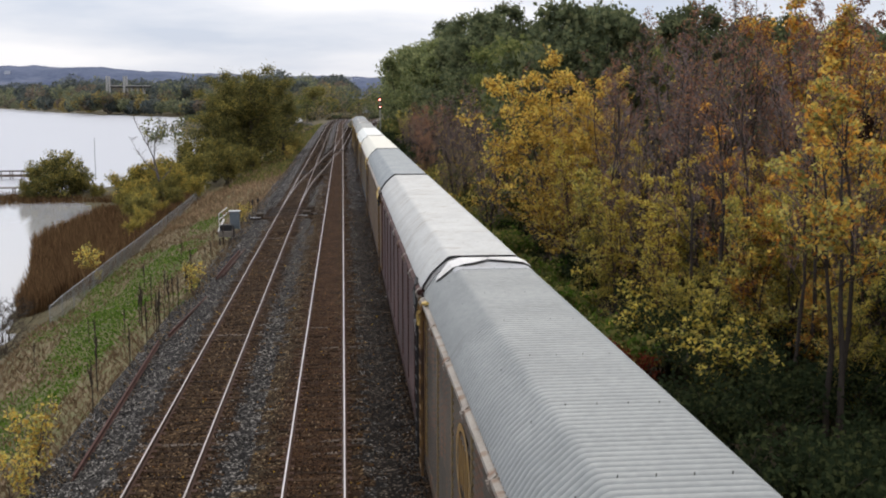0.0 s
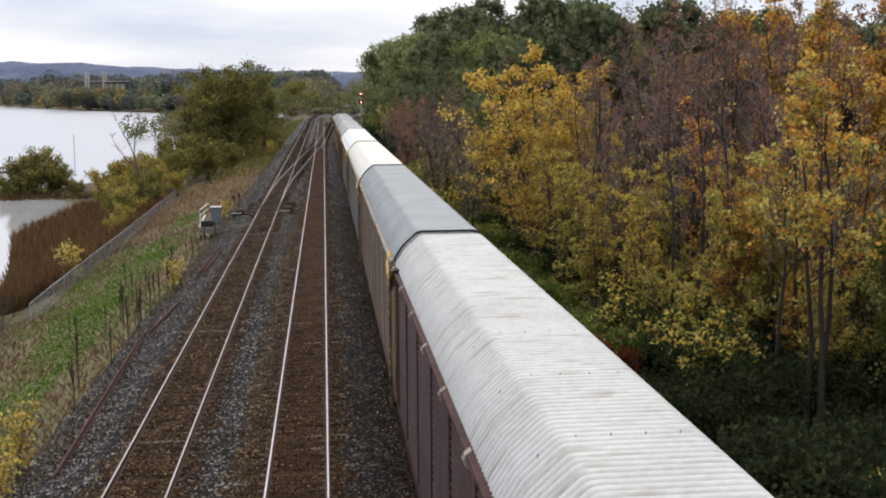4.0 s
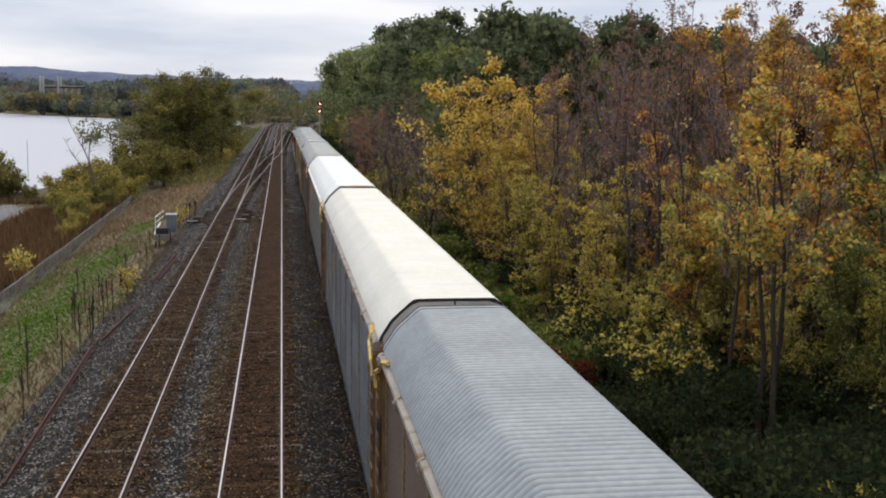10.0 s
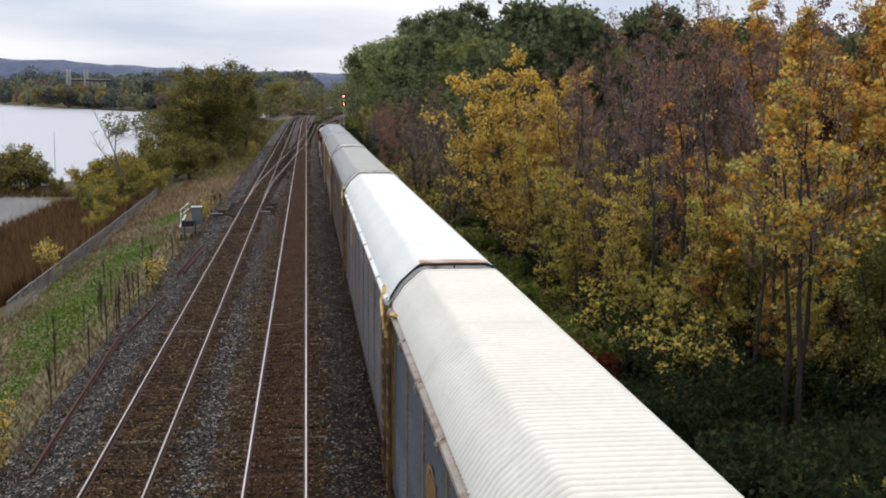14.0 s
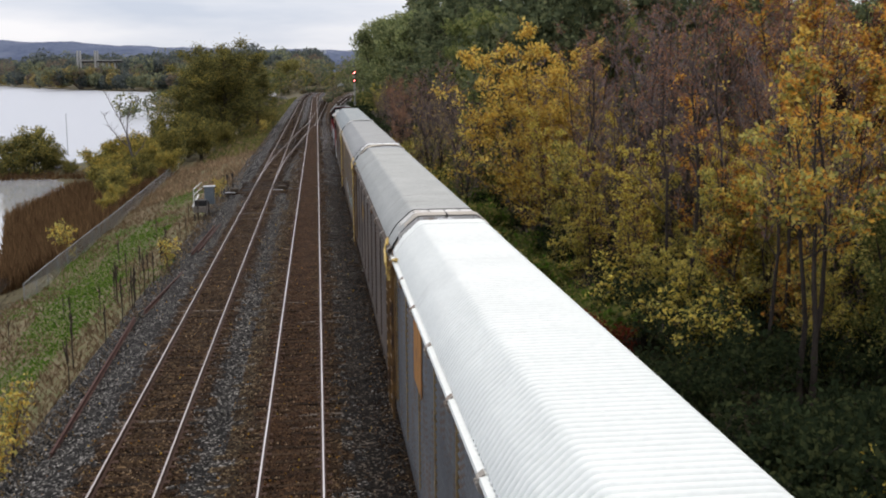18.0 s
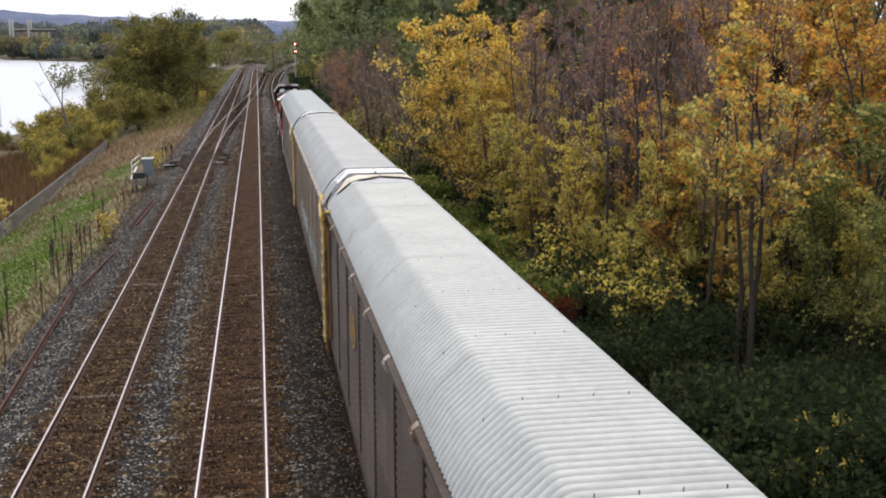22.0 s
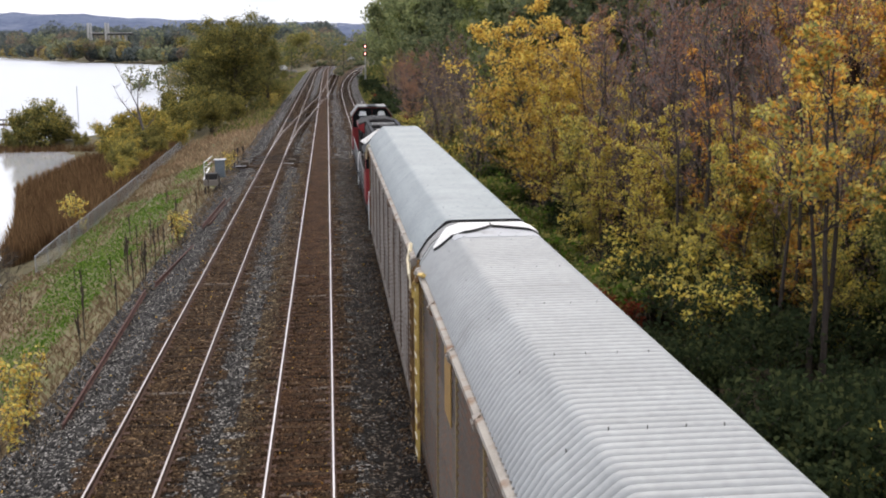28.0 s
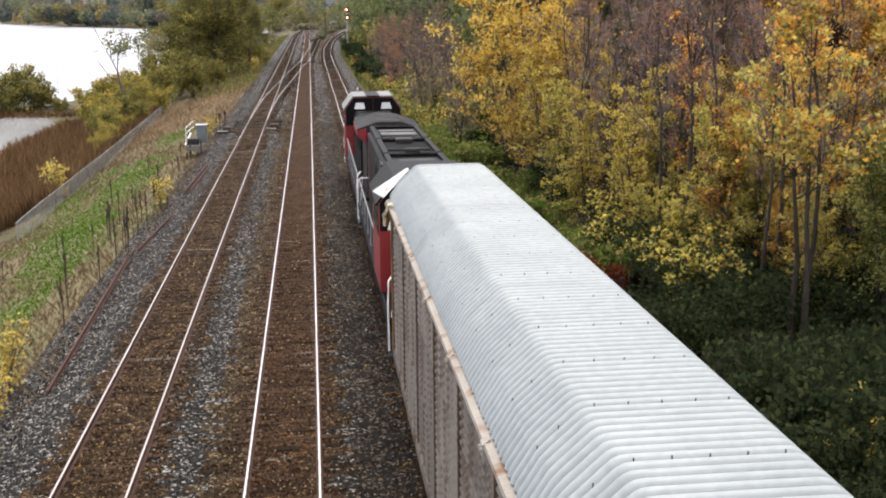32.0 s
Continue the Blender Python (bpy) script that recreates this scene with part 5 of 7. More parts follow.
def skeleton(seed, height, stems=1, base=0.3, limbs=9, reach=3.0, twigs=6, lean=0.08, rad=0.14, up=0.45, thin=1.0, fork=2, fine=True):
    """Wood of a tree as one Geo, and the points where its leaves sit."""
    rnd, g, tw, tips = random.Random(seed), Geo(), Geo(), []
    for s in range(stems):
        hs = height * (rnd.uniform(0.8, 1.0) if stems > 1 else 1.0) * 0.93
        ox, oy = (rnd.uniform(-0.35, 0.35), rnd.uniform(-0.35, 0.35)) if stems > 1 else (0, 0)
        az, ln = rnd.uniform(0, 6.3), lean * rnd.uniform(0.5, 1.5) * (1.8 if stems > 1 else 1)
        pts = [Vector((ox, oy, -0.4))]
        for i in range(1, 8):
            t = i / 7
            pts.append(Vector((ox + math.cos(az) * ln * hs * t * t + rnd.uniform(-1, 1) * 0.012 * hs, oy + math.sin(az) * ln * hs * t * t + rnd.uniform(-1, 1) * 0.012 * hs,
                               hs * t)))
        r0 = rad * rnd.uniform(0.75, 1.1)
        g.tube(pts, [r0 * (1.25 if i == 0 else 1 - 0.9 * i / 7) for i in range(8)], 7)
        for l in range(limbs):
            t = base + (1 - base) * (l + rnd.random()) / limbs
            i = min(6, int(t * 7))
            p = pts[i].lerp(pts[i + 1], t * 7 - i)
            a = rnd.uniform(0, 6.3)
            ll = reach * rnd.uniform(0.65, 1.1) * (1.05 - 0.75 * max(0, (t - base) / (1 - base)) ** 1.5)
            e = up * rnd.uniform(0.6, 1.5)
            d = Vector((math.cos(a), math.sin(a), e)).normalized()
            q = [p]
            for j in range(1, 5):
                q.append(p + d * ll * j / 4 + Vector((rnd.uniform(-1, 1), rnd.uniform(-1, 1), rnd.uniform(-0.3, 1) + 0.25 * j)) * 0.07 * ll)
            rl = max(0.012, r0 * 0.42 * (1 - 0.6 * t))
            g.tube(q, [rl, rl * 0.8, rl * 0.6, rl * 0.4, rl * 0.2], 4, cap=False)
            for w in range(twigs):
                j = rnd.uniform(0.9, 4)
                k = min(3, int(j))
                b = q[k].lerp(q[k + 1], j - k)
                dd = (d + Vector((rnd.uniform(-1, 1), rnd.uniform(-1, 1), rnd.uniform(-0.3, 0.9)))).normalized()
                tl = ll * rnd.uniform(0.22, 0.5)
                m, n = b + dd * tl * 0.5 + Vector((0, 0, 0.04)) * tl, b + dd * tl
                if fine:
                    tw.tube([b, m, n], [rl * 0.3 * thin + 0.004, rl * 0.2 * thin + 0.003, 0.003], 3, cap=False)
                tips += [m, n, b.lerp(n, 0.75)]
                for _ in range(fork):
                    ee = (dd + Vector((rnd.uniform(-1, 1), rnd.uniform(-1, 1), rnd.uniform(-0.4, 0.8))) * 0.9).normalized()
                    o = m + ee * tl * rnd.uniform(0.3, 0.6)
                    if fine:
                        tw.tube([m, o], [0.006 * thin + 0.003, 0.003], 3, cap=False)
                    tips.append(o)
            tips.append(q[-1])
        tips.append(pts[-1])
    return g, tw, [tuple(t) for t in tips]


KINDS = {}


def plant(kind, x, y, scale=1.0, turn=0.0, z=None, **tags):
    """Places a tree or shrub of a kind; the first of a kind is built, the rest are copies of it."""
    at = Matrix.LocRotScale((x, y, ground_z(x, y) - 0.05 if z is None else z), Euler((0, 0, turn)), None)
    name, label, cat, group, wood, wood_mat, leaves = KINDS[kind][:7]
    if len(KINDS[kind]) == 7:
        ob = thing(name, label, cat, at, group)
        g, tw, tips = skeleton(**wood)
        part("trunk", g, M_BARK if wood_mat is M_TWIG else wood_mat, ob)
        if tw.f:
            tagged(part("branchwork", tw, M_DEADWOOD if wood_mat is M_DEADWOOD else M_STALK if wood_mat is M_STALK else M_TWIG, ob), kind="stuff")
        for pname, count, size, mat, jit, share in leaves:
            rr = random.Random(wood["seed"] + count)
            pick = tips if share >= 1 else [t for t in tips if rr.random() < share]
            part(pname, leaf_mesh(pname, pick, count, size, mat, wood["seed"] + count, jit), mat, ob)
        KINDS[kind] = KINDS[kind] + (ob,)
    else:
        ob = copy_thing(KINDS[kind][7], at)
    ob.scale = (scale, scale, scale * random.Random(int(x * 97 + y * 13)).uniform(0.93, 1.07))
    return ob


WOOD = "autumn wood beside the railway"
KINDS["yellow"] = ("yellow_tree", "broad autumn tree with bright yellow leaves", "tree", WOOD,
                   dict(seed=11, height=12, stems=5, base=0.06, limbs=13, reach=4.5, twigs=8, rad=0.09, lean=0.15, up=0.65, thin=1.5), M_BARK,
                   [("crown", 11500, 0.11, L_YELLOW, 0.15, 0.7), ("under_leaves", 1200, 0.08, L_YGREEN, 0.13, 0.3)])
KINDS["yellow_b"] = ("yellow_tree", "slender autumn tree with thinning yellow leaves", "tree", WOOD,
                     dict(seed=23, height=11, stems=4, base=0.15, limbs=11, reach=2.0, twigs=7, rad=0.07, up=1.3, thin=1.8), M_BARK,
                     [("crown", 2900, 0.09, L_LEMON, 0.11, 0.5), ("dry_leaves", 900, 0.075, L_RUSSET, 0.15, 0.4)])
KINDS["ygreen"] = ("yellow_green_tree", "young tree turning from green to yellow", "tree", WOOD,
                   dict(seed=31, height=9, stems=4, base=0.1, limbs=11, reach=2.0, twigs=7, rad=0.06, up=1.0, thin=1.6), M_BARK,
                   [("crown", 2600, 0.09, L_YGREEN, 0.12, 0.55), ("turned_leaves", 1800, 0.085, L_LEMON, 0.1, 0.35)])
KINDS["bare"] = ("bare_tree", "almost leafless tree with purple-brown twigs", "tree", WOOD,
                 dict(seed=41, height=13.5, stems=3, base=0.15, limbs=16, reach=3.0, twigs=8, rad=0.12, up=1.1, thin=1.8, fork=3), M_TWIG,
                 [("crown", 1100, 0.06, L_RUSSET, 0.16, 0.5)])
KINDS["bare_b"] = ("bare_tree", "leafless slim tree with a haze of fine twigs", "tree", WOOD,
                   dict(seed=47, height=11, stems=4, base=0.1, limbs=13, reach=2.3, twigs=8, rad=0.08, up=1.3, thin=1.8, fork=3), M_TWIG,
                   [("crown", 320, 0.065, L_YELLOW, 0.13, 0.25)])
KINDS["russet"] = ("russet_tree", "thin tree with dull red-brown leaves", "tree", WOOD,
                   dict(seed=53, height=13.5, stems=2, base=0.25, limbs=13, reach=2.6, twigs=9, rad=0.12, up=0.8, thin=1.4, fork=3), M_TWIG,
                   [("crown", 2000, 0.085, L_RUSSET, 0.14, 0.4)])
KINDS["rust"] = ("rust_orange_tree", "small tree with faded rust-orange leaves", "tree", WOOD,
                 dict(seed=59, height=13.5, stems=3, base=0.15, limbs=13, reach=2.4, twigs=8, rad=0.1, up=1.1, thin=1.4, fork=3), M_TWIG,
                 [("crown", 3600, 0.09, L_RUSTY, 0.16, 0.6)])
KINDS["orange"] = ("orange_tree", "tall autumn tree with orange and gold leaves", "tree", WOOD,
                   dict(seed=61, height=14, stems=3, base=0.25, limbs=13, reach=2.7, twigs=8, rad=0.11, up=0.9, thin=1.6), M_BARK,
                   [("crown", 5600, 0.095, L_ORANGE, 0.13, 0.5), ("green_leaves", 2200, 0.095, L_YGREEN, 0.13, 0.3), ("dry_leaves", 1200, 0.085, L_RUSSET, 0.14, 0.3)])
KINDS["thin_a"] = ("bare_sapling", "slim leafless tree inside the wood", "tree", "trees inside the wood",
                   dict(seed=151, height=11, stems=4, base=0.12, limbs=9, reach=1.8, twigs=5, rad=0.07, up=1.5, thin=2.4, fork=2), M_TWIG,
                   [("crown", 450, 0.07, L_RUSSET, 0.15, 0.4)])
KINDS["thin_b"] = ("yellow_sapling", "slim tree with scattered yellow leaves inside the wood", "tree", "trees inside the wood",
                   dict(seed=157, height=10, stems=3, base=0.12, limbs=9, reach=1.9, twigs=5, rad=0.06, up=1.2, thin=2.0, fork=1), M_BARK,
                   [("crown", 1100, 0.095, L_YELLOW, 0.13, 0.6), ("green_leaves", 700, 0.095, L_YGREEN, 0.14, 0.4)])
KINDS["thin_c"] = ("gold_sapling", "slim tree with orange leaves inside the wood", "tree", "trees inside the wood",
                   dict(seed=163, height=12, stems=3, base=0.2, limbs=9, reach=2.0, twigs=5, rad=0.07, up=1.2, thin=2.0, fork=1), M_BARK,
                   [("crown", 1200, 0.1, L_ORANGE, 0.14, 0.5), ("dry_leaves", 600, 0.09, L_RUSSET, 0.14, 0.4)])
KINDS["mast"] = ("tall_thin_tree", "tall thin twin-stemmed tree with a sparse gold crown", "tree", WOOD,
                 dict(seed=67, height=14, stems=2, base=0.42, limbs=10, reach=2.6, twigs=8, rad=0.11, up=0.7, lean=0.03), M_BARK,
                 [("crown", 1500, 0.09, L_ORANGE, 0.15, 0.3), ("gold_leaves", 900, 0.085, L_YELLOW, 0.14, 0.25), ("green_leaves", 1600, 0.1, L_YGREEN, 0.14, 0.25)])
KINDS["dark_stem"] = ("tall_bare_tree", "tall tree with a dark straight trunk and sparse brown leaves", "tree", WOOD,
                      dict(seed=211, height=15, stems=1, base=0.36, limbs=15, reach=2.6, twigs=6, rad=0.115, up=1.5, lean=0.03, thin=1.5), M_TWIG,
                      [("crown", 700, 0.065, L_RUSSET, 0.14, 0.3)])
KINDS["green"] = ("green_tree", "leafy tree still deep green", "tree", WOOD,
                  dict(fine=False, seed=71, height=12, stems=2, base=0.15, limbs=13, reach=3.4, twigs=8, rad=0.14, up=0.5), M_BARK,
                  [("crown", 3000, 0.1, L_BENDMIX, 0.25, 0.7), ("olive_leaves", 6500, 0.095, L_OLIVE, 0.24, 0.7), ("turned_leaves", 1500, 0.085, L_YGREEN, 0.2, 0.3)])
KINDS["dark"] = ("dark_green_tree", "large dark green tree on the wooded hill", "tree", "hilltop trees",
                 dict(fine=False, seed=83, height=16, stems=1, base=0.15, limbs=20, reach=5.5, twigs=7, rad=0.3, up=0.5), M_BARK,
                 [("crown", 4300, 0.26, L_DARK, 0.5, 1)])
KINDS["dark_b"] = ("green_tree", "tall rounded tree with mid green leaves", "tree", "hilltop trees",
                   dict(fine=False, seed=89, height=16, stems=2, base=0.12, limbs=16, reach=4.6, twigs=7, rad=0.22, up=0.6), M_BARK,
                   [("crown", 4600, 0.25, L_BENDMIX, 0.5, 1)])
# same tree as dark_b, its haze given by the paler leaves
KINDS["pale"] = ("pale_green_tree", "tall hazy green tree at the end of the wood", "tree", "hilltop trees",
                 dict(fine=False, seed=89, height=16, stems=2, base=0.12, limbs=16, reach=4.6, twigs=7, rad=0.22, up=0.6), M_BARK,
                 [("crown", 4600, 0.25, L_PALE, 0.5, 1)])
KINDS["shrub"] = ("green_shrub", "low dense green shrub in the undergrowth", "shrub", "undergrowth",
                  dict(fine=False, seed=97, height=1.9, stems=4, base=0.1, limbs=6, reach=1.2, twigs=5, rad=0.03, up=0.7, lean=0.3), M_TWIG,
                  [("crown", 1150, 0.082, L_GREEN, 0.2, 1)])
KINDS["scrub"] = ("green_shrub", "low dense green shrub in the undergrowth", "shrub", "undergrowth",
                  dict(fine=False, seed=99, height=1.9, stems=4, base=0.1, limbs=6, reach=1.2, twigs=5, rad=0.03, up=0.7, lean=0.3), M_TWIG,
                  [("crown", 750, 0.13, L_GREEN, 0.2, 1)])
KINDS["bramble"] = ("green_bramble", "low bright green bramble at the edge of the wood", "shrub", "undergrowth",
                    dict(fine=False, seed=98, height=1.5, stems=4, base=0.1, limbs=6, reach=1.2, twigs=5, rad=0.025, up=0.6, lean=0.35), M_TWIG,
                    [("crown", 650, 0.11, L_OLIVE, 0.2, 1), ("green_leaves", 420, 0.1, L_GRASS, 0.18, 0.7)])
KINDS["scrub_o"] = ("mixed_shrub", "low shrub in olive, yellow and orange", "shrub", "undergrowth",
                    dict(fine=False, seed=100, height=2.0, stems=4, base=0.1, limbs=6, reach=1.2, twigs=5, rad=0.03, up=0.8, lean=0.3), M_TWIG,
                    [("crown", 480, 0.12, L_OLIVE, 0.2, 1), ("turned_leaves", 240, 0.11, L_YGREEN, 0.16, 0.5), ("dry_leaves", 130, 0.1, L_ORANGE, 0.16, 0.3)])
KINDS["shrub_y"] = ("yellow_shrub", "shrub with clear yellow leaves", "shrub", "undergrowth",
                    dict(seed=101, height=2.8, stems=6, base=0.12, limbs=5, reach=1.1, twigs=4, rad=0.025, up=1.1, lean=0.25, thin=1.4, fork=1), M_TWIG,
                    [("crown", 560, 0.085, L_LEMON, 0.1, 0.5), ("green_leaves", 850, 0.075, L_GREEN, 0.16, 0.8), ("turned_leaves", 260, 0.075, L_YGREEN, 0.12, 0.5)])
KINDS["shrub_r"] = ("red_shrub", "small shrub with dark red leaves", "shrub", "undergrowth",
                    dict(fine=False, seed=103, height=1.8, stems=4, base=0.2, limbs=5, reach=1.0, twigs=5, rad=0.025, up=0.8, lean=0.25), M_TWIG,
                    [("crown", 1500, 0.065, L_RED, 0.14, 0.8)])
KINDS["olive"] = ("olive_green_tree", "big bushy tree with olive and yellow-brown leaves", "tree", "trees by the lake",
                  dict(fine=False, seed=107, height=16, stems=3, base=0.06, limbs=18, reach=5.6, twigs=7, rad=0.26, up=0.5), M_BARK,
                  [("crown", 17000, 0.165, L_LAKE, 0.5, 1), ("turned_leaves", 2200, 0.15, L_LAKEGOLD, 0.35, 0.1)])
KINDS["dome"] = ("round_olive_tree", "broad domed tree with olive and gold-brown leaves", "tree", "trees by the lake",
                 dict(fine=False, seed=117, height=16.5, stems=5, base=0.04, limbs=17, reach=6.4, twigs=8, rad=0.24, up=0.42, lean=0.17), M_BARK,
                 [("crown", 34000, 0.15, L_LAKE, 0.5, 1), ("turned_leaves", 6500, 0.14, L_LAKEGOLD, 0.4, 0.14)])
KINDS["lakebush"] = ("lakeside_bush", "rounded lakeside bush in green and yellow", "bush", "trees by the lake",
                     dict(fine=False, seed=109, height=6, stems=6, base=0.03, limbs=9, reach=2.5, twigs=6, rad=0.07, up=0.45, lean=0.2), M_BARK,
                     [("crown", 5000, 0.14, L_LAKE, 0.36, 1), ("turned_leaves", 1900, 0.13, L_LAKEGOLD, 0.26, 0.25)])
KINDS["lakebush_y"] = ("lakeside_bush", "lakeside bush turning bright yellow-green", "bush", "trees by the lake",
                       dict(fine=False, seed=139, height=5.5, stems=5, base=0.05, limbs=9, reach=2.2, twigs=6, rad=0.07, up=0.6, lean=0.2), M_BARK,
                       [("crown", 2400, 0.13, L_OLIVE, 0.32, 1), ("gold_leaves", 1700, 0.13, L_LAKEGOLD, 0.3, 0.8), ("turned_leaves", 1300, 0.12, L_YELLOW, 0.26, 0.35)])
KINDS["goldbush"] = ("yellow_bush", "small bright yellow bush on the bank", "bush", "bushes on the bank",
                     dict(seed=113, height=2.5, stems=5, base=0.1, limbs=6, reach=0.65, twigs=5, rad=0.025, up=1.4, lean=0.14), M_TWIG,
                     [("crown", 300, 0.08, L_YELLOW, 0.11, 0.6), ("green_leaves", 330, 0.075, L_YGREEN, 0.12, 0.7)])
KINDS["drybrush"] = ("dry_brush", "tangle of dry leafless branches at the water's edge", "brush", "brush on the shore",
                     dict(seed=131, height=2.4, stems=5, base=0.1, limbs=6, reach=1.8, twigs=6, rad=0.035, up=0.4, lean=0.5, thin=2.0), M_STALK, [])

rt = random.Random(77)
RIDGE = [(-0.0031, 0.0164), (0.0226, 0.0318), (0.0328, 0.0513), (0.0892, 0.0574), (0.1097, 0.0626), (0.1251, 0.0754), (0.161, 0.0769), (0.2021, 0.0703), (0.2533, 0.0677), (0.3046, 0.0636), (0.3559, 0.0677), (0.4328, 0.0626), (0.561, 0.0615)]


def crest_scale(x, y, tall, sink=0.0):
    """Size of a hill tree, so that the wood ends in one rolling skyline seen from EYE; RIDGE gives the slope up to it
    by bearing from there.
    """
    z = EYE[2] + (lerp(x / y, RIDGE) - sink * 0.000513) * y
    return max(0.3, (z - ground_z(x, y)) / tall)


# (kind, x, y, scale): the edge of the wood, seen over the train
EDGE_A = (("dark_stem", 15.8, 48, 0.95), ("dark_stem", 17.1, 48.5, 0.98), ("dark_stem", 18.0, 47.5, 0.9), ("dark_stem", 13.9, 55, 0.8), ("dark_stem", 16.5, 60, 1.0), ("dark_stem", 20.5, 55, 1.0),
    ("green", 16.6, 29.5, 0.6), ("orange", 19.5, 33, 0.9), ("yellow", 12.2, 64, 1.05), ("yellow", 13.4, 60, 0.78), ("yellow", 15.2, 70, 0.85),
    ("dark_stem", 13.0, 40, 0.82), ("dark_stem", 14.3, 40.5, 0.9), ("dark_stem", 14.9, 39.5, 0.85), ("dark_stem", 14.3, 33, 0.75), ("dark_stem", 14.9, 33.4, 0.8), ("dark_stem", 12.6, 51, 0.8),
    ("yellow_b", 13.2, 45, 0.72), ("yellow_b", 14.2, 50, 0.8), ("yellow_b", 12.6, 42, 0.6), ("yellow_b", 15.0, 37, 0.6), ("yellow_b", 16.2, 43, 0.75), ("bare_b", 9.9, 74, 0.9),
    ("yellow_b", 11.8, 56, 0.85), ("ygreen", 12.4, 54, 0.85))
EDGE_B = (("bare_b", 9.2, 92, 0.85), ("bare_b", 11, 100, 0.9), ("rust", 9.2, 122, 0.74), ("bare", 11.5, 112, 0.8), ("bare_b", 12.4, 84, 1.0), ("bare", 14.2, 58, 0.98),
    ("bare", 15.4, 50, 0.98), ("bare", 17.2, 54, 1.0), ("bare_b", 16.4, 47, 1.1), ("bare_b", 13.6, 49, 0.98), ("ygreen", 14.2, 45, 0.7), ("yellow_b", 15.6, 41, 0.72),
    ("orange", 20.2, 47, 0.97), ("orange", 22.6, 44, 1.0), ("russet", 24, 47, 1.05), ("russet", 22.5, 52, 1.0), ("orange", 21.0, 40, 0.95), ("bare", 18.2, 43, 0.9),
    ("bare_b", 17.0, 39, 1.0), ("ygreen", 15.2, 36, 0.75), ("mast", 13.8, 29.2, 0.95), ("dark_stem", 14.2, 29.5, 0.85), ("mast", 17.9, 38, 0.85), ("green", 21.8, 36, 0.78), ("green", 19.6, 30, 0.45),
    ("bare_b", 16.6, 33, 0.9), ("ygreen", 12.6, 40, 0.5))
EDGE_C = (("yellow_b", 12.0, 47, 0.7), ("bare_b", 18.2, 58, 1.1), ("bare", 20.6, 62, 1.1), ("yellow_b", 23.5, 49, 1.0), ("bare", 9.6, 134, 0.75), ("russet", 10.2, 150, 0.7),
    ("bare_b", 9.4, 165, 0.85), ("russet", 11.5, 178, 0.75), ("ygreen", 10.4, 192, 0.9), ("green", 10.6, 205, 0.75), ("bare", 13.5, 70, 0.95), ("bare_b", 15.5, 78, 1.1),
    ("bare", 17, 88, 1.05), ("russet", 25, 58, 1.05), ("orange", 26, 46, 1.1), ("ygreen", 24.5, 38, 0.9), ("bare", 21, 72, 1.05), ("ygreen", 17.2, 29, 0.6),
    ("orange", 23.4, 33, 0.75), ("bare_b", 12.8, 64, 1.0), ("bare_b", 16.2, 66, 1.15), ("russet", 13.2, 90, 0.9), ("bare", 12.8, 125, 0.9), ("bare_b", 10.8, 142, 0.9))
EDGE_D = (("ygreen", 9.6, 108, 0.45), ("bare", 19.4, 50, 1.0), ("bare_b", 10.5, 128, 0.8), ("bare", 12.2, 140, 0.85), ("bare_b", 10.2, 155, 0.9), ("bare", 12.6, 166, 0.85),
    ("bare_b", 11.2, 186, 0.9), ("bare", 13.5, 118, 0.95), ("bare_b", 12.8, 104, 1.0), ("bare_b", 10.8, 113, 0.75), ("bare_b", 9.3, 100, 0.6), ("bare", 12.0, 92, 0.8))
for kind, x, y, s in EDGE_A + EDGE_B + EDGE_C + EDGE_D:
    plant(kind, x, y, s, rt.uniform(0, 6.3))
# a tree that still holds a dark bundle of dead leaves
nest = plant("dark_stem", 16.2, 33.4, 0.8, 1.0)
clump = leaf_mesh("leaf_clump", [(0.25 * math.cos(q), 0.25 * math.sin(q), 11.0 + 0.3 * math.sin(2 * q)) for q in range(9)], 700, 0.09, L_DEADLEAF, 3, 0.3)
tagged(part("leaf_clump", clump, None, nest, "dark bundle of dead leaves"), kind="stuff")
# unseen trees, added right of the view to shade the near undergrowth
for x, y, s in ((14.6, 16, 0.85), (17.2, 25.5, 0.8), (13.2, 11, 0.85), (17.6, 22, 0.75), (19.5, 17, 0.85), (21.5, 25, 0.9), (17.0, 11, 0.75), (24.5, 30, 1.0)):
    plant("green", x, y, s, rt.uniform(0, 6.3))
# hill behind
for i in range(44):
    y = 75 + 5.6 * i + rt.uniform(-4, 4)
    x = lerp(y, [(70, 30), (130, 17), (190, 14), (300, 16)]) + rt.uniform(0, 10) + (i % 3) * 9
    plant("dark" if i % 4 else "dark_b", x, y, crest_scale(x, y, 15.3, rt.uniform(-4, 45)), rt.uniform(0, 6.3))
for x, y, s in ((30, 62, 0.85), (36, 70, 0.95), (42, 64, 0.9), (34, 52, 0.75), (40, 54, 0.85), (48, 60, 0.85), (46, 76, 0.9), (32, 84, 0.9), (55, 80, 0.9)):
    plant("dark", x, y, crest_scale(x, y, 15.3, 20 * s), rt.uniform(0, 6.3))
for i in range(40):
    y = rt.uniform(75, 120)
    x = (0.19 + 0.0092 * i + rt.uniform(-0.006, 0.006)) * y
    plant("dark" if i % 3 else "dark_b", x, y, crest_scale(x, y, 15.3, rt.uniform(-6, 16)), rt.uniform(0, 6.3))
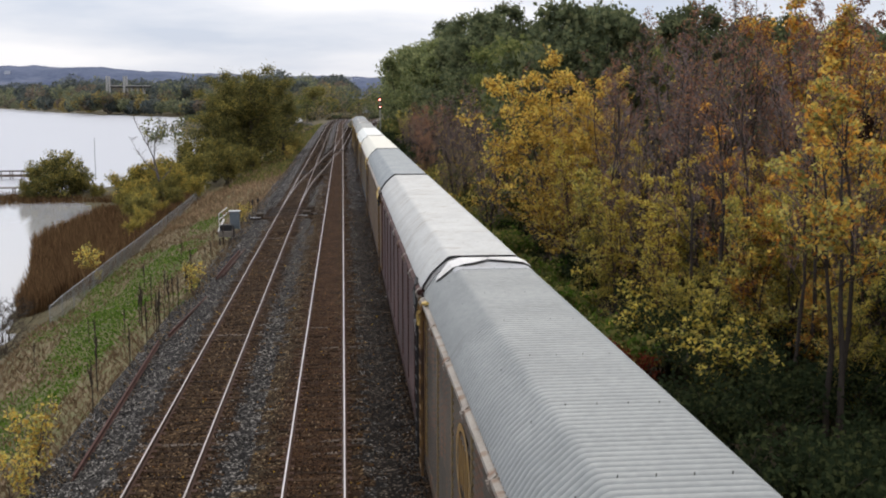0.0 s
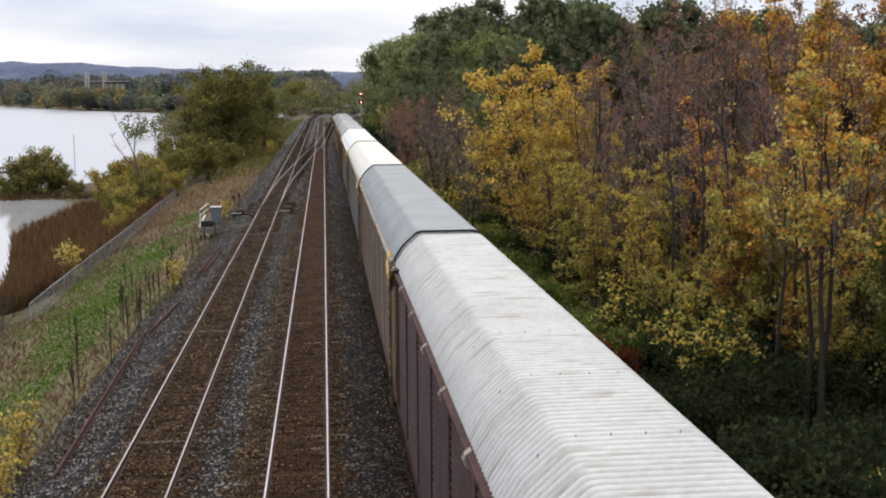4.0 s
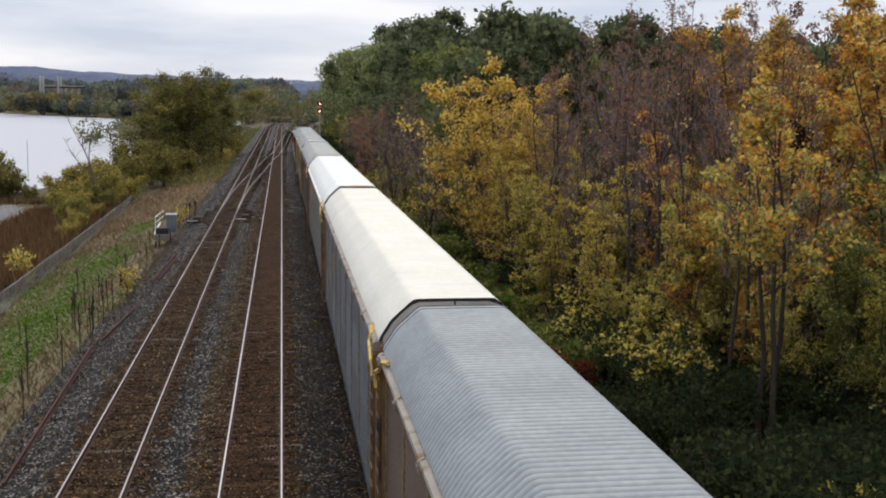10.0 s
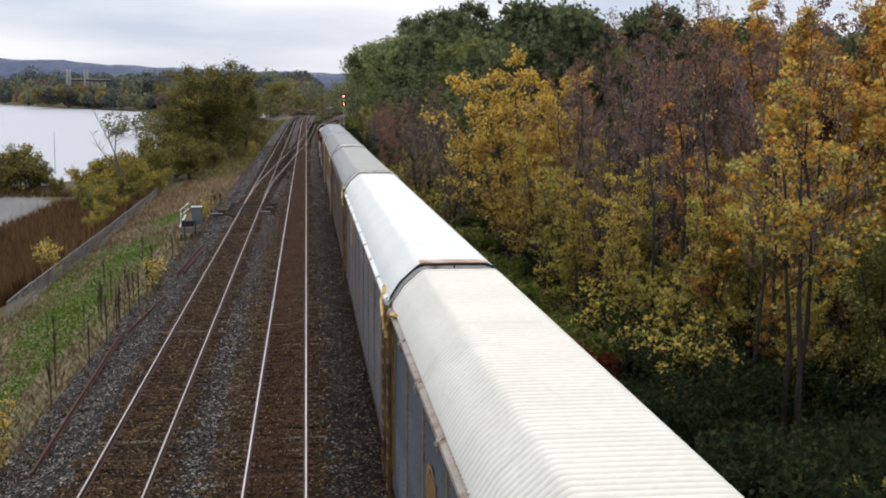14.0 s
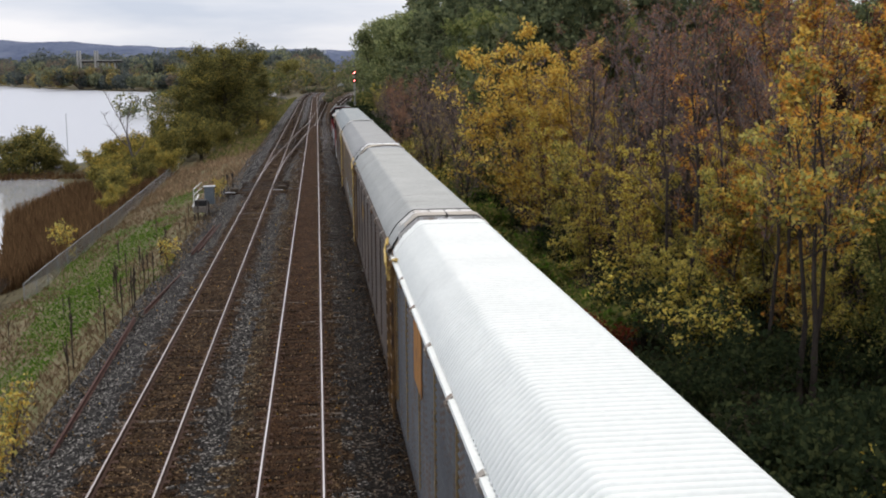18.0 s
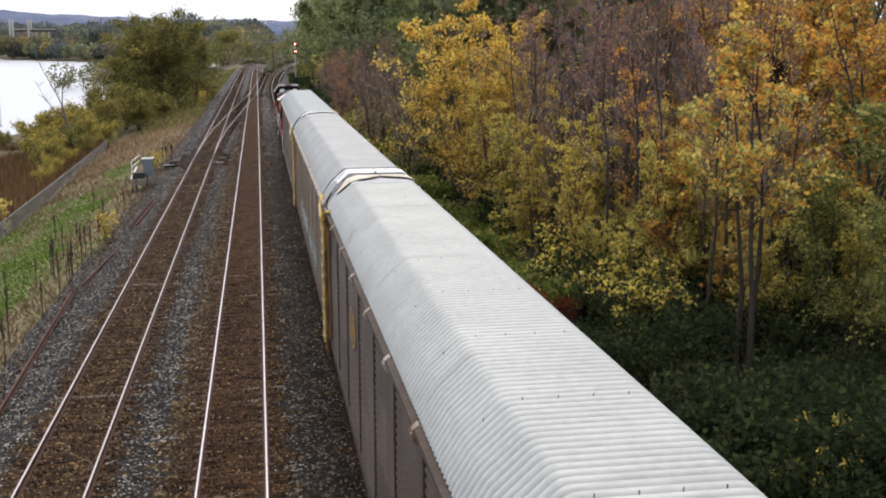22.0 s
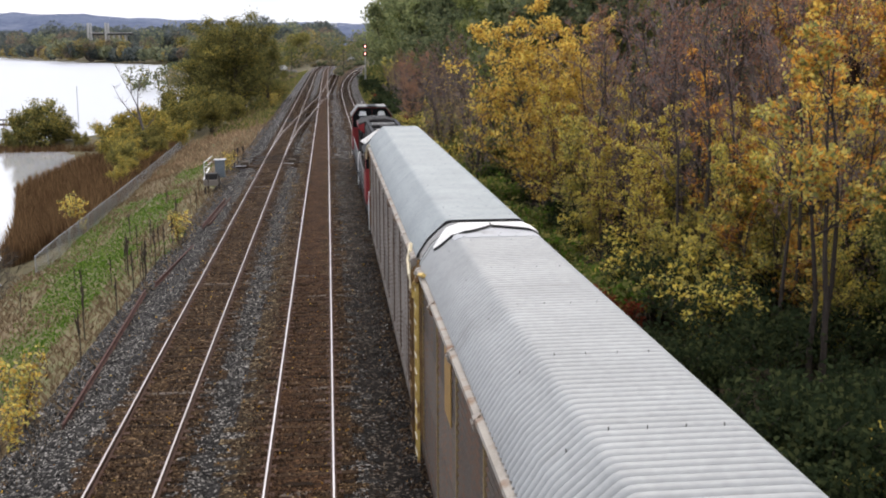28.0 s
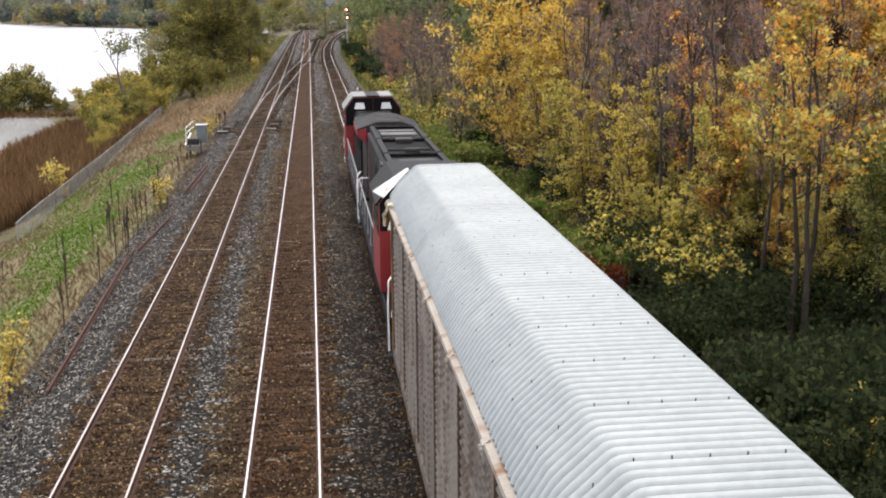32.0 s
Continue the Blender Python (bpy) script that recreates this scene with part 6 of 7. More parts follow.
# trees and thicket inside the wood
for i in range(70):
    y = rt.uniform(38, 100)
    x = 13 + rt.uniform(0.127, 0.415) * y
    kind = rt.choice(("thin_a", "thin_a", "thin_b", "thin_c" if x / y > 0.46 else "thin_a"))
    tall = {"thin_a": 10.5, "thin_b": 9.6, "thin_c": 11.5}[kind]
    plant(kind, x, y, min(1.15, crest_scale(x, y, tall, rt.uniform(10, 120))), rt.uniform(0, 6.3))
for i in range(30):
    y = rt.uniform(35, 54)
    x = y * rt.uniform(0.36, 0.56)
    plant(("thin_b", "thin_b", "thin_c", "ygreen")[i % 4], x, y, rt.uniform(0.62, 0.9), rt.uniform(0, 6.3))
for i in range(26):
    y = rt.uniform(31, 43)
    x = max(15.2, y * rt.uniform(0.44, 0.6))
    kind = ("ygreen", "shrub_y", "thin_b", "orange")[i % 4]
    plant(kind, x, y, {"ygreen": 0.48, "shrub_y": 1.3, "thin_b": 0.5, "orange": 0.36}[kind] * rt.uniform(0.8, 1.2), rt.uniform(0, 6.3))
for x, y, s in ((16, 205, 1.42), (15.5, 222, 1.4), (18.5, 214, 1.5), (13, 240, 1.35), (17, 250, 1.5), (14, 262, 1.4), (16, 285, 1.5), (18.5, 198, 1.4), (17, 320, 1.4), (20, 350, 1.5), (22, 300, 1.5), (20.5, 225, 1.5)):
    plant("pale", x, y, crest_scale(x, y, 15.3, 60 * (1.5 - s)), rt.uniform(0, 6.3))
for i in range(20):
    y = rt.uniform(34, 62)
    x = rt.uniform(11, 17)
    plant("ygreen" if i % 2 else "shrub_y", x, y, rt.uniform(0.36, 0.55) * (1 if i % 2 else 2.2), rt.uniform(0, 6.3))
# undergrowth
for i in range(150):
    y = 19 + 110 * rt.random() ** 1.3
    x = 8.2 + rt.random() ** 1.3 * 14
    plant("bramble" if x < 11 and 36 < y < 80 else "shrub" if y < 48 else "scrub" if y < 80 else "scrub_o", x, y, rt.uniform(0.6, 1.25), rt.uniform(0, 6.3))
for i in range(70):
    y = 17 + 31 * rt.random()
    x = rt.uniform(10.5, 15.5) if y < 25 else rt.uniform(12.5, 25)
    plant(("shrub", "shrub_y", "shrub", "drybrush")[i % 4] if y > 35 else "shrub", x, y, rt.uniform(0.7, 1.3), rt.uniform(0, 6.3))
for i in range(46):
    y = rt.uniform(45, 135)
    plant("bramble" if y < 95 else "scrub_o", rt.uniform(7.9, 11.0), y, rt.uniform(0.7, 1.3), rt.uniform(0, 6.3))
for i in range(22):
    y = rt.uniform(100, 205)
    plant("scrub_o", track_x(3, y) + rt.uniform(4.3, 5.4), y, rt.uniform(0.5, 0.85), rt.uniform(0, 6.3))
for i in range(30):
    y = rt.uniform(78, 140)
    plant("scrub_o", rt.uniform(10.5, 17), y, rt.uniform(1.0, 1.8), rt.uniform(0, 6.3))
for i in range(30):
    y = rt.uniform(135, 260)
    plant("scrub", track_x(3, y) + rt.uniform(4.6, 8.5), y, rt.uniform(1.0, 2.0), rt.uniform(0, 6.3))
for x, y, s in ((12.0, 33, 1.1), (12.6, 36, 1.2), (13.2, 34, 1.1), (11.9, 38, 1.0), (13.9, 38, 1.1), (12.2, 44, 1.0),
                (11.4, 52, 0.9), (9.6, 86, 1.0), (9.2, 100, 1.0), (9.0, 115, 1.1), (9.4, 140, 1.1), (10.9, 19.5, 0.7), (12.3, 21.2, 0.8)):
    plant("shrub_y", x, y, s, rt.uniform(0, 6.3))
for x, y, s in ((9.0, 38, 0.9), (9.9, 37, 0.8), (16.4, 38.6, 1.2), (17.2, 37.8, 1.0), (13.4, 37.5, 0.9), (9.3, 128, 1.2), (8.8, 180, 1.3), (10, 232, 1.5)):
    plant("shrub_r", x, y, s, rt.uniform(0, 6.3))
for i in range(34):
    y = rt.uniform(30, 64)
    plant("bramble" if y > 36 else "shrub", rt.uniform(8.2, 10.9), y, rt.uniform(0.45, 0.8), rt.uniform(0, 6.3))
# lake side
LAKESIDE_A = (("dome", -16.0, 191, 1.03), ("dome", -19.9, 194, 0.93), ("olive", -11.5, 212, 0.75), ("lakebush_y", -24.8, 183, 0.9), ("olive", -16.5, 222, 0.9), ("lakebush_y", -27.0, 190, 0.6), ("lakebush", -17.5, 178, 1.0),
    ("lakebush", -40.5, 164, 1.25), ("lakebush", -43.3, 163.5, 1.05), ("lakebush", -38.2, 165, 0.8), ("lakebush", -35.5, 163, 0.45), ("lakebush", -45.4, 163.5, 0.6), ("lakebush_y", -19.4, 108, 0.5),
    ("lakebush_y", -18.9, 101, 0.4), ("lakebush", -20.8, 114, 0.6), ("lakebush_y", -21.8, 122, 0.7), ("lakebush", -22.5, 128, 0.6), ("lakebush_y", -25.8, 137, 1.0), ("lakebush_y", -21.8, 146, 0.9))
LAKESIDE_B = (("lakebush", -20.3, 156, 0.95), ("lakebush_y", -27.4, 152, 1.0), ("lakebush_y", -18.6, 140, 0.6), ("lakebush_y", -24.2, 160, 0.8), ("lakebush", -30, 160, 0.6), ("lakebush", -17.2, 165, 0.9),
    ("lakebush", -14.5, 176, 0.7), ("lakebush_y", -19.5, 117, 0.5), ("lakebush", -22.5, 120, 0.5), ("lakebush_y", -12.5, 235, 0.8), ("olive", -17, 245, 0.8), ("olive", -23, 300, 0.9),
    ("lakebush", -30, 205, 0.5), ("lakebush", -21.5, 134, 0.7), ("lakebush_y", -27.5, 142, 0.75), ("lakebush_y", -23.6, 150, 1.1), ("lakebush", -21.6, 162, 1.15), ("lakebush_y", -27.5, 166, 0.7))
LAKESIDE_C = (("lakebush", -19.5, 170, 1.1), ("lakebush", -30.5, 172, 0.5), ("lakebush_y", -24, 131, 0.6), ("lakebush", -19.5, 128, 0.5), ("goldbush", -17.3, 76.3, 1.15), ("goldbush", -7.9, 58.2, 0.8),
    ("goldbush", -8.8, 30.5, 0.95), ("goldbush", -8.6, 28.6, 0.7), ("goldbush", -8.6, 92.5, 0.8), ("goldbush", -17.9, 86, 0.5), ("goldbush", -9.4, 215, 1.2), ("goldbush", -9.5, 190, 1.2),
    ("goldbush", -9.6, 205, 1.0), ("goldbush", -9.8, 240, 1.2), ("drybrush", -20.5, 67, 1.0), ("drybrush", -21.5, 71, 0.9), ("drybrush", -19.4, 63, 0.9), ("drybrush", -18, 57, 0.8))
for kind, x, y, s in LAKESIDE_A + LAKESIDE_B + LAKESIDE_C:
    plant(kind, x, y, s, rt.uniform(0, 6.3), z=LAKE - 0.9 * s if x < -35 else None)


def dead_tree():
    """Tall bleached tree that leans and forks into a few long bare limbs."""
    rnd = random.Random(5)
    ob = thing("dead_tree", "tall bare bleached dead tree leaning over the lakeside bushes", "tree", pose(-22.1, 139, -4.0), "trees by the lake")
    part("trunk", Geo().tube([(0, 0, -0.4), (-0.45, 0.1, 2.4), (-0.9, 0, 4.4), (-1.2, 0.1, 6.0)], [0.24, 0.19, 0.16, 0.14], 7), M_DEADWOOD, ob)
    for p in (((-1.2, 0.1, 6.0), (-1.9, 0.4, 7.6), (-2.9, 0.3, 9.6), (-3.8, 0.2, 11.6)), ((-1.2, 0.1, 6.0), (-1.0, -0.3, 8.0), (-0.5, 0.2, 9.8), (-0.4, 0.1, 11.7)),
              ((-1.9, 0.4, 7.6), (-2.0, 0.6, 9.0), (-1.8, 0.5, 10.8)), ((-0.9, 0, 4.4), (-2.2, -0.2, 5.6), (-3.2, -0.4, 7.2), (-3.9, -0.5, 8.8)),
              ((-0.6, 0, 3.2), (0.6, 0.4, 4.6), (1.3, 0.5, 6.4)), ((-1.0, -0.3, 8.0), (0.0, -0.4, 9.2), (0.6, -0.3, 10.6))):
        g = Geo().tube(p, [0.08 * (1 - 0.8 * i / (len(p) - 1)) for i in range(len(p))], 5)
        for q in range(9):
            k = rnd.randrange(1, len(p))
            a = Vector(p[k - 1]).lerp(Vector(p[k]), rnd.uniform(0.3, 1))
            d = Vector((rnd.uniform(-1, 1), rnd.uniform(-1, 1), rnd.uniform(0.2, 1.2))) * rnd.uniform(0.4, 1.0)
            g.tube([a, a + d * 0.5 + Vector((0, 0, 0.06)), a + d], [0.035, 0.025, 0.012], 3)
        part("limb", g, M_DEADWOOD, ob)


dead_tree()


def far_woods(name, label, spots, size, count, mat, seed):
    """One mass of foliage far off, heaped in crowns over the given spots (x, y, z, radius)."""
    r = np.random.RandomState(seed)
    pts = []
    for x, y, z, q in spots:
        n = max(6, int(count / len(spots)))
        d = r.normal(0, 1, (n, 3))
        d /= np.linalg.norm(d, axis=1)[:, None]
        pts.append(np.array([x, y, z]) + d * (q, q, q * 0.85) * r.uniform(0.7, 1.05, (n, 1)))
    a = np.concatenate(pts)
    me = leaf_mesh(name, a.tolist(), len(a), size, mat, seed, 0.3)
    tagged(new(name, me), label, "woods", kind="stuff")


rf = random.Random(5)
spots, spots_d, gold, rust = [], [], [], []
for row, (count, back, z0, z1, q0, q1) in enumerate(((95, (8, 40), 1.0, 5.0, 5, 8), (80, (40, 160), 9, 17, 7, 11), (80, (150, 420), 13, 20, 8, 12), (70, (420, 800), 20, 29, 10, 15))):
    for i in range(count):
        b = -0.347 + 0.354 * (i + rf.random()) / count
        y = lerp(b, [(-0.347, 1900), (-0.311, 1612), (-0.265, 1199), (-0.208, 982), (-0.1415, 852), (0.0072, 760)]) + rf.uniform(*back)
        q = rf.uniform(q0, q1)
        if row == 1 and y < 1040 and -0.212 < b < -0.16:
            continue
        rf.choice((spots, spots, gold, rust, spots_d) if row < 2 else (spots_d, spots_d, spots_d, spots)).append((b * y, y, rf.uniform(z0, z1), q * (1.0 if row < 2 else rf.uniform(0.8, 1.25))))
for b in range(11):
    (spots, gold, rust, spots)[b % 4].append((-222.6 + 5.64 * b, 1000, rf.uniform(5, 9), rf.uniform(6.5, 8.5)))
for b in range(23):
    (spots, gold, spots, rust, spots_d)[b % 5].append((-230.3 + 3.54 * b, 985, rf.uniform(3, 10), rf.uniform(6, 8)))
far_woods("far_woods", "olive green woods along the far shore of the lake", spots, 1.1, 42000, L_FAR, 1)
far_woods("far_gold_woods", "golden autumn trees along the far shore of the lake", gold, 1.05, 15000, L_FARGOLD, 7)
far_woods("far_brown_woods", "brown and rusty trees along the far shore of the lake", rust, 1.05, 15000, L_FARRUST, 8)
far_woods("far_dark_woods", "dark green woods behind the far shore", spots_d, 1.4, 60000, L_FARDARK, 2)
near_f, near_y = [], []
for i in range(34):
    q = rf.uniform(0.25, 0.5)
    y = rf.uniform(345, 480)
    near_f.append(((track_x(2, y) + track_x(3, y)) / 2 + rf.uniform(-1, 1) * max(0.3, (y - 280) / 60), y, q * 0.3, q))
for i in range(26):
    q = rf.uniform(3, 6)
    near_f.append((rf.uniform(-40, 30), rf.uniform(545, 600), q * rf.uniform(0.5, 1.8), q))
for i in range(24):
    y = rf.uniform(190, 420)
    q = rf.uniform(1.2, 2.6)
    near_y.append((track_x(3, y) + rf.uniform(5.5, 9), y, q * 0.4, q))
for i in range(60):
    y = rf.uniform(360, 640)
    q = rf.uniform(2.5, 5)
    x = track_x(1, y) - (rf.uniform(24, 60) if y < 480 else rf.uniform(13, 42))
    (near_y if i % 6 == 0 else near_f).append((x, y, ground_z(x, y) + q * rf.uniform(0.6, 1.6), q))
for i in range(60):
    y = rf.uniform(380, 760)
    q = rf.uniform(3, 6)
    x = track_x(3, min(y, 460)) + 8 + rf.uniform(2, 30)
    near_f.append((x, y, q * rf.uniform(0.6, 2.2), q))
for i in range(50):
    q = rf.uniform(4, 7)
    near_f.append((rf.uniform(-30, 40), rf.uniform(690, 800), q * rf.uniform(0.6, 2.4), q))
for i in range(70):
    q = rf.uniform(0.7, 1.7)
    y = rf.uniform(500, 600)
    near_f.append((track_x(2, y) + rf.uniform(-9, 14), y, q * 0.35, q))
for i in range(22):
    q = rf.uniform(2.0, 3.6)
    near_f.append((rf.uniform(-62, -21), rf.uniform(452, 476), q * 0.4, q))
for i in range(26):
    q = rf.uniform(3, 6)
    near_y.append((rf.uniform(-40, 45), rf.uniform(540, 640), q * rf.uniform(0.5, 2.0), q))
for i in range(60):
    q = rf.uniform(0.7, 1.5)
    y = rf.uniform(285, 428)
    x = track_x(1, y) - rf.uniform(6, 24)
    (near_y if i % 2 else near_f).append((x, y, ground_z(x, y) + q * 0.3, q))
grove = [(-24 + 2.4 * q + rf.uniform(-1.5, 1.5), 598 + rf.uniform(-6, 8), rf.uniform(2, 13) if 2 < q < 7 else rf.uniform(1, 8), rf.uniform(2.6, 4)) for q in range(9) for _ in range(2)]
far_woods("yellow_green_grove", "yellow-green trees behind the road end", grove, 0.5, 9000, L_GROVE, 14)
green_f = near_f[::3]
near_f = [p for i, p in enumerate(near_f) if i % 3]
far_woods("lineside_green_woods", "dull green trees along the far bend of the line", green_f, 0.5, 26000, L_BENDGREEN, 9)
far_woods("lineside_woods", "dull brown woods along the far bend of the line", near_f, 0.5, 40000, L_BEND, 3)
far_woods("lineside_yellow_woods", "yellow-green trees along the far bend of the line", near_y, 0.45, 24000, L_OLIVE, 4)


# ---------------------------------------------------------------- reeds, grass, weeds
def blades(name, label, cat, count, place, height, width, mat, seed, lean=0.25):
    r, g = random.Random(seed), Geo()
    n = 0
    while n < count:
        p = place(r)
        if p is None:
            continue
        n += 1
        x, y, z = p
        h, w, a = height * r.uniform(0.5, 1.2), width * r.uniform(0.6, 1.3), r.uniform(0, 6.3)
        c, s = math.cos(a) * w, math.sin(a) * w
        lx, ly = r.uniform(-lean, lean) * h, r.uniform(-lean, lean) * h
        g.add([(x - c, y - s, z), (x + c, y + s, z), (x + lx * 0.4 + c * 0.7, y + ly * 0.4 + s * 0.7, z + h * 0.6), (x + lx, y + ly, z + h)], [(0, 1, 2, 3)])
    solid(name, g, mat, label, cat, kind="stuff")


FENCE = [(-16.4, 62), (-16.75, 79), (-17.6, 113), (-18.7, 150)]


def reed_spot(r):
    y = r.uniform(74, 140)
    s = lerp(y, SHORE)
    x = r.uniform(s + 0.2, lerp(y, [(b, a) for a, b in FENCE]) - 0.4)
    return x, y, max(LAKE, ground_z(x, y)) - 0.1


def bank_spot(green):
    def f(r):
        y = 22 + 160 * r.random() ** 1.7
        x = r.uniform(-17.5, -7.4)
        n = noise.noise(Vector((x * 0.16 + 7, y * 0.06, 2))) + 0.5 * noise.noise(Vector((x * 0.5, y * 0.2, 5))) + (0.3 if -13.9 < x < -10.6 else -0.32)
        if (n > 0.08 + r.uniform(-0.32, 0.32)) != green or (green and y > 115):
            return None
        return x, y, ground_z(x, y) - 0.03
    return f


blades("reed_bed", "dense bed of brown reeds at the lake edge", "reeds", 34000, reed_spot, 1.65, 0.024, L_REED, 1, 0.22)
blades("spit_reeds", "low dark reeds and mud on the narrow spit", "reeds", 7000, lambda r: (r.uniform(-78, -31), r.uniform(156.5, 169), LAKE - 0.1), 0.95, 0.06, L_REED, 6, 0.4)
blades("green_grass", "patches of fresh green grass on the bank", "grass", 26000, bank_spot(True), 0.13, 0.045, L_GRASS, 2, 1.2)
blades("dry_grass", "long straw-coloured dry grass on the bank", "grass", 24000, bank_spot(False), 0.3, 0.03, L_STRAW, 3, 0.9)


def leaf_fall(r):
    y, x = 16 + 75 * r.random() ** 1.8, r.uniform(-8.0, 2.2)
    return (x, y, lerp(x, [(-8.6, -0.95), (-7.7, -0.64), (-6.5, -0.28), (-5.9, -0.165), (3, -0.165)]))


blades("fallen_leaves", "yellow and orange fallen leaves scattered over the ballast", "leaves", 900, leaf_fall, 0.05, 0.03, L_FALLEN, 12, 0.9)


def far_bank(r):
    y = r.uniform(105, 330)
    x = r.uniform(-19 if y < 150 else -15, -8.3)
    return x, y, ground_z(x, y) - 0.03


def verge(r):
    y = r.uniform(150, 430)
    x = track_x(1, y) - 3.6 - 7.5 * r.random() ** 1.2
    return x, y, ground_z(x, y) - 0.03


blades("verge_weeds", "green and yellow weeds along the far verge", "weeds", 12000, verge, 0.75, 0.09, L_OLIVE, 18, 0.6)
def right_verge(r):
    y = r.uniform(90, 400)
    x = track_x(3, y) + 3.2 + 6 * r.random() ** 1.3
    return x, y, ground_z(x, y) - 0.03


blades("right_verge_weeds", "green and tawny weeds along the verge under the wood", "weeds", 9000, right_verge, 0.7, 0.09, L_OLIVE, 19, 0.6)


def wood_edge(r):
    y = 46 + 70 * r.random() ** 1.2
    x = 8.0 + 3.6 * r.random() ** 1.4
    return x, y, ground_z(x, y) - 0.03


blades("wood_edge_grass", "fresh green grass and herbs along the edge of the wood", "grass", 11000, wood_edge, 0.6, 0.045, L_GRASS, 20, 0.6)
blades("bank_stubble", "tawny dry grass along the far bank", "grass", 15000, far_bank, 0.55, 0.06, L_TAWNY, 8, 0.6)


def weed_stalk(seed):
    rnd, g = random.Random(seed), Geo()
    h = rnd.uniform(1.5, 2.1)
    g.tube([(0, 0, -0.1), (rnd.uniform(-0.04, 0.04), 0.02, h * 0.5), (rnd.uniform(-0.1, 0.1), rnd.uniform(-0.1, 0.1), h)], [0.028, 0.026, 0.02], 5)
    g2 = Geo().tube([(0, 0, h * 0.58), (0.03, 0.01, h * 0.66), (-0.02, 0.02, h * 0.75), (0.03, -0.02, h * 0.84), (-0.01, 0.03, h * 0.93), (0.02, 0, h * 1.08)],
                    [0.022, 0.046, 0.03, 0.042, 0.03, 0.01], 5)
    return g, g2


stalk_protos = []
for i in range(5):
    ob = thing("dead_weed", "tall dark dead weed stalk standing on the bank", "weed", pose(-8.3, 46 + i * 3, ground_z(-8.3, 46 + i * 3)), "dead weeds on the bank")
    a, b = weed_stalk(i)
    part("stem", a, M_STALK, ob)
    part("seed_head", b, M_STALK, ob)
    stalk_protos.append(ob)
rs = random.Random(21)
for i in range(30):
    y = rs.choice((rs.uniform(40, 92), rs.uniform(50, 60), rs.uniform(26, 110)))
    x = -8.1 - abs(rs.gauss(0, 1.1)) - (rs.random() < 0.25) * rs.uniform(0, 4)
    o = copy_thing(stalk_protos[i % 5], pose(x, y, ground_z(x, y), 0, 0, rs.uniform(0, 360)))
    k = rs.uniform(0.55, 1.1)
    o.scale = (k, k, k)

# ---------------------------------------------------------------- lineside things


def wire_material():
    m, n, l, b = nodes_of("chain_link_wire")
    b.inputs["Base Color"].default_value, b.inputs["Roughness"].default_value, b.inputs["Metallic"].default_value = (0.42, 0.43, 0.43, 1), 0.5, 0.3
    co, mp, tr, mx = n.new("ShaderNodeTexCoord"), n.new("ShaderNodeMapping"), n.new("ShaderNodeBsdfTransparent"), n.new("ShaderNodeMixShader")
    mp.inputs["Rotation"].default_value = (radians(45), 0, 0)
    l.new(co.outputs["Object"], mp.inputs["Vector"])
    lines = []
    for ax in ("Y", "Z"):
        wv, mt = n.new("ShaderNodeTexWave"), n.new("ShaderNodeMath")
        wv.bands_direction = ax
        wv.inputs["Scale"].default_value = 5.0
        mt.operation = "GREATER_THAN"
        mt.inputs[1].default_value = 0.9
        l.new(mp.outputs["Vector"], wv.inputs["Vector"])
        l.new(wv.outputs["Fac"], mt.inputs[0])
        lines.append(mt)
    mxm = n.new("ShaderNodeMath")
    mxm.operation = "MAXIMUM"
    l.new(lines[0].outputs[0], mxm.inputs[0])
    l.new(lines[1].outputs[0], mxm.inputs[1])
    l.new(mxm.outputs[0], mx.inputs["Fac"])
    l.new(tr.outputs["BSDF"], mx.inputs[1])
    l.new(b.outputs["BSDF"], mx.inputs[2])
    l.new(mx.outputs["Shader"], n["Material Output"].inputs["Surface"])
    return m


M_WIRE = wire_material()
M_FENCE = surface("dull_fence_zinc", (0.24, 0.245, 0.245), (0.38, 0.385, 0.385), 2.0, 0.6, metal=0.3)
fence = thing("chain_link_fence", "long grey chain-link fence at the foot of the bank", "fence")
yy = 62.0
while yy < 150:
    x0, x1 = lerp(yy, [(b, a) for a, b in FENCE]), lerp(yy + 3, [(b, a) for a, b in FENCE])
    z0, z1 = [sum(ground_z(x, q + d) for d in range(-12, 13, 2)) / 13 for x, q in ((x0, yy), (x1, yy + 3))]
    part("fence_post", Geo().tube([(x0, yy, z0 - 0.5), (x0, yy, z0 + 1.2)], 0.035, 6), M_FENCE, fence)
    part("top_rail", Geo().tube([(x0, yy, z0 + 1.15), (x1, yy + 3, z1 + 1.15)], 0.024, 5), M_FENCE, fence)
    part("wire_panel", Geo().add([(x0, yy, z0 - 0.12), (x1, yy + 3, z1 - 0.12), (x1, yy + 3, z1 + 1.13), (x0, yy, z0 + 1.13)], [(0, 1, 2, 3)]), M_WIRE, fence)
    yy += 3

# discarded rails on the ballast shoulder
for x, y, l, rz, lab in ((-7.45, 37, 16.5, 1.6, "long rusty rail lying on the ballast shoulder"), (-7.2, 51, 9, -3.4, "rusty old rail half buried in the ballast"),
                         (-6.9, 66, 11, -1.5, "pair of rusty rails laid beside the track"), (-6.6, 66.5, 11, -1.5, "pair of rusty rails laid beside the track")):
    g = Geo()
    g.prism([(px, pz) for px, pz in RAIL_OUT], -l / 2, l / 2)
    solid("discarded_rail", g, M_OLDRAIL, lab, "rail", "discarded rails", at=pose(x, y, -0.36 if x < -7 else -0.2, 0, 0, rz))

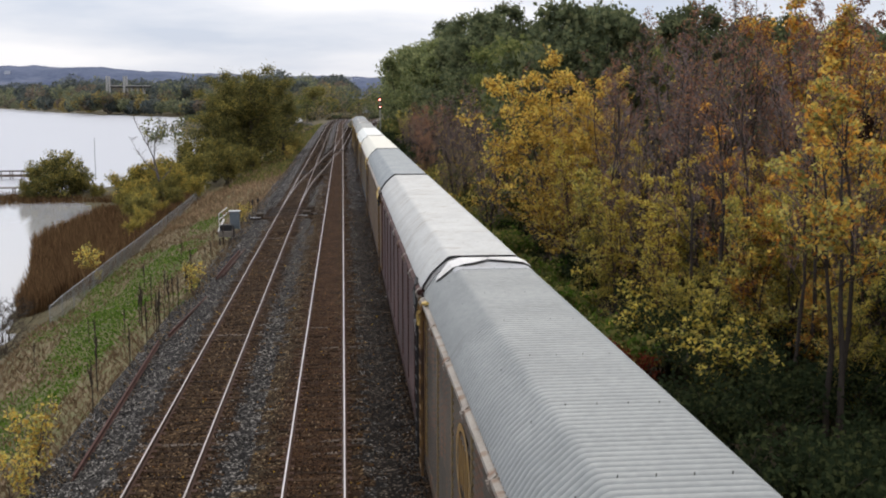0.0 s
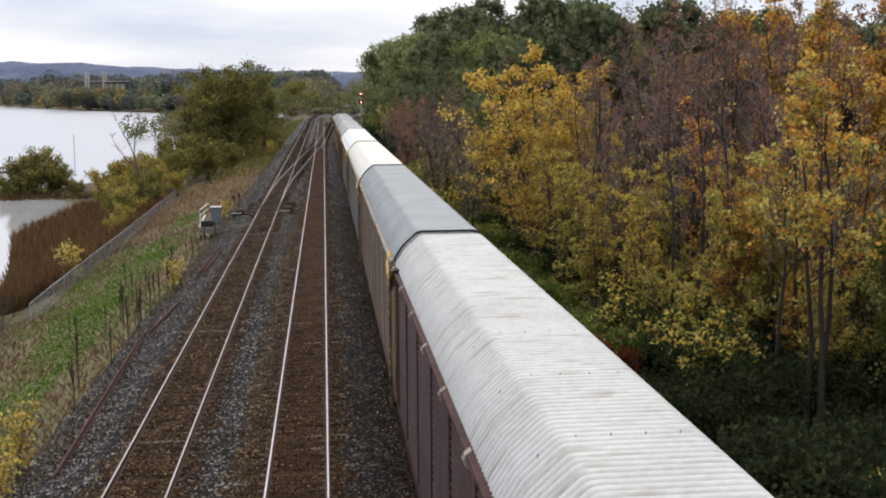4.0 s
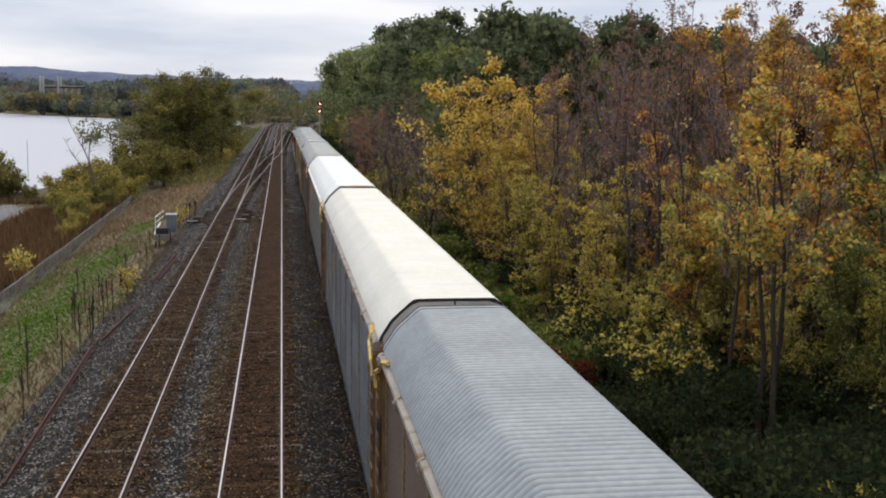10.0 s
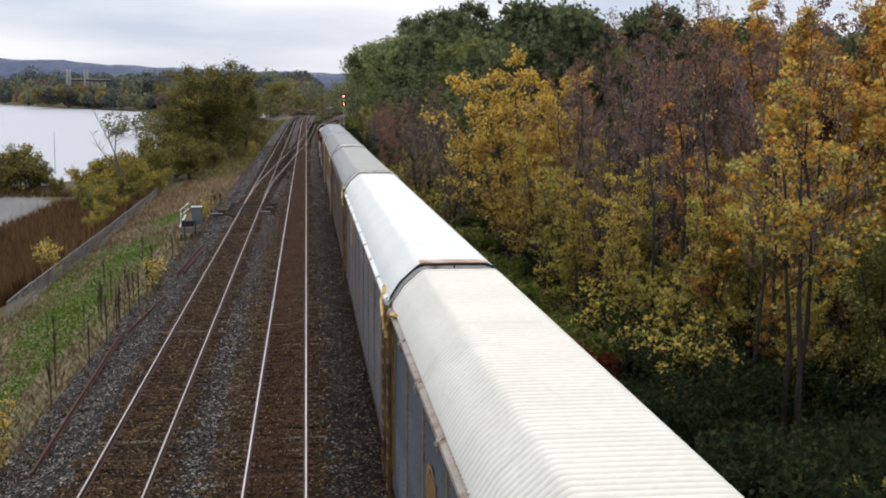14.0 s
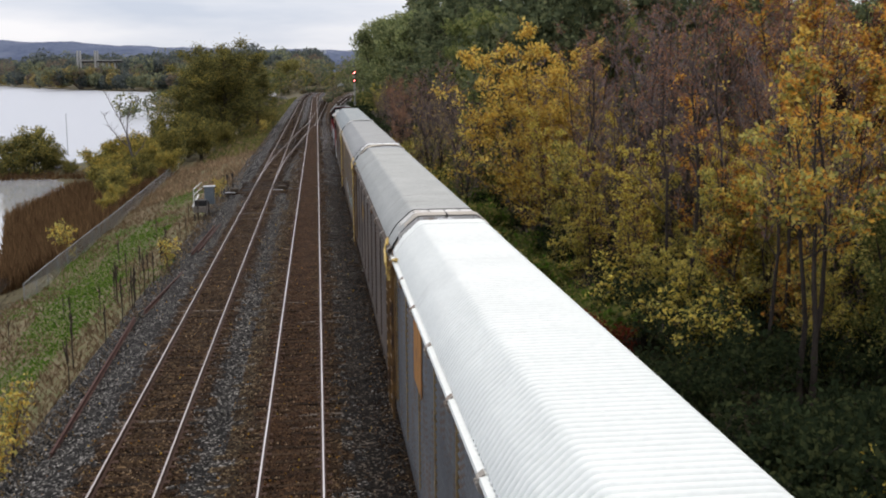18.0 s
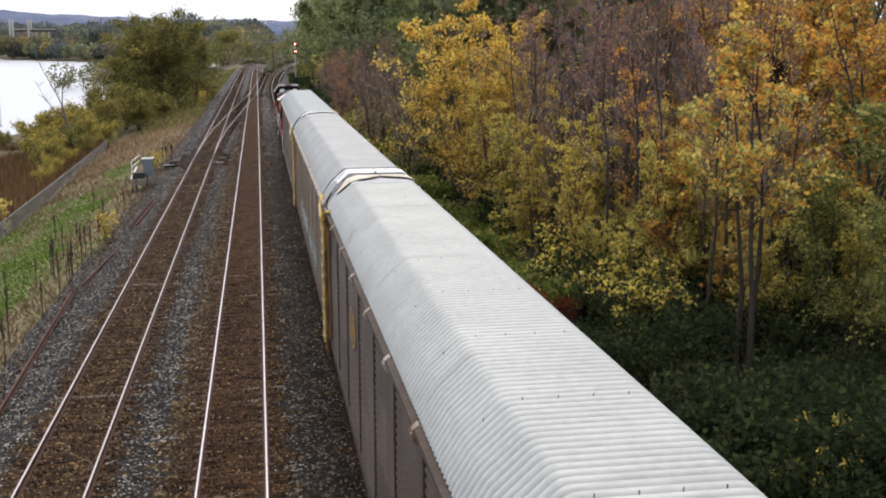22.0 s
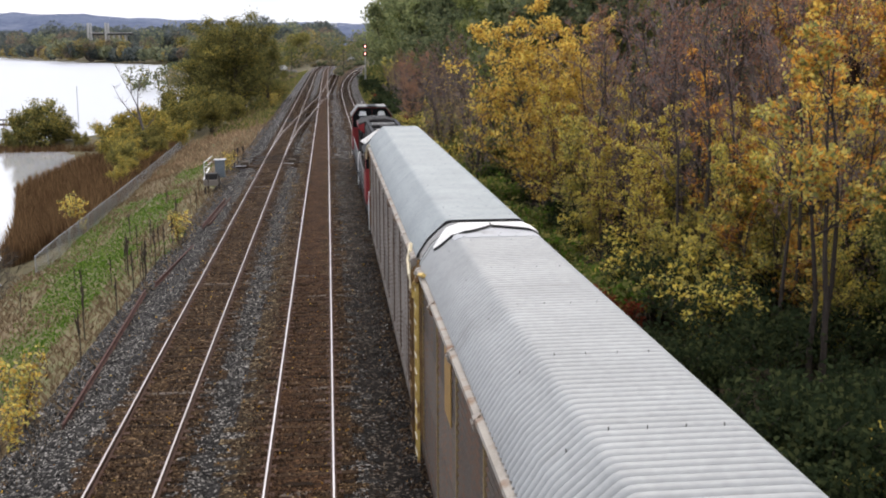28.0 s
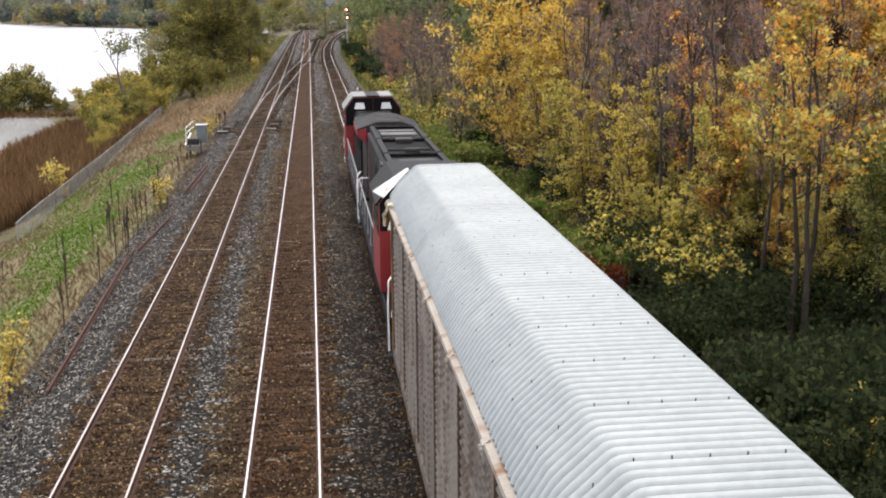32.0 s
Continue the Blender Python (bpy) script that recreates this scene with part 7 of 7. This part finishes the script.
# signal equipment case on a raised platform
M_CASE = surface("blue_grey_case_paint", (0.09, 0.11, 0.125), (0.16, 0.185, 0.2), 2.0, 0.6)
eq = thing("signal_equipment", "grey signal case on a small railed concrete platform", "signal equipment", pose(-8.5, 80, -0.5))
part("platform", Geo().box(-0.52, 0.45, -0.5, 2.0, 0.1, 0.52, ch=0.02), M_PLANK, eq, "grey timber platform")
for x in (-0.42, 0.35):
    for y in (-0.4, 1.9):
        part("platform_leg", Geo().box(x - 0.06, x + 0.06, y - 0.06, y + 0.06, -1.0, 0.0), M_BARK, eq, "dark timber leg")
part("cable_box", Geo().box(-0.42, 0.42, -0.3, 0.5, 0.52, 0.95, ch=0.02), M_DARK, eq, "dark open cable box")
part("box_lid", Geo().add([(-0.55, -0.45, 0.6), (-0.47, -0.45, 0.6), (-0.15, 0.6, 1.3), (-0.25, 0.6, 1.3), (-0.55, -0.45, 0.5), (-0.47, -0.45, 0.5), (-0.15, 0.6, 1.2), (-0.25, 0.6, 1.2)],
                          [(0, 1, 2, 3), (0, 4, 5, 1), (1, 5, 6, 2), (0, 3, 7, 4), (3, 2, 6, 7), (4, 7, 6, 5)]), M_WHITE, eq, "white tilted lid edge")
case = part("case", Geo().box(0.15, 0.85, 1.2, 1.8, 0.5, 1.75, ch=0.03), M_CASE, eq, "blue-grey metal case")
part("case_roof", Geo().box(0.08, 0.92, 1.12, 1.88, 1.75, 1.81, ch=0.02), M_GALV, case, "pale case roof")
part("case_door", Geo().box(0.18, 0.82, 1.184, 1.198, 0.6, 1.7), M_CASE, case)
for z in (1.3, 1.7):
    part("railing", Geo().tube([(-0.5, 0.2, z), (-0.1, 1.9, z + 0.3)], 0.03, 6), M_WHITE, eq, "white pipe railing")
part("railing_post", Geo().tube([(-0.5, 0.2, 0.5), (-0.5, 0.2, 1.73)], 0.028, 6), M_WHITE, eq)
part("stake", Geo().box(0.55, 0.62, -0.4, -0.34, -0.6, 0.9), M_BARK, eq)

for x, y in ((-6.9, 91), (-3.1, 92.5)):
    sw = thing("switch_machine", "low switch machine with rods beside the points", "switch machine", pose(x, y, -0.22), "switch machines")
    part("housing", Geo().box(-0.3, 0.3, -0.55, 0.55, 0, 0.34, ch=0.05), M_STALK, sw)
    part("base_plate", Geo().box(-0.75, 0.1, -0.8, -0.62, 0.02, 0.07), M_GALV, sw, "pale base plate")
    part("motor", Geo().box(-0.22, 0.22, 0.55, 0.95, 0, 0.25, ch=0.04), M_DARK, sw)
    part("throw_rod", Geo().tube([(0.3, -0.2, 0.06), (1.0, -0.2, 0.06)], 0.025, 6), M_DARK, sw)
    part("base_tie", Geo().box(-0.7, 0.9, -0.75, -0.5, -0.12, 0.04), M_TIE, sw)
    part("base_tie", Geo().box(-0.7, 0.9, 0.1, 0.35, -0.12, 0.0), M_TIE, sw)
for x, y in ((-7.5, 91.3), (-7.15, 92.5), (-8.0, 94)):
    mk = thing("marker_stake", "thin dark lineside marker stake", "stake", pose(x, y, ground_z(x, y) if x < -7.7 else -0.55), "marker stakes")
    part("stake", Geo().box(-0.03, 0.03, -0.03, 0.03, 0, 1.8), M_DARK, mk)
    part("plate", Geo().box(-0.08, 0.08, -0.045, -0.03, 1.45, 1.75), M_DARK, mk)

# signal mast with two red lights
sg = thing("railway_signal", "tall railway signal mast showing two red lights", "railway signal", pose(7.7, 230, -0.8))
part("mast", Geo().tube([(0, 0, 0), (0, 0, 10.6)], [0.09, 0.07], 8), M_GALV, sg)
part("base", Geo().box(-0.35, 0.35, -0.35, 0.35, -0.2, 0.25, ch=0.03), M_CONCRETE, sg)
for z in (9.85, 8.3):
    hd = part("signal_head", Geo().disc((0, -0.16, z), 0.45, "y", 0.06, 20).box(-0.16, 0.16, -0.13, 0.12, z - 0.5, z + 0.5, ch=0.02), M_DARK, sg)
    part("lamp", Geo().disc((0, -0.205, z), 0.12, "y", 0.03, 16), M_REDLAMP, hd, "glowing red lens")
    part("hood", Geo().tube([(0, -0.2, z + 0.17), (0, -0.42, z + 0.15)], 0.02, 5), M_DARK, hd)
part("ladder", Geo().tube([(-0.2, 0.12, 0), (-0.2, 0.12, 10)], 0.02, 4).tube([(0.2, 0.12, 0), (0.2, 0.12, 10)], 0.02, 4), M_GALV, sg)

# relay hut and pole by the bend
hut = thing("relay_hut", "white relay hut with a low pitched roof beside the bend", "hut", pose(11.9, 560, -0.9))
part("wall", Geo().box(-1.9, 1.9, -1.6, 1.6, 0, 3.4, ch=0.04), M_WHITE, hut)
part("roof", Geo().prism([(-2.1, 3.4), (2.1, 3.4), (0, 4.3)], -1.8, 1.8), M_GALV, hut)
part("door", Geo().box(-0.4, 0.4, -1.64, -1.6, 0.05, 2.0), M_GALV, hut)
for x, y, h in ((5.5, 385, 9), (-14, 440, 8), (-21.5, 430, 8.5)):
    po = thing("utility_pole", "wooden utility pole beside the line", "pole", pose(x, y, -1), "utility poles")
    part("pole", Geo().tube([(0, 0, 0), (0, 0, h)], [0.16, 0.11], 7), M_BARK, po)
    part("crossarm", Geo().box(-0.9, 0.9, -0.06, 0.06, h - 0.6, h - 0.45), M_BARK, po)
po = thing("marker_pole", "slim grey pole standing at the lake shore", "pole", pose(-44, 201, LAKE))
part("pole", Geo().tube([(0, 0, 0), (0.05, 0, 7.4)], [0.09, 0.06], 7), M_GALV, po)
part("cap", Geo().disc((0.05, 0, 7.42), 0.09, "z", 0.06, 8), M_GALV, po)

# road and parked van beyond the trees
rd = Geo()
rd.add([(-60, 428, -0.6), (-12, 438, -0.35), (-12, 442, -0.35), (-60, 432, -0.6), (-60, 428, -1.4), (-12, 438, -1.4), (-12, 442, -1.4), (-60, 432, -1.4)],
       [(0, 1, 2, 3), (0, 4, 5, 1), (2, 6, 7, 3), (1, 5, 6, 2), (3, 7, 4, 0)])
solid("road", rd, surface("grey_gravel_road", (0.15, 0.14, 0.13), (0.23, 0.215, 0.2), 0.4, 0.95), "pale gravel road end beside the line", "road", kind="structure")
van = thing("parked_van", "white van parked at the road end", "van", pose(-17.4, 437.6, -0.38, 0, 0, 75))
body = part("body", Geo().prism([(-2.5, 0.35), (2.5, 0.35), (2.5, 1.1), (1.7, 1.25), (1.1, 2.05), (-2.4, 2.1), (-2.5, 1.9)], -0.95, 0.95), M_WHITE, van)
part("windshield", Geo().prism([(1.68, 1.3), (1.16, 1.98), (1.2, 2.0), (1.74, 1.3)], -0.85, 0.85), M_GLASS, body)
for s in (-0.96, 0.96):
    part("side_window", Geo().box(0.2, 1.1, s - 0.012, s + 0.012, 1.3, 1.85), M_GLASS, body)
    for x in (-1.6, 1.6):
        part("wheel", Geo().disc((x, s * 0.92, 0.34), 0.34, "y", 0.22, 18), M_RUBBER, van)

# footbridge and jetty
M_BRIDGE = surface("dark_bridge_timber", (0.07, 0.05, 0.04), (0.15, 0.115, 0.09), 2.0, 0.9)
fb = thing("footbridge", "low dark timber footbridge with railings over the water", "footbridge", pose(-66, 206, LAKE))
part("deck", Geo().box(-13, 9.5, -0.9, 0.9, 0.45, 0.8, ch=0.03), M_BRIDGE, fb)
for x in range(-12, 10, 2):
    part("pile", Geo().tube([(x, -0.8, -1.5), (x, -0.8, 1.45)], 0.1, 6), M_BRIDGE, fb)
    part("pile", Geo().tube([(x, 0.8, -1.5), (x, 0.8, 1.45)], 0.1, 6), M_BRIDGE, fb)
for y in (-0.85, 0.85):
    part("handrail", Geo().box(-13, 9.5, y - 0.06, y + 0.06, 1.38, 1.52), M_BRIDGE, fb)
jt = thing("jetty", "short timber jetty at the mud spit", "jetty", pose(-52, 176, LAKE))
part("deck", Geo().box(-6, 3, -0.8, 0.8, 0.7, 0.85, ch=0.02), M_PLANK, jt)
for x in (-5, -2, 1):
    part("pile", Geo().tube([(x, -0.6, -1.2), (x, -0.6, 0.7)], 0.1, 6).tube([(x, 0.6, -1.2), (x, 0.6, 0.7)], 0.1, 6), M_PLANK, jt)

# high bridge with pylons across the lake
br = thing("high_bridge", "distant road bridge with tall pale stone pylons", "bridge", pose(-206.5, 1015, -6))
part("deck", Geo().box(1.5, 36, -4, 4, 24.6, 26.0, ch=0.1), M_DARK, br, "dark bridge deck")
part("parapet", Geo().box(1.5, 36, -4.2, -4.0, 26.0, 26.7), M_CONCRETE, br)
for x in (-1.3, 13.7):
    for y in (-5.5, 6.5):
        part("pylon", Geo().prism([(x - 0.8, 0), (x + 0.8, 0), (x + 0.7, 34), (x + 0.4, 35), (x - 0.4, 35), (x - 0.7, 34)], y - 1, y + 1), M_CONCRETE, br)
for x in (20, 25, 30):
    part("pier", Geo().box(x - 0.7, x + 0.7, -3, 3, 0, 24.6), M_CONCRETE, br)

motions()
